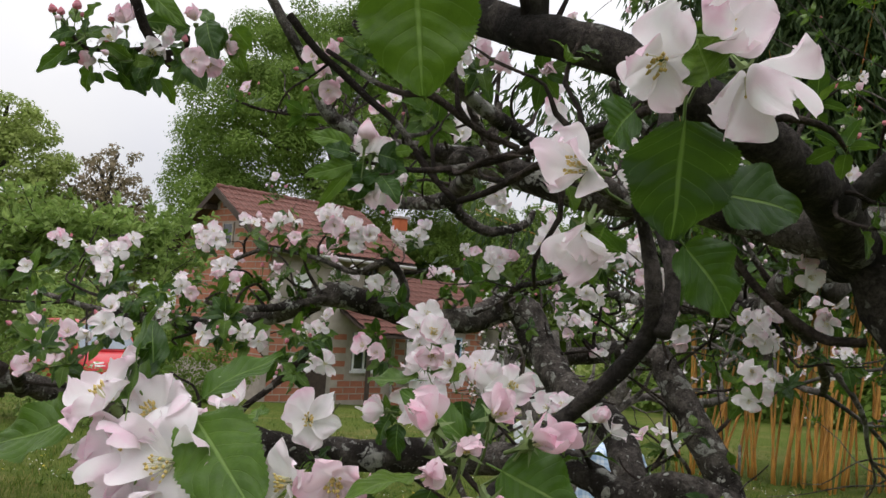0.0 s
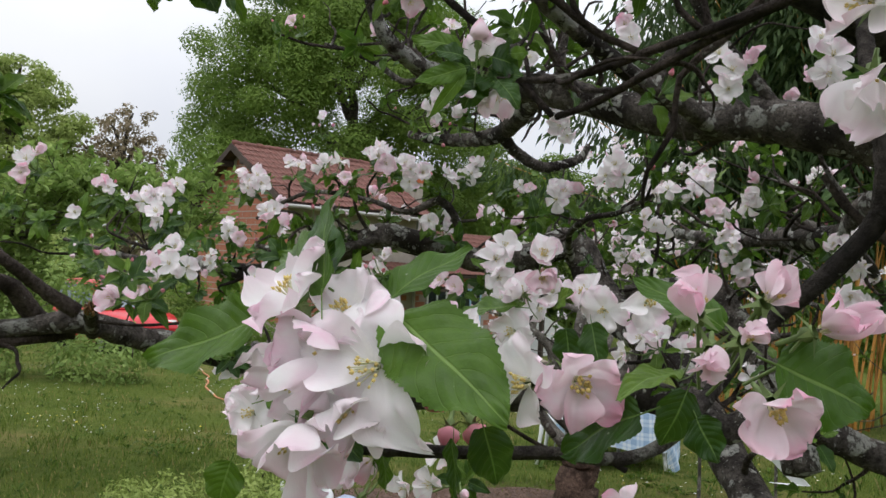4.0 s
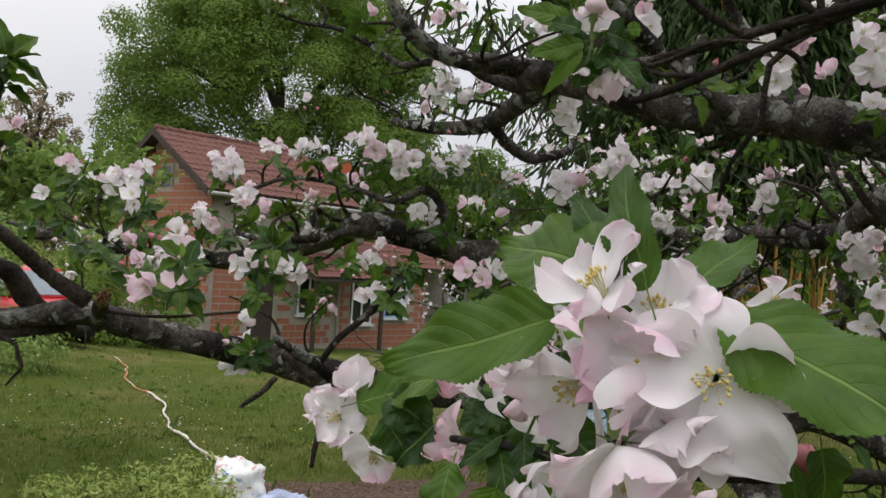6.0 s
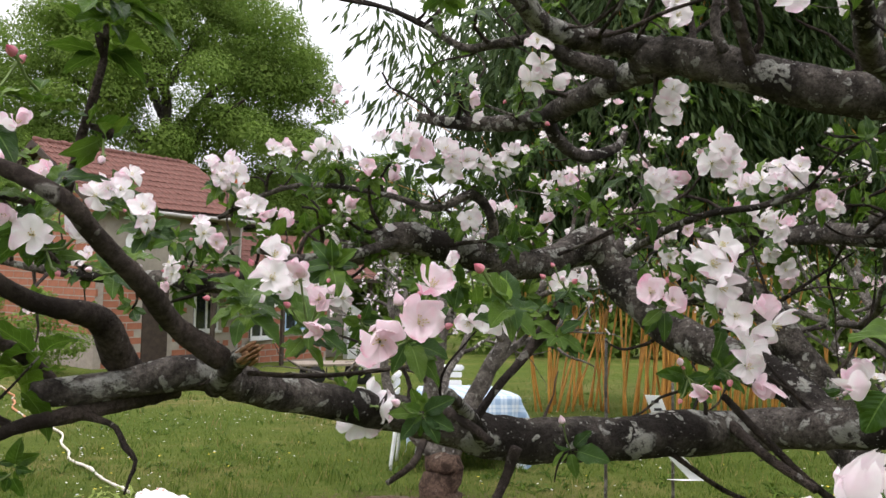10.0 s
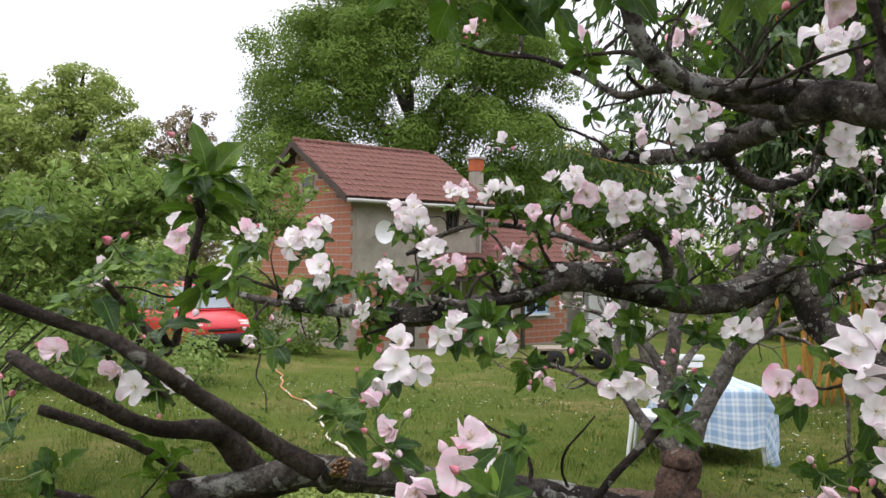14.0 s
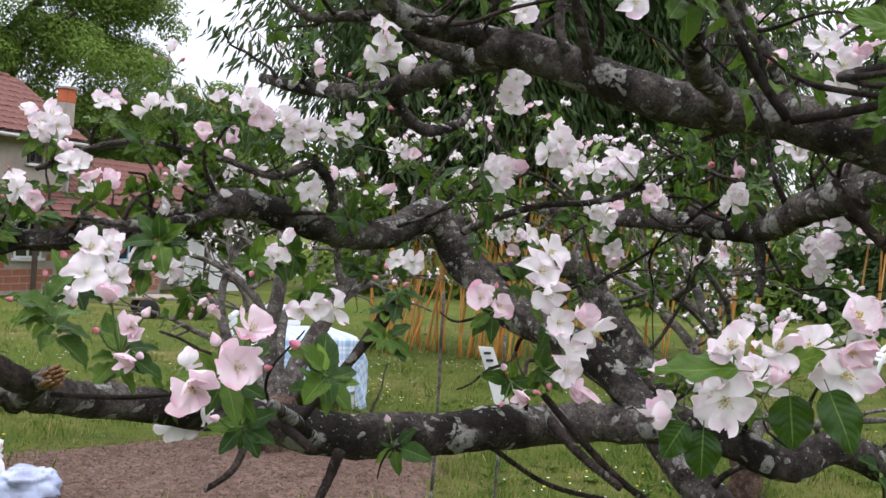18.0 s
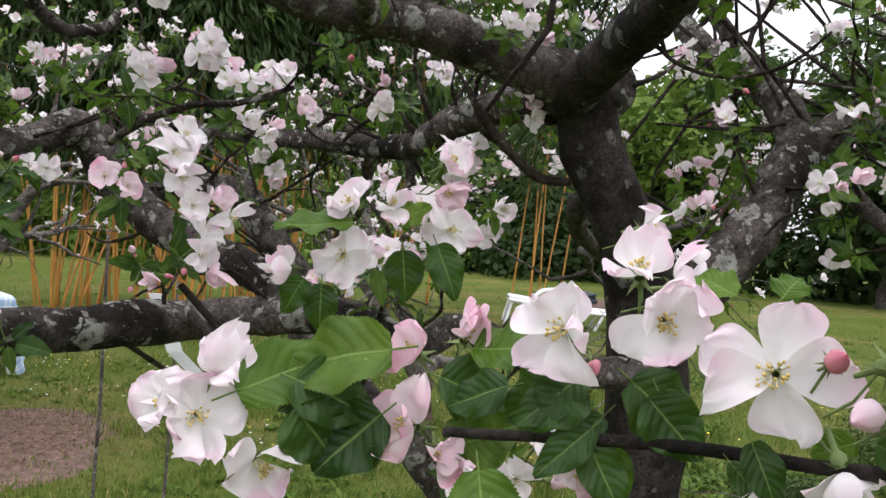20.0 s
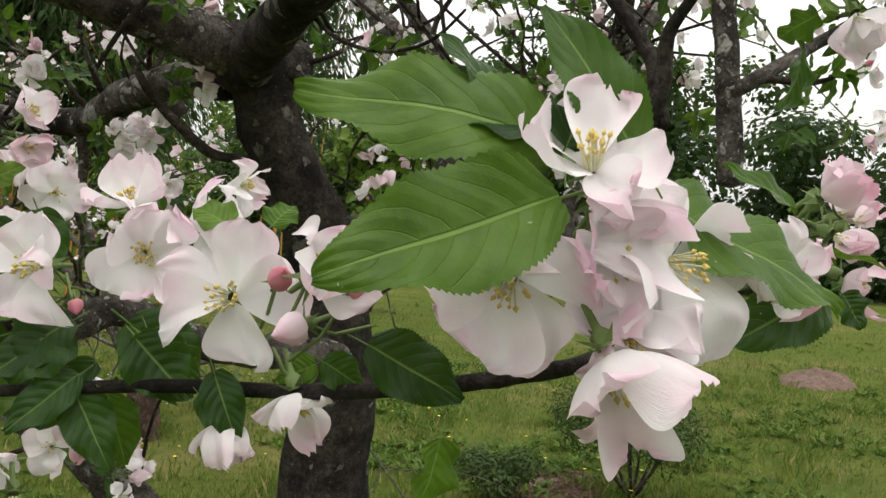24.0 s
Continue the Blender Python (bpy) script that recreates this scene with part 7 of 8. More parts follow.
near_leaf((0.2965, -0.0134, 1.3894), (0.3191, -0.0206, 1.3804), 0.025, (-0.02, -0.88, 0.47), M_LEAF_NEAR, 0.15, 97)
near_leaf((0.2705, -0.0136, 1.3869), (0.2503, -0.0359, 1.3851), 0.009, (-0.06, -0.31, 0.95), M_LEAF, 0.10, 98)
near_leaf((0.2763, -0.0062, 1.3806), (0.2707, -0.0056, 1.3654), 0.012, (0.00, -0.99, 0.15), M_LEAF_DARK_SHADED, 0.20, 99)
near_leaf((0.2850, -0.0069, 1.3976), (0.2648, 0.0072, 1.4123), 0.011, (-0.02, -0.87, 0.49), M_LEAF_NEAR, 0.20, 100)
near_blossom((0.2464, -0.0068, 1.3827), (0.12, -0.97, -0.19), 0.028, 0.65, True, 101)
near_blossom((0.2265, 0.1633, 1.3785), (0.10, -0.98, 0.16), 0.031, 0.80, False, 102)
near_bud((0.2190, 0.0540, 1.3582), (-0.15, -0.48, -0.86), 0.009, False, 103)
near_blossom((0.3165, -0.0162, 1.4825), (-0.83, -0.55, 0.01), 0.032, 0.50, False, 104)
near_blossom((0.3168, -0.0170, 1.4637), (-0.38, -0.50, -0.78), 0.027, 0.45, False, 105)
near_blossom((0.3545, -0.0424, 1.5087), (0.22, -0.65, -0.72), 0.039, 0.55, False, 106)
near_blossom((0.3299, -0.0425, 1.5105), (-0.55, -0.67, -0.49), 0.031, 0.60, False, 107)
near_blossom((0.3421, -0.0479, 1.5164), (-0.03, -0.96, 0.29), 0.034, 0.70, False, 108)
near_leaf((0.3397, -0.0351, 1.4955), (0.3420, -0.0250, 1.4614), 0.036, (-0.01, -1.00, 0.09), M_LEAF_DARK_SHADED, 0.10, 109)
near_leaf((0.3572, -0.0161, 1.4791), (0.3867, -0.0160, 1.4754), 0.026, (-0.03, -0.94, 0.35), M_LEAF_DARK_SHADED, 0.10, 110)
near_leaf((0.3542, -0.0001, 1.4635), (0.3756, 0.0041, 1.4420), 0.026, (0.07, -0.97, 0.23), M_LEAF_DARK_SHADED, 0.15, 111)
near_leaf((0.3298, -0.0174, 1.5020), (0.3239, -0.0069, 1.4941), 0.022, (-0.35, -0.87, 0.35), M_LEAF_DARK_SHADED, 0.15, 112)
near_leaf((0.3397, -0.0525, 1.5030), (0.3348, -0.0581, 1.5120), 0.020, (0.18, -0.95, 0.27), M_LEAF_NEAR, 0.15, 113)
near_leaf((0.3260, -0.0052, 1.4668), (0.3248, 0.0053, 1.4574), 0.020, (-0.04, -0.92, 0.39), M_LEAF_DARK_SHADED, 0.15, 114)
near_leaf((0.2580, -0.0789, 1.5148), (0.2620, -0.0768, 1.4851), 0.027, (-0.08, -1.00, 0.02), M_LEAF_NEAR, 0.08, 115)
near_leaf((0.2675, -0.0695, 1.5140), (0.2736, -0.0590, 1.5038), 0.012, (0.02, -1.00, 0.03), M_LEAF_DARK_SHADED, 0.10, 116)

# fruiting spurs at their places on the limbs
spur(apple, (-0.203, 1.255, 1.493), (-0.03, -0.75, 0.66), 4, 1, 8, 0.05, 0.044, 0.050, toward=(-0.03, -0.99, 0.11))
spur(apple, (-0.063, 1.332, 1.533), (0.08, -0.75, 0.66), 5, 1, 7, 0.10, 0.044, 0.050, toward=(-0.03, -0.99, 0.11))
spur(apple, (-0.082, 1.291, 1.453), (-0.03, -0.99, 0.11), 3, 1, 6, 0.20, 0.042, 0.050, toward=(-0.03, -0.99, 0.11))
spur(apple, (-0.019, 1.310, 1.487), (0.30, -0.77, 0.56), 2, 1, 5, 0.10, 0.040, 0.045, toward=(-0.03, -0.99, 0.11))
spur(apple, (-0.156, 1.113, 1.456), (-0.02, -0.52, 0.86), 1, 3, 6, 0.90, 0.035, 0.044, toward=(-0.03, -0.99, 0.11))
spur(apple, (0.175, 1.136, 1.563), (-0.24, -0.73, 0.65), 2, 0, 4, 0.10, 0.046, 0.044, toward=(-0.03, -0.99, 0.11))
spur(apple, (0.218, 1.124, 1.552), (0.07, -0.95, 0.30), 4, 0, 6, 0.05, 0.046, 0.049, toward=(-0.03, -0.99, 0.11))
spur(apple, (0.125, 1.157, 1.536), (-0.38, -0.80, 0.47), 1, 1, 6, 0.10, 0.042, 0.045, toward=(-0.03, -0.99, 0.11))
spur(apple, (0.322, 1.202, 1.558), (-0.03, -0.84, 0.54), 3, 1, 5, 0.10, 0.042, 0.045, toward=(-0.03, -0.99, 0.11))
spur(apple, (0.419, 1.199, 1.535), (-0.03, -0.84, 0.54), 2, 2, 5, 0.60, 0.038, 0.045, toward=(-0.03, -0.99, 0.11))
spur(apple, (0.254, 1.152, 1.479), (-0.03, -0.98, 0.21), 1, 0, 4, 0.00, 0.044, 0.040, toward=(-0.03, -0.99, 0.11))
spur(apple, (0.427, 0.948, 1.510), (-0.03, -0.84, 0.54), 4, 0, 6, 0.10, 0.042, 0.045, toward=(-0.03, -0.99, 0.11))
spur(apple, (0.015, 1.107, 1.382), (-0.03, -0.79, 0.61), 3, 1, 6, 0.10, 0.045, 0.049, toward=(-0.03, -0.99, 0.11))
spur(apple, (0.062, 1.106, 1.381), (0.07, -0.90, 0.42), 3, 1, 6, 0.30, 0.042, 0.049, toward=(-0.03, -0.99, 0.11))
spur(apple, (0.110, 1.104, 1.347), (0.32, -0.92, -0.21), 2, 4, 8, 0.60, 0.036, 0.049, toward=(-0.03, -0.99, 0.11))
spur(apple, (-0.037, 0.708, 1.391), (0.17, -0.89, 0.41), 4, 4, 7, 0.40, 0.036, 0.039, toward=(-0.03, -0.99, 0.11))
spur(apple, (-0.153, 0.482, 1.413), (-0.03, -0.98, 0.21), 3, 1, 7, 0.50, 0.026, 0.020, toward=(-0.03, -0.99, 0.11))
spur(apple, (-0.026, 0.508, 1.376), (0.08, -0.75, 0.66), 3, 3, 8, 0.80, 0.026, 0.033, toward=(-0.03, -0.99, 0.11))
spur(apple, (0.303, 0.660, 1.413), (-0.03, -0.91, 0.42), 3, 0, 5, 0.20, 0.046, 0.034, toward=(-0.03, -0.99, 0.11))
spur(apple, (0.270, 0.650, 1.387), (-0.37, -0.90, 0.24), 2, 1, 4, 0.50, 0.036, 0.030, toward=(-0.03, -0.99, 0.11))
spur(apple, (0.323, 0.639, 1.379), (0.18, -0.93, 0.33), 3, 0, 4, 0.20, 0.042, 0.030, toward=(-0.03, -0.99, 0.11))
spur(apple, (0.315, 0.638, 1.340), (0.07, -0.97, 0.21), 2, 2, 6, 0.30, 0.042, 0.037, toward=(-0.03, -0.99, 0.11))
spur(apple, (0.279, 0.629, 1.334), (-0.36, -0.91, -0.22), 1, 5, 3, 0.90, 0.030, 0.029, toward=(-0.03, -0.99, 0.11))
spur(apple, (0.186, 0.662, 1.391), (-0.02, -0.18, 0.98), 0, 2, 7, 0.90, 0.035, 0.034, toward=(-0.03, -0.99, 0.11))
spur(apple, (0.048, 1.062, 1.750), (-0.66, -0.40, 0.64), 1, 3, 5, 0.90, 0.030, 0.038, toward=(-0.03, -0.99, 0.11))
spur(apple, (0.075, 1.159, 1.614), (-0.02, -0.18, 0.98), 1, 4, 4, 0.70, 0.032, 0.035, toward=(-0.03, -0.99, 0.11))
spur(apple, (-0.127, 0.473, 1.536), (-0.02, -0.18, 0.98), 0, 2, 8, 0.90, 0.030, 0.042, toward=(-0.03, -0.99, 0.11))
spur(apple, (-0.122, 0.473, 1.530), (0.46, -0.73, 0.50), 0, 0, 4, 0.90, 0.030, 0.039, toward=(-0.03, -0.99, 0.11))
spur(apple, (-0.188, 0.452, 1.468), (-0.08, -0.31, 0.95), 0, 0, 6, 0.00, 0.030, 0.031, toward=(-0.15, -0.99, 0.07))
spur(apple, (-0.176, 0.453, 1.477), (-0.02, -0.27, 0.96), 0, 1, 3, 0.90, 0.030, 0.032, toward=(-0.03, -0.99, 0.11))
spur(apple, (-0.154, 0.453, 1.482), (-0.02, -0.27, 0.96), 0, 1, 3, 0.90, 0.030, 0.032, toward=(-0.03, -0.99, 0.11))
spur(apple, (0.352, 0.802, 1.664), (-0.03, -0.75, 0.66), 3, 0, 5, 0.00, 0.042, 0.033, toward=(-0.03, -0.99, 0.11))
spur(apple, (0.255, 0.906, 1.697), (-0.03, -0.64, 0.77), 2, 2, 4, 0.90, 0.034, 0.035, toward=(-0.03, -0.99, 0.11))
spur(apple, (0.327, 1.103, 1.667), (-0.03, -0.75, 0.66), 2, 2, 4, 0.90, 0.034, 0.039, toward=(-0.03, -0.99, 0.11))
spur(apple, (0.169, 1.008, 1.716), (-0.35, -0.53, 0.77), 1, 3, 5, 0.90, 0.030, 0.037, toward=(-0.03, -0.99, 0.11))
spur(apple, (0.179, 0.853, 1.378), (-0.02, -0.90, -0.43), 2, 0, 6, 0.00, 0.040, 0.038, toward=(-0.03, -0.99, 0.11))
spur(apple, (0.180, 1.003, 1.401), (-0.03, -0.98, 0.21), 3, 0, 5, 0.10, 0.040, 0.041, toward=(-0.03, -0.99, 0.11))
spur(apple, (-0.264, 1.216, 1.502), (-0.03, -0.84, 0.54), 2, 1, 6, 0.40, 0.040, 0.050, toward=(-0.03, -0.99, 0.11))
spur(apple, (-0.210, 0.513, 1.421), (-0.03, -0.89, 0.46), 1, 3, 6, 0.90, 0.030, 0.023, toward=(-0.03, -0.99, 0.11))
spur(apple, (-0.154, 0.812, 1.402), (-0.03, -0.75, 0.66), 0, 4, 6, 0.90, 0.030, 0.037, toward=(-0.03, -0.99, 0.11))
spur(apple, (-0.058, 0.529, 1.392), (-0.02, -0.39, 0.92), 0, 0, 9, 0.90, 0.030, 0.031, toward=(-0.03, -0.99, 0.11))
spur(apple, (-0.205, 0.462, 1.373), (-0.36, -0.87, 0.34), 0, 1, 7, 0.90, 0.030, 0.023, toward=(-0.03, -0.99, 0.11))
spur(apple, (-0.226, 0.463, 1.399), (-0.34, -0.40, 0.85), 0, 2, 8, 0.90, 0.030, 0.023, toward=(-0.03, -0.99, 0.11))
spur(apple, (-0.250, 0.536, 1.513), (-0.03, -0.75, 0.66), 0, 0, 8, 0.90, 0.030, 0.031, toward=(-0.03, -0.99, 0.11))
spur(apple, (-0.208, 0.526, 1.478), (-0.08, -0.31, 0.95), 0, 0, 6, 0.00, 0.030, 0.023, toward=(-0.15, -0.99, 0.07))
spur(apple, (-0.246, 0.864, 1.506), (-0.14, -0.85, 0.51), 2, 1, 4, 0.30, 0.036, 0.033, toward=(-0.15, -0.99, 0.07))
spur(apple, (0.055, 0.573, 1.319), (-0.15, -0.95, 0.29), 0, 1, 9, 0.90, 0.030, 0.031, toward=(-0.15, -0.99, 0.07))
spur(apple, (0.057, 0.571, 1.369), (0.18, -0.77, 0.61), 0, 0, 6, 0.90, 0.030, 0.028, toward=(-0.15, -0.99, 0.07))
spur(apple, (-0.174, 0.536, 1.297), (-0.13, -0.93, -0.34), 0, 1, 6, 0.90, 0.030, 0.023, toward=(-0.15, -0.99, 0.07))
spur(apple, (0.504, 0.938, 1.552), (-0.39, -0.85, 0.36), 4, 0, 6, 0.05, 0.042, 0.043, toward=(-0.40, -0.91, 0.05))
spur(apple, (0.646, 0.934, 1.507), (-0.17, -0.95, -0.25), 2, 0, 4, 0.20, 0.036, 0.039, toward=(-0.40, -0.91, 0.05))
spur(apple, (0.890, 0.931, 1.591), (-0.37, -0.79, 0.48), 3, 0, 6, 0.10, 0.040, 0.050, toward=(-0.40, -0.91, 0.05))
spur(apple, (0.779, 1.206, 1.465), (-0.40, -0.88, 0.24), 2, 0, 5, 0.10, 0.040, 0.050, toward=(-0.40, -0.91, 0.05))
spur(apple, (0.793, 1.201, 1.434), (-0.40, -0.92, -0.05), 2, 0, 4, 0.10, 0.040, 0.050, toward=(-0.40, -0.91, 0.05))
spur(apple, (0.655, 0.608, 1.399), (-0.40, -0.90, 0.14), 1, 0, 5, 0.00, 0.040, 0.037, toward=(-0.40, -0.91, 0.05))
spur(apple, (0.419, 0.917, 1.622), (-0.26, -0.68, -0.69), 2, 0, 4, 0.00, 0.038, 0.037, toward=(-0.40, -0.91, 0.05))
spur(apple, (0.466, 0.782, 1.706), (-0.40, -0.91, 0.05), 2, 0, 4, 0.20, 0.040, 0.035, toward=(-0.40, -0.91, 0.05))
spur(apple, (0.507, 0.552, 1.594), (-0.40, -0.88, 0.27), 3, 0, 5, 0.40, 0.034, 0.035, toward=(-0.40, -0.91, 0.05))
spur(apple, (0.605, 0.562, 1.621), (-0.40, -0.90, 0.14), 3, 0, 5, 0.10, 0.040, 0.036, toward=(-0.40, -0.91, 0.05))
spur(apple, (0.653, 0.598, 1.586), (-0.40, -0.90, 0.14), 3, 0, 5, 0.50, 0.036, 0.037, toward=(-0.40, -0.91, 0.05))
spur(apple, (0.177, 0.644, 1.365), (-0.18, -0.86, 0.48), 0, 0, 8, 0.00, 0.040, 0.030, toward=(-0.40, -0.91, 0.05))
spur(apple, (0.189, 0.658, 1.399), (-0.22, -0.40, 0.89), 0, 2, 6, 0.90, 0.030, 0.030, toward=(-0.40, -0.91, 0.05))
spur(apple, (-0.058, 0.647, 1.382), (-0.35, -0.71, 0.61), 0, 3, 8, 0.90, 0.030, 0.031, toward=(-0.40, -0.91, 0.05))
spur(apple, (0.360, 1.064, 1.403), (-0.40, -0.91, 0.05), 2, 0, 4, 0.00, 0.040, 0.039, toward=(-0.40, -0.91, 0.05))
spur(apple, (0.709, 0.748, 1.454), (0.00, -0.99, 0.15), 3, 0, 5, 0.10, 0.042, 0.041, toward=(0.01, -1.00, 0.05))
spur(apple, (0.713, 0.645, 1.516), (-0.01, -0.96, 0.27), 3, 0, 5, 0.20, 0.042, 0.039, toward=(0.01, -1.00, 0.05))
spur(apple, (0.720, 0.749, 1.432), (0.01, -1.00, -0.05), 2, 0, 4, 0.10, 0.042, 0.041, toward=(0.01, -1.00, 0.05))
spur(apple, (0.548, 0.944, 1.479), (0.00, -0.99, 0.15), 3, 0, 5, 0.10, 0.042, 0.045, toward=(0.01, -1.00, 0.05))
spur(apple, (0.672, 0.651, 1.374), (0.00, -0.99, 0.15), 2, 0, 4, 0.10, 0.042, 0.039, toward=(0.01, -1.00, 0.05))
spur(apple, (0.013, 0.441, 1.375), (-0.02, -0.87, 0.49), 2, 2, 6, 0.90, 0.034, 0.035, toward=(0.01, -1.00, 0.05))
spur(apple, (0.027, 0.340, 1.396), (-0.03, -0.79, 0.61), 0, 1, 7, 0.90, 0.030, 0.029, toward=(0.01, -1.00, 0.05))
spur(apple, (0.198, 0.469, 1.639), (-0.06, -0.95, -0.29), 2, 2, 7, 0.60, 0.036, 0.036, toward=(-0.08, -1.00, 0.02))
spur(apple, (0.336, 0.507, 1.666), (-0.10, -0.97, 0.24), 3, 1, 7, 0.30, 0.040, 0.037, toward=(-0.08, -1.00, 0.02))
spur(apple, (0.590, 0.987, 1.526), (-0.79, -0.56, 0.26), 3, 0, 5, 0.20, 0.042, 0.043, toward=(-0.80, -0.58, 0.16))
spur(apple, (0.649, 0.993, 1.540), (-0.77, -0.54, 0.34), 5, 1, 5, 0.20, 0.042, 0.044, toward=(-0.80, -0.58, 0.16))
spur(apple, (0.635, 0.754, 1.503), (-0.79, -0.56, 0.26), 3, 0, 6, 0.50, 0.038, 0.040, toward=(-0.80, -0.58, 0.16))
spur(apple, (0.877, 0.843, 1.469), (-0.79, -0.56, 0.26), 4, 0, 6, 0.30, 0.040, 0.045, toward=(-0.80, -0.58, 0.16))
spur(apple, (0.709, 0.641, 1.386), (-0.79, -0.56, 0.26), 1, 0, 5, 0.00, 0.040, 0.036, toward=(-0.80, -0.58, 0.16))
spur(apple, (0.240, 0.238, 1.295), (-0.67, -0.74, 0.08), 2, 1, 5, 0.40, 0.030, 0.022, toward=(-0.80, -0.58, 0.16))
spur(apple, (1.170, 0.623, 1.558), (-0.77, -0.54, 0.34), 3, 1, 7, 0.30, 0.040, 0.050, toward=(-0.80, -0.58, 0.16))
spur(apple, (1.312, 0.424, 1.500), (-0.79, -0.56, 0.26), 3, 1, 7, 0.40, 0.040, 0.050, toward=(-0.80, -0.58, 0.16))
spur(apple, (1.145, 0.666, 1.639), (-0.77, -0.54, 0.34), 2, 1, 7, 0.30, 0.040, 0.050, toward=(-0.80, -0.58, 0.16))
spur(apple, (0.874, 0.044, 1.501), (-0.86, -0.39, 0.34), 0, 0, 6, 0.00, 0.036, 0.033, toward=(-0.90, -0.43, 0.13))
spur(apple, (-0.269, 1.568, 1.400), (-0.14, -0.72, 0.68), 2, 1, 7, 0.20, 0.040, 0.050, toward=(-0.17, -0.98, 0.13))
spur(apple, (-0.187, 1.494, 1.428), (-0.10, -0.49, 0.87), 0, 0, 9, 0.20, 0.040, 0.050, toward=(-0.17, -0.98, 0.13))
spur(apple, (-0.119, 1.440, 1.376), (-0.17, -0.95, 0.25), 0, 1, 8, 0.40, 0.040, 0.050, toward=(-0.17, -0.98, 0.13))
spur(apple, (-0.057, 1.381, 1.425), (-0.33, -0.56, 0.76), 0, 1, 9, 0.40, 0.040, 0.050, toward=(-0.17, -0.98, 0.13))
spur(apple, (0.019, 1.315, 1.378), (-0.15, -0.95, -0.28), 0, 0, 8, 0.40, 0.040, 0.050, toward=(-0.17, -0.98, 0.13))
spur(apple, (0.129, 1.219, 1.473), (-0.10, -0.49, 0.87), 0, 1, 7, 0.40, 0.040, 0.045, toward=(-0.17, -0.98, 0.13))
spur(apple, (0.263, 1.193, 1.397), (-0.15, -0.95, -0.28), 0, 0, 8, 0.20, 0.040, 0.045, toward=(-0.17, -0.98, 0.13))
spur(apple, (0.357, 1.177, 1.384), (0.05, -0.98, -0.17), 0, 0, 9, 0.20, 0.040, 0.045, toward=(-0.17, -0.98, 0.13))
spur(apple, (-0.503, 1.522, 1.467), (-0.03, -0.91, 0.42), 0, 0, 8, 0.20, 0.040, 0.050, toward=(-0.03, -0.99, 0.11))
spur(apple, (-0.610, 1.626, 1.497), (-0.03, -0.91, 0.42), 0, 0, 8, 0.20, 0.040, 0.050, toward=(-0.03, -0.99, 0.11))
spur(apple, (-0.424, 1.520, 1.429), (-0.03, -0.94, 0.33), 0, 1, 8, 0.20, 0.040, 0.050, toward=(-0.03, -0.99, 0.11))
spur(apple, (-0.193, 1.307, 1.513), (0.00, -0.92, 0.40), 2, 0, 8, 0.20, 0.040, 0.050, toward=(0.01, -1.00, 0.09))
spur(apple, (-0.119, 1.258, 1.447), (0.01, -1.00, 0.09), 0, 2, 8, 0.60, 0.036, 0.050, toward=(0.01, -1.00, 0.09))
spur(apple, (-0.262, 1.071, 1.459), (-0.10, -0.94, 0.33), 1, 0, 8, 0.30, 0.040, 0.050, toward=(-0.08, -1.00, 0.02))
spur(apple, (-0.141, 1.063, 1.451), (-0.10, -0.94, 0.33), 2, 0, 8, 0.30, 0.040, 0.050, toward=(-0.08, -1.00, 0.02))
spur(apple, (0.050, 0.951, 1.414), (-0.10, -0.97, 0.24), 0, 1, 9, 0.30, 0.038, 0.050, toward=(-0.08, -1.00, 0.02))
spur(apple, (0.146, 0.945, 1.397), (-0.10, -0.97, 0.24), 0, 1, 8, 0.30, 0.038, 0.050, toward=(-0.08, -1.00, 0.02))
spur(apple, (0.184, 0.519, 1.652), (-0.10, -0.94, 0.33), 1, 2, 7, 0.80, 0.034, 0.037, toward=(-0.08, -1.00, 0.02))
spur(apple, (0.691, 0.483, 1.636), (-0.10, -0.94, 0.33), 0, 3, 8, 0.90, 0.034, 0.037, toward=(-0.08, -1.00, 0.02))
spur(apple, (0.727, 0.583, 1.601), (-0.10, -0.94, 0.33), 1, 0, 8, 0.30, 0.038, 0.039, toward=(-0.08, -1.00, 0.02))
spur(apple, (0.376, 0.405, 1.638), (-0.06, -0.95, -0.29), 1, 0, 7, 0.30, 0.038, 0.035, toward=(-0.08, -1.00, 0.02))
spur(apple, (0.224, 0.514, 1.676), (-0.10, -0.97, 0.24), 0, 1, 7, 0.70, 0.034, 0.041, toward=(-0.08, -1.00, 0.02))
spur(apple, (0.289, 0.464, 1.611), (-0.10, -0.97, 0.24), 0, 1, 7, 0.70, 0.034, 0.040, toward=(-0.08, -1.00, 0.02))

# ---- further growth on the near tree ----
# the sprig that hangs in front of the sky
branch(apple, "branch", (0.0314, 0.4298, 1.6967, 0.0045), (0.0398, 0.4362, 1.6755, 0.0045), (0.0462, 0.4425, 1.6574, 0.0044), (0.0579, 0.4489, 1.6405, 0.0042), (0.0695, 0.4552, 1.6278, 0.0034), (0.0748, 0.4616, 1.6246, 0.0020), key="sprig_stem")
branch(apple, "branch", (0.0568, 0.4510, 1.6426, 0.0030), (0.0409, 0.4468, 1.6373, 0.0026), (0.0186, 0.4425, 1.6341, 0.0022), (0.0027, 0.4383, 1.6331, 0.0018), (-0.0110, 0.4340, 1.6447, 0.0014), (-0.0142, 0.4298, 1.6532, 0.0010), key="sprig_side")
branch(apple, "branch", (0.0621, 0.4510, 1.6373, 0.0030), (0.0791, 0.4468, 1.6415, 0.0026), (0.0822, 0.4425, 1.6521, 0.0022), key="sprig_end")
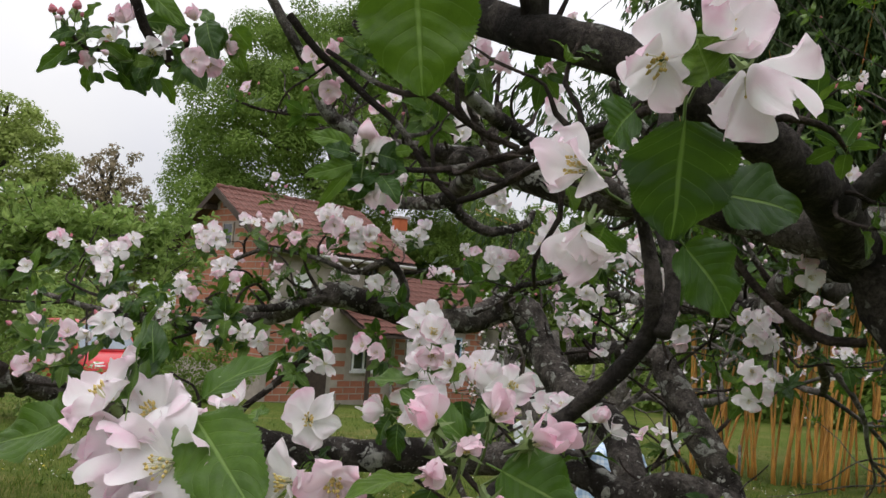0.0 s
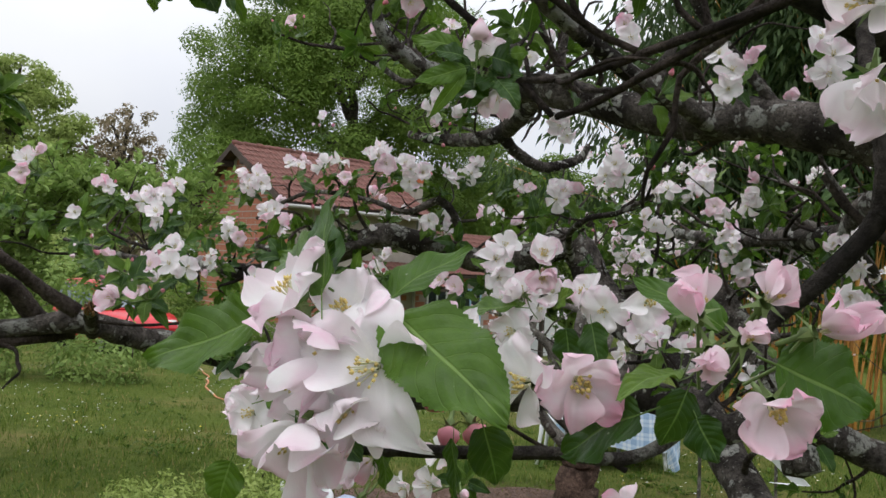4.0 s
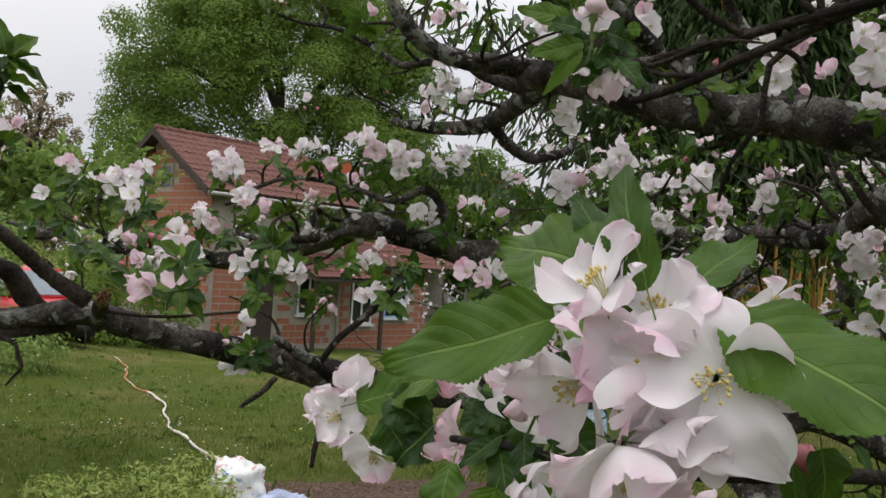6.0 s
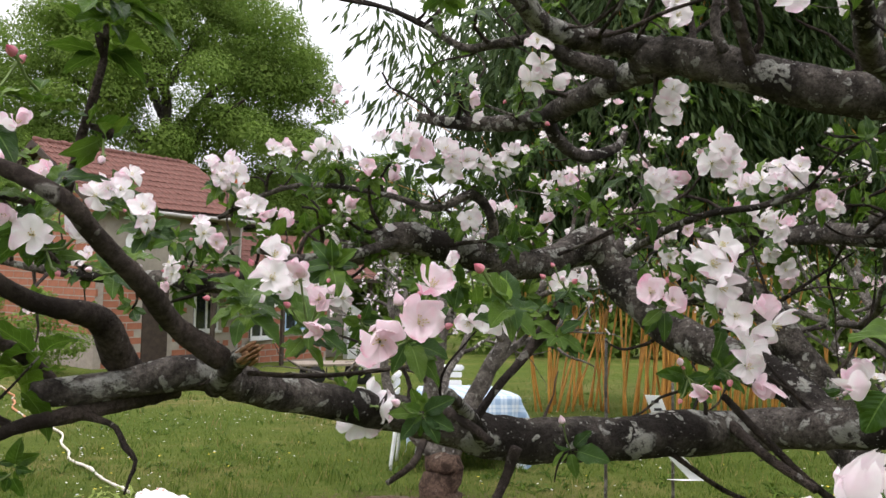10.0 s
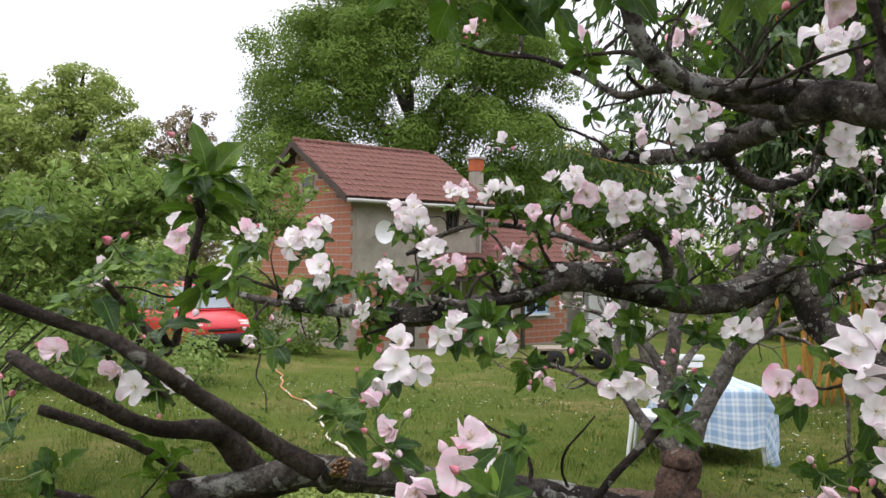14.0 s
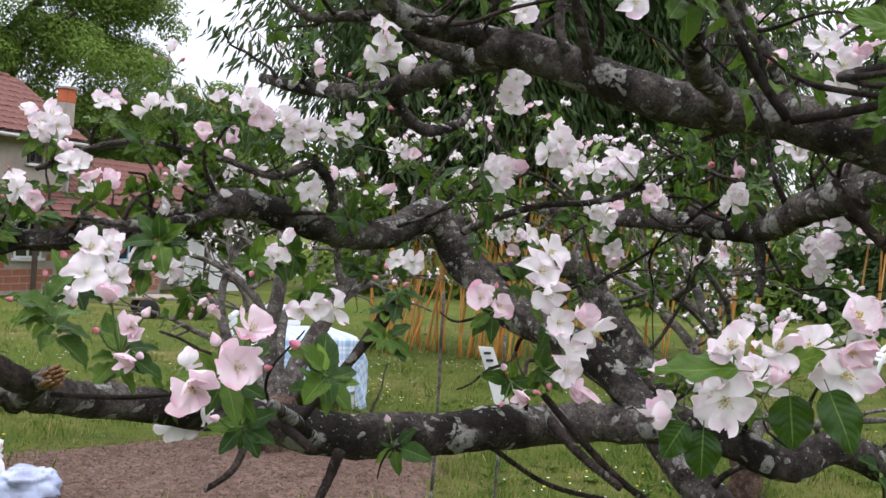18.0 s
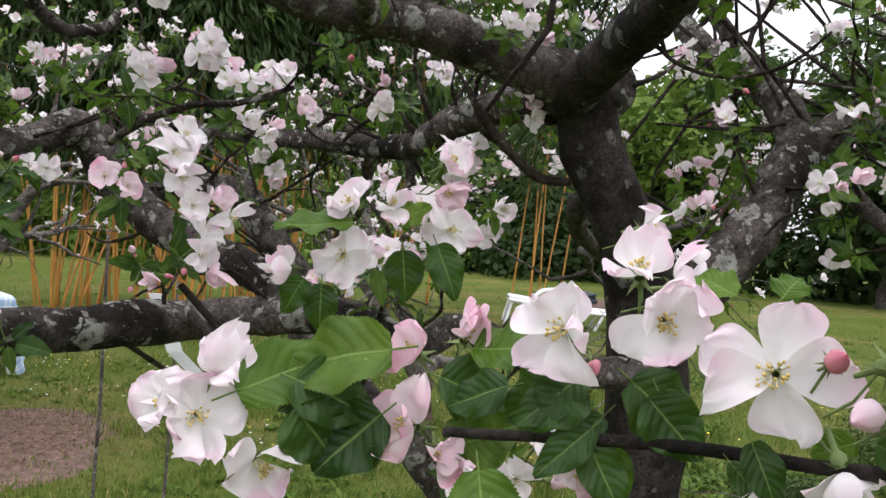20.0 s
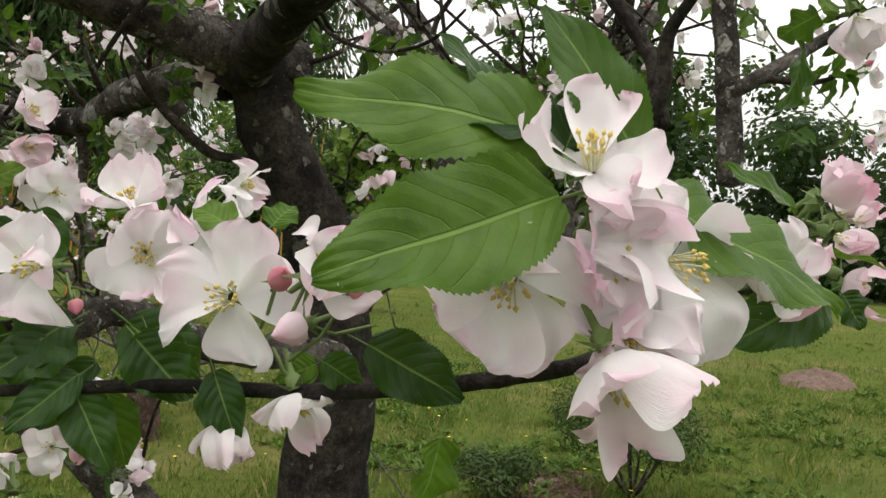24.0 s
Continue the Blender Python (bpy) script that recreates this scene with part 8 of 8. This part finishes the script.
near_leaf((0.0448, 0.4398, 1.6887), (0.0826, 0.4255, 1.6561), 0.018, (-0.10, -1.00, -0.01), M_LEAF_NEAR, 0.09, 700)
near_leaf((0.0193, 0.4435, 1.6836), (0.0292, 0.4586, 1.6952), 0.013, (0.30, -1.00, 0.36), M_LEAF_NEAR, 0.13, 701)
near_leaf((0.0407, 0.4504, 1.6642), (0.0809, 0.4422, 1.6614), 0.018, (-0.33, -1.00, -0.04), M_LEAF_DARK_SHADED, 0.13, 702)
near_leaf((0.0614, 0.4633, 1.6529), (0.0757, 0.4752, 1.6705), 0.012, (0.31, -1.00, 0.38), M_LEAF_DARK_SHADED, 0.12, 703)
near_leaf((-0.0068, 0.4408, 1.6433), (0.0228, 0.4455, 1.6549), 0.012, (0.23, -1.00, 0.41), M_LEAF_NEAR, 0.27, 704)
near_leaf((-0.0091, 0.4327, 1.6309), (-0.0350, 0.4366, 1.6094), 0.014, (0.17, -1.00, 0.20), M_LEAF_NEAR, 0.12, 705)
near_leaf((0.0018, 0.4487, 1.6315), (-0.0140, 0.4337, 1.6185), 0.012, (0.43, -1.00, 0.42), M_LEAF_DARK_SHADED, 0.20, 706)
near_leaf((0.0086, 0.4398, 1.6194), (-0.0042, 0.4546, 1.5988), 0.016, (0.07, -1.00, 0.43), M_LEAF_NEAR, 0.27, 707)
near_leaf((0.0069, 0.4489, 1.6146), (0.0169, 0.4458, 1.6078), 0.009, (0.10, -1.00, 0.16), M_LEAF_DARK_SHADED, 0.12, 708)
near_leaf((0.0314, 0.4402, 1.6166), (0.0483, 0.4514, 1.6014), 0.017, (-0.46, -1.00, -0.07), M_LEAF_DARK_SHADED, 0.22, 709)
near_leaf((0.0182, 0.4401, 1.6143), (0.0334, 0.4414, 1.6091), 0.007, (-0.03, -1.00, 0.11), M_LEAF_NEAR, 0.30, 710)
near_leaf((0.0270, 0.4372, 1.6333), (0.0354, 0.4341, 1.6147), 0.018, (-0.30, -1.00, 0.28), M_LEAF_DARK_SHADED, 0.14, 711)
near_leaf((0.0399, 0.4423, 1.6366), (0.0339, 0.4512, 1.6150), 0.017, (-0.18, -1.00, 0.24), M_LEAF_DARK_SHADED, 0.28, 712)
near_leaf((0.0554, 0.4348, 1.6295), (0.0486, 0.4190, 1.6081), 0.018, (-0.27, -1.00, 0.36), M_LEAF_DARK_SHADED, 0.22, 713)
near_leaf((0.0622, 0.4391, 1.6331), (0.0543, 0.4330, 1.6061), 0.018, (-0.32, -1.00, 0.18), M_LEAF_DARK_SHADED, 0.09, 714)
near_leaf((0.0599, 0.4545, 1.6178), (0.0756, 0.4688, 1.6002), 0.012, (0.45, -1.00, 0.34), M_LEAF_NEAR, 0.29, 715)
near_leaf((0.0612, 0.4311, 1.6109), (0.0700, 0.4234, 1.5960), 0.009, (0.47, -1.00, 0.37), M_LEAF_DARK_SHADED, 0.17, 716)
near_leaf((0.0439, 0.4645, 1.6233), (0.0481, 0.4688, 1.6092), 0.012, (0.32, -1.00, 0.08), M_LEAF_DARK_SHADED, 0.12, 717)
near_leaf((0.0416, 0.4473, 1.6184), (0.0537, 0.4343, 1.5987), 0.014, (-0.12, -1.00, 0.48), M_LEAF_DARK_SHADED, 0.15, 718)
near_leaf((0.0846, 0.4315, 1.6357), (0.1041, 0.4151, 1.6037), 0.022, (-0.33, -1.00, 0.37), M_LEAF_DARK_SHADED, 0.16, 719)
near_leaf((0.0814, 0.4418, 1.6396), (0.0780, 0.4271, 1.6211), 0.012, (0.48, -1.00, 0.15), M_LEAF_DARK_SHADED, 0.13, 720)
near_leaf((0.0981, 0.4333, 1.6639), (0.1098, 0.4172, 1.6308), 0.025, (-0.33, -1.00, 0.31), M_LEAF_DARK_SHADED, 0.11, 721)
near_leaf((0.1122, 0.4313, 1.6590), (0.1087, 0.4311, 1.6377), 0.018, (-0.25, -1.00, 0.50), M_LEAF_DARK_SHADED, 0.11, 722)
near_leaf((0.0996, 0.4486, 1.6674), (0.0845, 0.4585, 1.6850), 0.012, (-0.09, -1.00, 0.49), M_LEAF_NEAR, 0.19, 723)
near_leaf((0.1172, 0.4391, 1.6573), (0.1320, 0.4358, 1.6250), 0.017, (-0.46, -1.00, 0.15), M_LEAF_NEAR, 0.13, 724)
near_leaf((0.1153, 0.4618, 1.6694), (0.1307, 0.4738, 1.6552), 0.017, (-0.00, -1.00, -0.08), M_LEAF_NEAR, 0.14, 725)
near_leaf((-0.0015, 0.4397, 1.6572), (0.0115, 0.4291, 1.6692), 0.012, (-0.27, -1.00, 0.42), M_LEAF_NEAR, 0.11, 726)
near_leaf((-0.0104, 0.4304, 1.6548), (-0.0210, 0.4459, 1.6520), 0.012, (0.07, -1.00, 0.49), M_LEAF_DARK_SHADED, 0.17, 727)
near_leaf((-0.0153, 0.4628, 1.6611), (-0.0229, 0.4683, 1.6776), 0.010, (0.29, -1.00, 0.35), M_LEAF_NEAR, 0.19, 728)
near_leaf((-0.0049, 0.4341, 1.6460), (-0.0211, 0.4236, 1.6374), 0.012, (0.37, -1.00, 0.44), M_LEAF_DARK_SHADED, 0.28, 729)
near_leaf((-0.0180, 0.4419, 1.6495), (-0.0149, 0.4475, 1.6313), 0.016, (0.30, -1.00, 0.29), M_LEAF_DARK_SHADED, 0.26, 730)
near_leaf((-0.0125, 0.4490, 1.6447), (-0.0019, 0.4545, 1.6327), 0.013, (0.19, -1.00, 0.06), M_LEAF_DARK_SHADED, 0.28, 731)
near_leaf((0.0616, 0.4666, 1.6487), (0.0776, 0.4512, 1.6491), 0.012, (0.47, -1.00, 0.48), M_LEAF_DARK_SHADED, 0.23, 732)
near_leaf((0.0482, 0.4303, 1.6381), (0.0588, 0.4446, 1.6344), 0.013, (-0.37, -1.00, 0.48), M_LEAF_DARK_SHADED, 0.23, 733)
near_leaf((0.0353, 0.4330, 1.6421), (0.0325, 0.4210, 1.6220), 0.013, (0.14, -1.00, 0.24), M_LEAF_DARK_SHADED, 0.24, 734)
near_blossom((0.0320, 0.4404, 1.6563), (-0.10, -0.30, 1.00), 0.030, 0.35, True, 760)
near_blossom((0.0125, 0.4404, 1.6237), (-0.70, -0.50, -0.10), 0.026, 0.30, True, 761)
near_blossom((0.0235, 0.4404, 1.6410), (-0.60, -0.60, 0.40), 0.026, 0.70, False, 762)
near_blossom((0.0550, 0.4404, 1.6374), (0.30, -0.50, -0.60), 0.030, 0.60, False, 763)
near_blossom((0.0880, 0.4404, 1.6638), (-0.20, -0.40, 1.00), 0.026, 0.30, True, 764)
near_blossom((0.1000, 0.4404, 1.6341), (0.50, -0.20, -0.80), 0.030, 0.55, True, 765)
near_blossom((0.1128, 0.4404, 1.6469), (0.90, -0.20, -0.20), 0.026, 0.50, True, 766)
near_blossom((0.0615, 0.4404, 1.6515), (0.70, -0.30, -0.40), 0.024, 0.45, False, 767)
near_bud((-0.0261, 0.4404, 1.6600), (-0.40, -0.20, 1.00), 0.0085, False, 780)
near_bud((-0.0202, 0.4404, 1.6586), (-0.10, -0.20, 1.00), 0.0075, False, 781)
near_bud((-0.0089, 0.4404, 1.6645), (0.10, -0.20, 1.00), 0.0095, False, 782)
near_bud((0.0210, 0.4404, 1.6570), (-0.30, -0.20, 1.00), 0.0075, False, 783)
near_bud((0.0195, 0.4404, 1.6358), (-0.50, -0.40, 0.80), 0.0080, False, 784)
near_bud((-0.0097, 0.4404, 1.6454), (-0.60, -0.50, 0.40), 0.0060, False, 785)
near_bud((0.0804, 0.4404, 1.6457), (0.20, -0.30, 1.00), 0.0070, False, 786)
spur(apple, (0.045, 0.425, 1.622), (-0.2, -0.8, -0.4), 0, 1, 2, 0.9, 0.03, 0.034)
spur(apple, (0.005, 0.430, 1.640), (-0.5, -0.8, 0.3), 0, 3, 2, 0.9, 0.03, 0.03)
spur(apple, (0.085, 0.435, 1.625), (0.4, -0.9, -0.1), 1, 1, 1, 0.9, 0.03, 0.034)
# the truss that hangs from the end of the crossing twig
near_leaf((0.2484, 0.2755, 1.5272), (0.2681, 0.2679, 1.5250), 0.018, (-0.40, -1.00, 0.45), M_LEAF_DARK_SHADED, 0.08, 800)
near_leaf((0.2468, 0.2745, 1.5251), (0.2565, 0.2648, 1.5168), 0.026, (0.25, -1.00, 0.37), M_LEAF_DARK_SHADED, 0.23, 801)
near_leaf((0.2501, 0.2680, 1.5345), (0.2676, 0.2736, 1.5315), 0.022, (-0.24, -1.00, 0.30), M_LEAF_DARK_SHADED, 0.14, 802)
near_leaf((0.2317, 0.2748, 1.5404), (0.2025, 0.2783, 1.5467), 0.013, (-0.02, -1.00, 0.22), M_LEAF_NEAR, 0.08, 803)
near_leaf((0.2319, 0.2577, 1.5311), (0.2162, 0.2576, 1.5354), 0.013, (-0.01, -1.00, 0.42), M_LEAF_DARK_SHADED, 0.18, 804)
near_leaf((0.2339, 0.2598, 1.5248), (0.2059, 0.2550, 1.5153), 0.012, (0.21, -1.00, 0.21), M_LEAF_NEAR, 0.08, 805)
near_leaf((0.2415, 0.2738, 1.5265), (0.2245, 0.2783, 1.5103), 0.018, (-0.33, -1.00, 0.23), M_LEAF_DARK_SHADED, 0.14, 806)
near_leaf((0.2436, 0.2727, 1.5228), (0.2346, 0.2670, 1.5054), 0.020, (-0.21, -1.00, 0.19), M_LEAF_DARK_SHADED, 0.24, 807)
near_leaf((0.2532, 0.2589, 1.5189), (0.2646, 0.2492, 1.5041), 0.014, (0.10, -1.00, 0.43), M_LEAF_DARK_SHADED, 0.17, 808)
near_leaf((0.2605, 0.2657, 1.5364), (0.2728, 0.2708, 1.5397), 0.008, (0.22, -1.00, -0.06), M_LEAF_NEAR, 0.23, 809)
near_leaf((0.2339, 0.2609, 1.5233), (0.2164, 0.2550, 1.4964), 0.008, (0.27, -1.00, 0.15), M_LEAF_NEAR, 0.22, 810)
near_leaf((0.2371, 0.2603, 1.5269), (0.2229, 0.2658, 1.5255), 0.014, (-0.26, -1.00, -0.01), M_LEAF_DARK_SHADED, 0.16, 811)
near_bud((0.2410, 0.2650, 1.5421), (0.05, -0.10, 1.00), 0.0140, True, 820)
near_blossom((0.2453, 0.2770, 1.5363), (0.10, 0.25, 1.00), 0.0300, 0.85, False, 821)
near_blossom((0.2549, 0.2770, 1.5190), (0.25, 0.10, -1.00), 0.0340, 0.55, False, 822)
near_blossom((0.2422, 0.2730, 1.5164), (-0.35, 0.10, -1.00), 0.0240, 0.50, False, 823)


def grow_spurs(tree, key, count, seed, length=(0.03, 0.12), flowers=(1, 4), size=0.04, leaf=0.045, from_=0.05, to=1.0, up_=0.6):
    """Side twigs along a limb, each ending in a spur."""
    r = random.Random(seed)
    line = LINES[key]
    n = len(line)
    for k in range(count):
        q = line[int(n * (from_ + (to - from_) * (k + r.random()) / count)) % n]
        d = Vector((r.gauss(0, 1), r.gauss(0, 1), r.gauss(up_, 0.7))).normalized()
        e = Vector(q[:3]) + d * (q[3] + r.uniform(*length))
        m = Vector(q[:3]).lerp(e, 0.55) + Vector((r.uniform(-1, 1), r.uniform(-1, 1), r.uniform(-0.5, 0.5))) * 0.012
        v, f = tube_data([(*q[:3], min(0.004, q[3] * 0.6)), (*m, 0.0024), (*e, 0.0017)], 6, 0.2, k, 0.01)
        part("twig", mesh_of("twig", v, f, M_TWIG), tree)
        spur(tree, e, d, r.randint(*flowers), r.choice((0, 0, 0, 1, 2)), r.randint(2, 5), 0.25, size, leaf, r)


grow_spurs(apple, "limb_knot", 14, 1, (0.03, 0.12), (0, 0), to=0.66)
grow_spurs(apple, "limb_far", 9, 2, (0.05, 0.2), (0, 0))
grow_spurs(apple, "limb_upper_prong", 3, 4, (0.04, 0.14), (0, 0))
grow_spurs(apple, "limb_fork", 6, 5, (0.03, 0.12), (0, 0))
grow_spurs(apple, "limb_thin", 5, 6, (0.03, 0.12), (0, 0))
grow_spurs(apple, "limb_right", 4, 7, (0.06, 0.16), (0, 0), from_=0.3)
grow_spurs(apple, "limb_back", 3, 8, (0.06, 0.16), (0, 3))
grow_spurs(apple, "limb_back_a", 16, 9, (0.06, 0.3), (0, 2))
grow_spurs(apple, "limb_back_b", 16, 10, (0.06, 0.3), (0, 2))
grow_spurs(apple, "twig_back", 6, 11, (0.04, 0.1), (1, 3))
grow_spurs(apple, "limb_pale", 7, 12, (0.05, 0.15), (1, 3), to=0.7)
grow_spurs(apple, "knot_spur", 6, 15, (0.02, 0.05), (1, 3))
grow_spurs(apple, "knot_side", 5, 16, (0.02, 0.06), (0, 2))
grow_spurs(apple, "left_upright", 3, 18, (0.004, 0.02), (0, 0), 0.03, 0.03)
grow_spurs(apple, "left_i", 2, 19, (0.004, 0.02), (0, 0), 0.03, 0.028)
grow_spurs(apple, "left_h", 2, 20, (0.004, 0.02), (0, 0), 0.03, 0.026)
grow_spurs(apple, "limb_knot", 12, 24, (0.04, 0.14), (0, 2), to=0.45)
grow_spurs(apple, "upright_side", 3, 17, (0.03, 0.08), (0, 1))



def grow_twigs(tree, key, count, seed, length=(0.08, 0.26), thick=0.0024, tuft=0.5, up_=0.35, from_=0.05, to=0.97, leaf=0.042):
    """Thin crooked side twigs, many of them bare, some with a tuft of leaves at a node."""
    r = random.Random(seed)
    line = LINES[key]
    n = len(line)
    for k in range(count):
        q = line[min(n - 1, int(n * (from_ + (to - from_) * (k + r.random()) / count)))]
        d = Vector((r.gauss(0, 1), r.gauss(0, 1), r.gauss(up_, 0.8))).normalized()
        c, ln = Vector(q[:3]), r.uniform(*length)
        t0 = min(thick * r.uniform(0.7, 1.4), q[3] * 0.8)
        pts = [(*c, t0 * 1.3)]
        for j in range(6):
            d = (d + Vector((r.gauss(0, 0.33), r.gauss(0, 0.33), r.gauss(0.05, 0.3)))).normalized()
            c = c + d * ln / 6
            pts.append((*c, t0 * (1 - 0.68 * (j + 1) / 6) * r.uniform(0.85, 1.25)))
            if j in (2, 4, 5) and r.random() < tuft:
                o = (d + Vector((r.gauss(0, 0.7), r.gauss(0, 0.7), r.gauss(0.4, 0.5)))).normalized()
                spur(tree, c + o * 0.004, o, r.choice((0, 0, 0, 0, 0, 0, 0, 0, 3)), r.choice((0, 0, 0, 1)), r.randint(-1, 1), 0.35, 0.04, leaf, r)
        v, f = tube_data(pts, 6, 0.25, seed + k, 0.012)
        part("twig", mesh_of("twig", v, f, M_TWIG), tree)


grow_twigs(apple, "limb_knot", 46, 201, (0.08, 0.3), 0.0028, 0.22)
grow_twigs(apple, "limb_far", 22, 202, (0.1, 0.35), 0.0028, 0.25)
grow_twigs(apple, "limb_upper", 10, 203, (0.06, 0.24), 0.003, 0.1)
grow_twigs(apple, "limb_upper_prong", 9, 204, (0.06, 0.2), 0.002, 0.1)
grow_twigs(apple, "limb_fork", 9, 205, (0.06, 0.24), 0.0022, 0.18)
grow_twigs(apple, "limb_thin", 8, 206, (0.05, 0.16), 0.0016, 0.15)
grow_twigs(apple, "limb_right", 9, 207, (0.1, 0.28), 0.003, 0.12, from_=0.2)
grow_twigs(apple, "limb_back", 5, 208, (0.1, 0.3), 0.003, 0.4)
grow_twigs(apple, "limb_back_a", 16, 209, (0.1, 0.4), 0.003, 0.55)
grow_twigs(apple, "limb_back_b", 16, 210, (0.1, 0.4), 0.003, 0.55)
grow_twigs(apple, "limb_pale", 8, 211, (0.08, 0.3), 0.0026, 0.4, to=0.7)
grow_twigs(apple, "limb_lichen", 14, 212, (0.03, 0.1), 0.002, 0.12, from_=0.15)
grow_twigs(apple, "left_d", 3, 215, (0.04, 0.1), 0.0016, 0.08)
grow_twigs(apple, "knot_twig", 7, 218, (0.06, 0.16), 0.0016, 0.4)
grow_twigs(apple, "knot_spur", 9, 219, (0.04, 0.14), 0.0016, 0.4)
for k_, key_ in enumerate(("twig_cross_a", "twig_cross_b", "twig_cross_c", "twig_cross_d", "side_up_a", "side_up_b", "side_up_c")):
    grow_twigs(apple, key_, 3, 230 + k_, (0.05, 0.16), 0.0016, 0.12)

# torn wood on the sawn stub
r_ = random.Random(5)
stub_ = LINES["stub_cut"]
e_, d_ = Vector(stub_[-1][:3]), (Vector(stub_[-1][:3]) - Vector(stub_[-3][:3])).normalized()
x_ = d_.orthogonal().normalized()
y_ = d_.cross(x_)
for k_ in range(14):
    o_ = (x_ * math.cos(k_ * 2.4) + y_ * math.sin(k_ * 2.4)) * stub_[-1][3] * math.sqrt((k_ + 0.5) / 14) * 0.95
    v, f = tube_data([(*(e_ + o_ - d_ * 0.006), 0.0016), (*(e_ + o_ * 1.05 + d_ * r_.uniform(0.001, 0.005)), 0.0013), (*(e_ + o_ * 1.1 + d_ * r_.uniform(0.006, 0.012)), 0.0006)], 5, 0.3, k_, 0.003)
    part("splinter", mesh_of("splinter", v, f, M_CUT), apple, "torn reddish wood" if k_ == 0 else "")

# ---- the other apple trees ----
FAR_TIPS = []



def wild_branch(tree, r, p, d, length, radius, depth, tips, droop=0.0):
    """A crooked branch that forks on its way; collects its tips."""
    pts = [(*p, radius)]
    q, d = Vector(p), Vector(d).normalized()
    steps = 5
    for k in range(steps):
        d = (d + Vector((r.gauss(0, 0.28), r.gauss(0, 0.28), r.gauss(-droop, 0.2)))).normalized()
        q = q + d * length / steps
        pts.append((*q, radius * (1 - 0.62 * (k + 1) / steps)))
        if depth and k >= 1:
            for w in range(1 if depth > 1 else 2):
                s = (d + Vector((r.gauss(0, 0.8), r.gauss(0, 0.8), r.gauss(0.2, 0.5)))).normalized()
                wild_branch(tree, r, q, s, length * r.uniform(0.4, 0.62), radius * (1 - 0.62 * (k + 1) / steps) * 0.65, depth - 1, tips, droop)
        if depth == 0:
            tips.append((q.copy(), d.copy()))
    v, f = tube_data(pts, 9 if radius > 0.02 else 5, 0.15, r.random() * 90, max(0.03, length / 14))
    part("branch" if depth else "twig", mesh_of("branch", v, f, M_BARK_FAR), tree)


def other_apple(label, x, y, trunk, limbs, seed, every=3, flowers=(1, 4), leaf=0.05):
    r = random.Random(seed)
    z = ground_z(x, y)
    t = thing("fruit_tree", label, "tree")
    v, f = tube_data([(x, y, z - 0.1, trunk * 1.6), (x, y, z + 0.12, trunk * 1.2), (x + 0.02, y, z + 0.42, trunk)], 14, 0.22, seed, 0.04)
    part("trunk", mesh_of("trunk", v, f, M_BARK_FOOT), t, "cracked reddish-brown foot of the trunk")
    tips = []
    for d, length, rad in limbs:
        wild_branch(t, r, (x + 0.02, y, z + 0.36), d, length, rad, 2, tips, 0.02)
    for k, (p, d) in enumerate(tips):
        if k % every == 0 and p.z > z + 1.15:
            spur(t, p, d + Vector((0, 0, 0.4)), r.randint(*flowers), 0, r.randint(3, 5), 0.15, 0.042, leaf, r)
    return t


for k_, (p_, d_, ln_, rd_) in enumerate((((0.79, 1.0, 1.5), (0.15, 1, 0.1), 1.2, 0.014), ((0.82, 0.75, 1.5), (0.8, 0.9, 0.15), 1.3, 0.016), ((0.83, 0.62, 1.42), (1, 0.55, 0.1), 1.2, 0.016), ((0.8, 1.2, 1.3), (0.5, 1, -0.05), 1.1, 0.012), ((1.12, 0.5, 1.55), (1, 0.5, 0.5), 1.1, 0.016), ((1.2, 0.4, 1.6), (1, 0.0, 0.4), 1.0, 0.014))):
    wild_branch(apple, random.Random(500 + k_), p_, d_, ln_, rd_, 2, FAR_TIPS, 0.0)
RIGHT_TIPS = len(FAR_TIPS)
# upper crown carried on above the view, added to shade the growth below
for k_, (p_, d_, ln_, rd_) in enumerate((((0.221, 0.519, 1.75), (-0.3, -0.7, 0.9), 1.1, 0.012), ((0.366, 0.384, 1.664), (0.2, -0.6, 1.4), 0.9, 0.01), ((0.156, 0.749, 1.719), (-0.5, 0.1, 1.1), 1.0, 0.007), ((0.682, 0.496, 1.56), (0.3, -0.5, 1.3), 1.2, 0.014), ((1.169, 0.73, 1.753), (0.0, 0.2, 1), 1.1, 0.015), ((1.42, 0.306, 1.777), (0.3, -0.5, 0.9), 1.1, 0.02))):
    wild_branch(apple, random.Random(540 + k_), p_, d_, ln_, rd_, 2, FAR_TIPS, 0.0)
r_ = random.Random(77)
for k_, (p_, d_) in enumerate(FAR_TIPS):
    if p_.z < 1.2:
        continue
    if k_ % 3 == 0 or (k_ < RIGHT_TIPS and k_ % 3 == 1):
        spur(apple, p_, d_ + Vector((0, 0, 0.4)), r_.choice((0, 1, 2, 3) if k_ < RIGHT_TIPS else (0, 0, 0, 2, 4)), r_.randint(0, 1), r_.randint(1, 4), 0.2, 0.038, 0.045, r_)

other_apple("apple tree in bloom with grey forked trunk on bare soil", 1.72, 6.35, 0.135, [((-0.12, 0, 1), 1.5, 0.085), ((0.55, 0.1, 1), 1.7, 0.09), ((0.3, 0.8, 0.8), 1.6, 0.06), ((-0.4, 0.7, 0.9), 1.5, 0.055)], 131, 3)
other_apple("blossoming apple tree further along the lawn", 4.4, 4.3, 0.09, [((0.2, 0.2, 1), 1.6, 0.06), ((0.8, 0.2, 0.8), 1.7, 0.06), ((-0.5, 0.6, 0.9), 1.5, 0.05)], 133, 2)

place_pool((0.2, 0.35, 1.4))
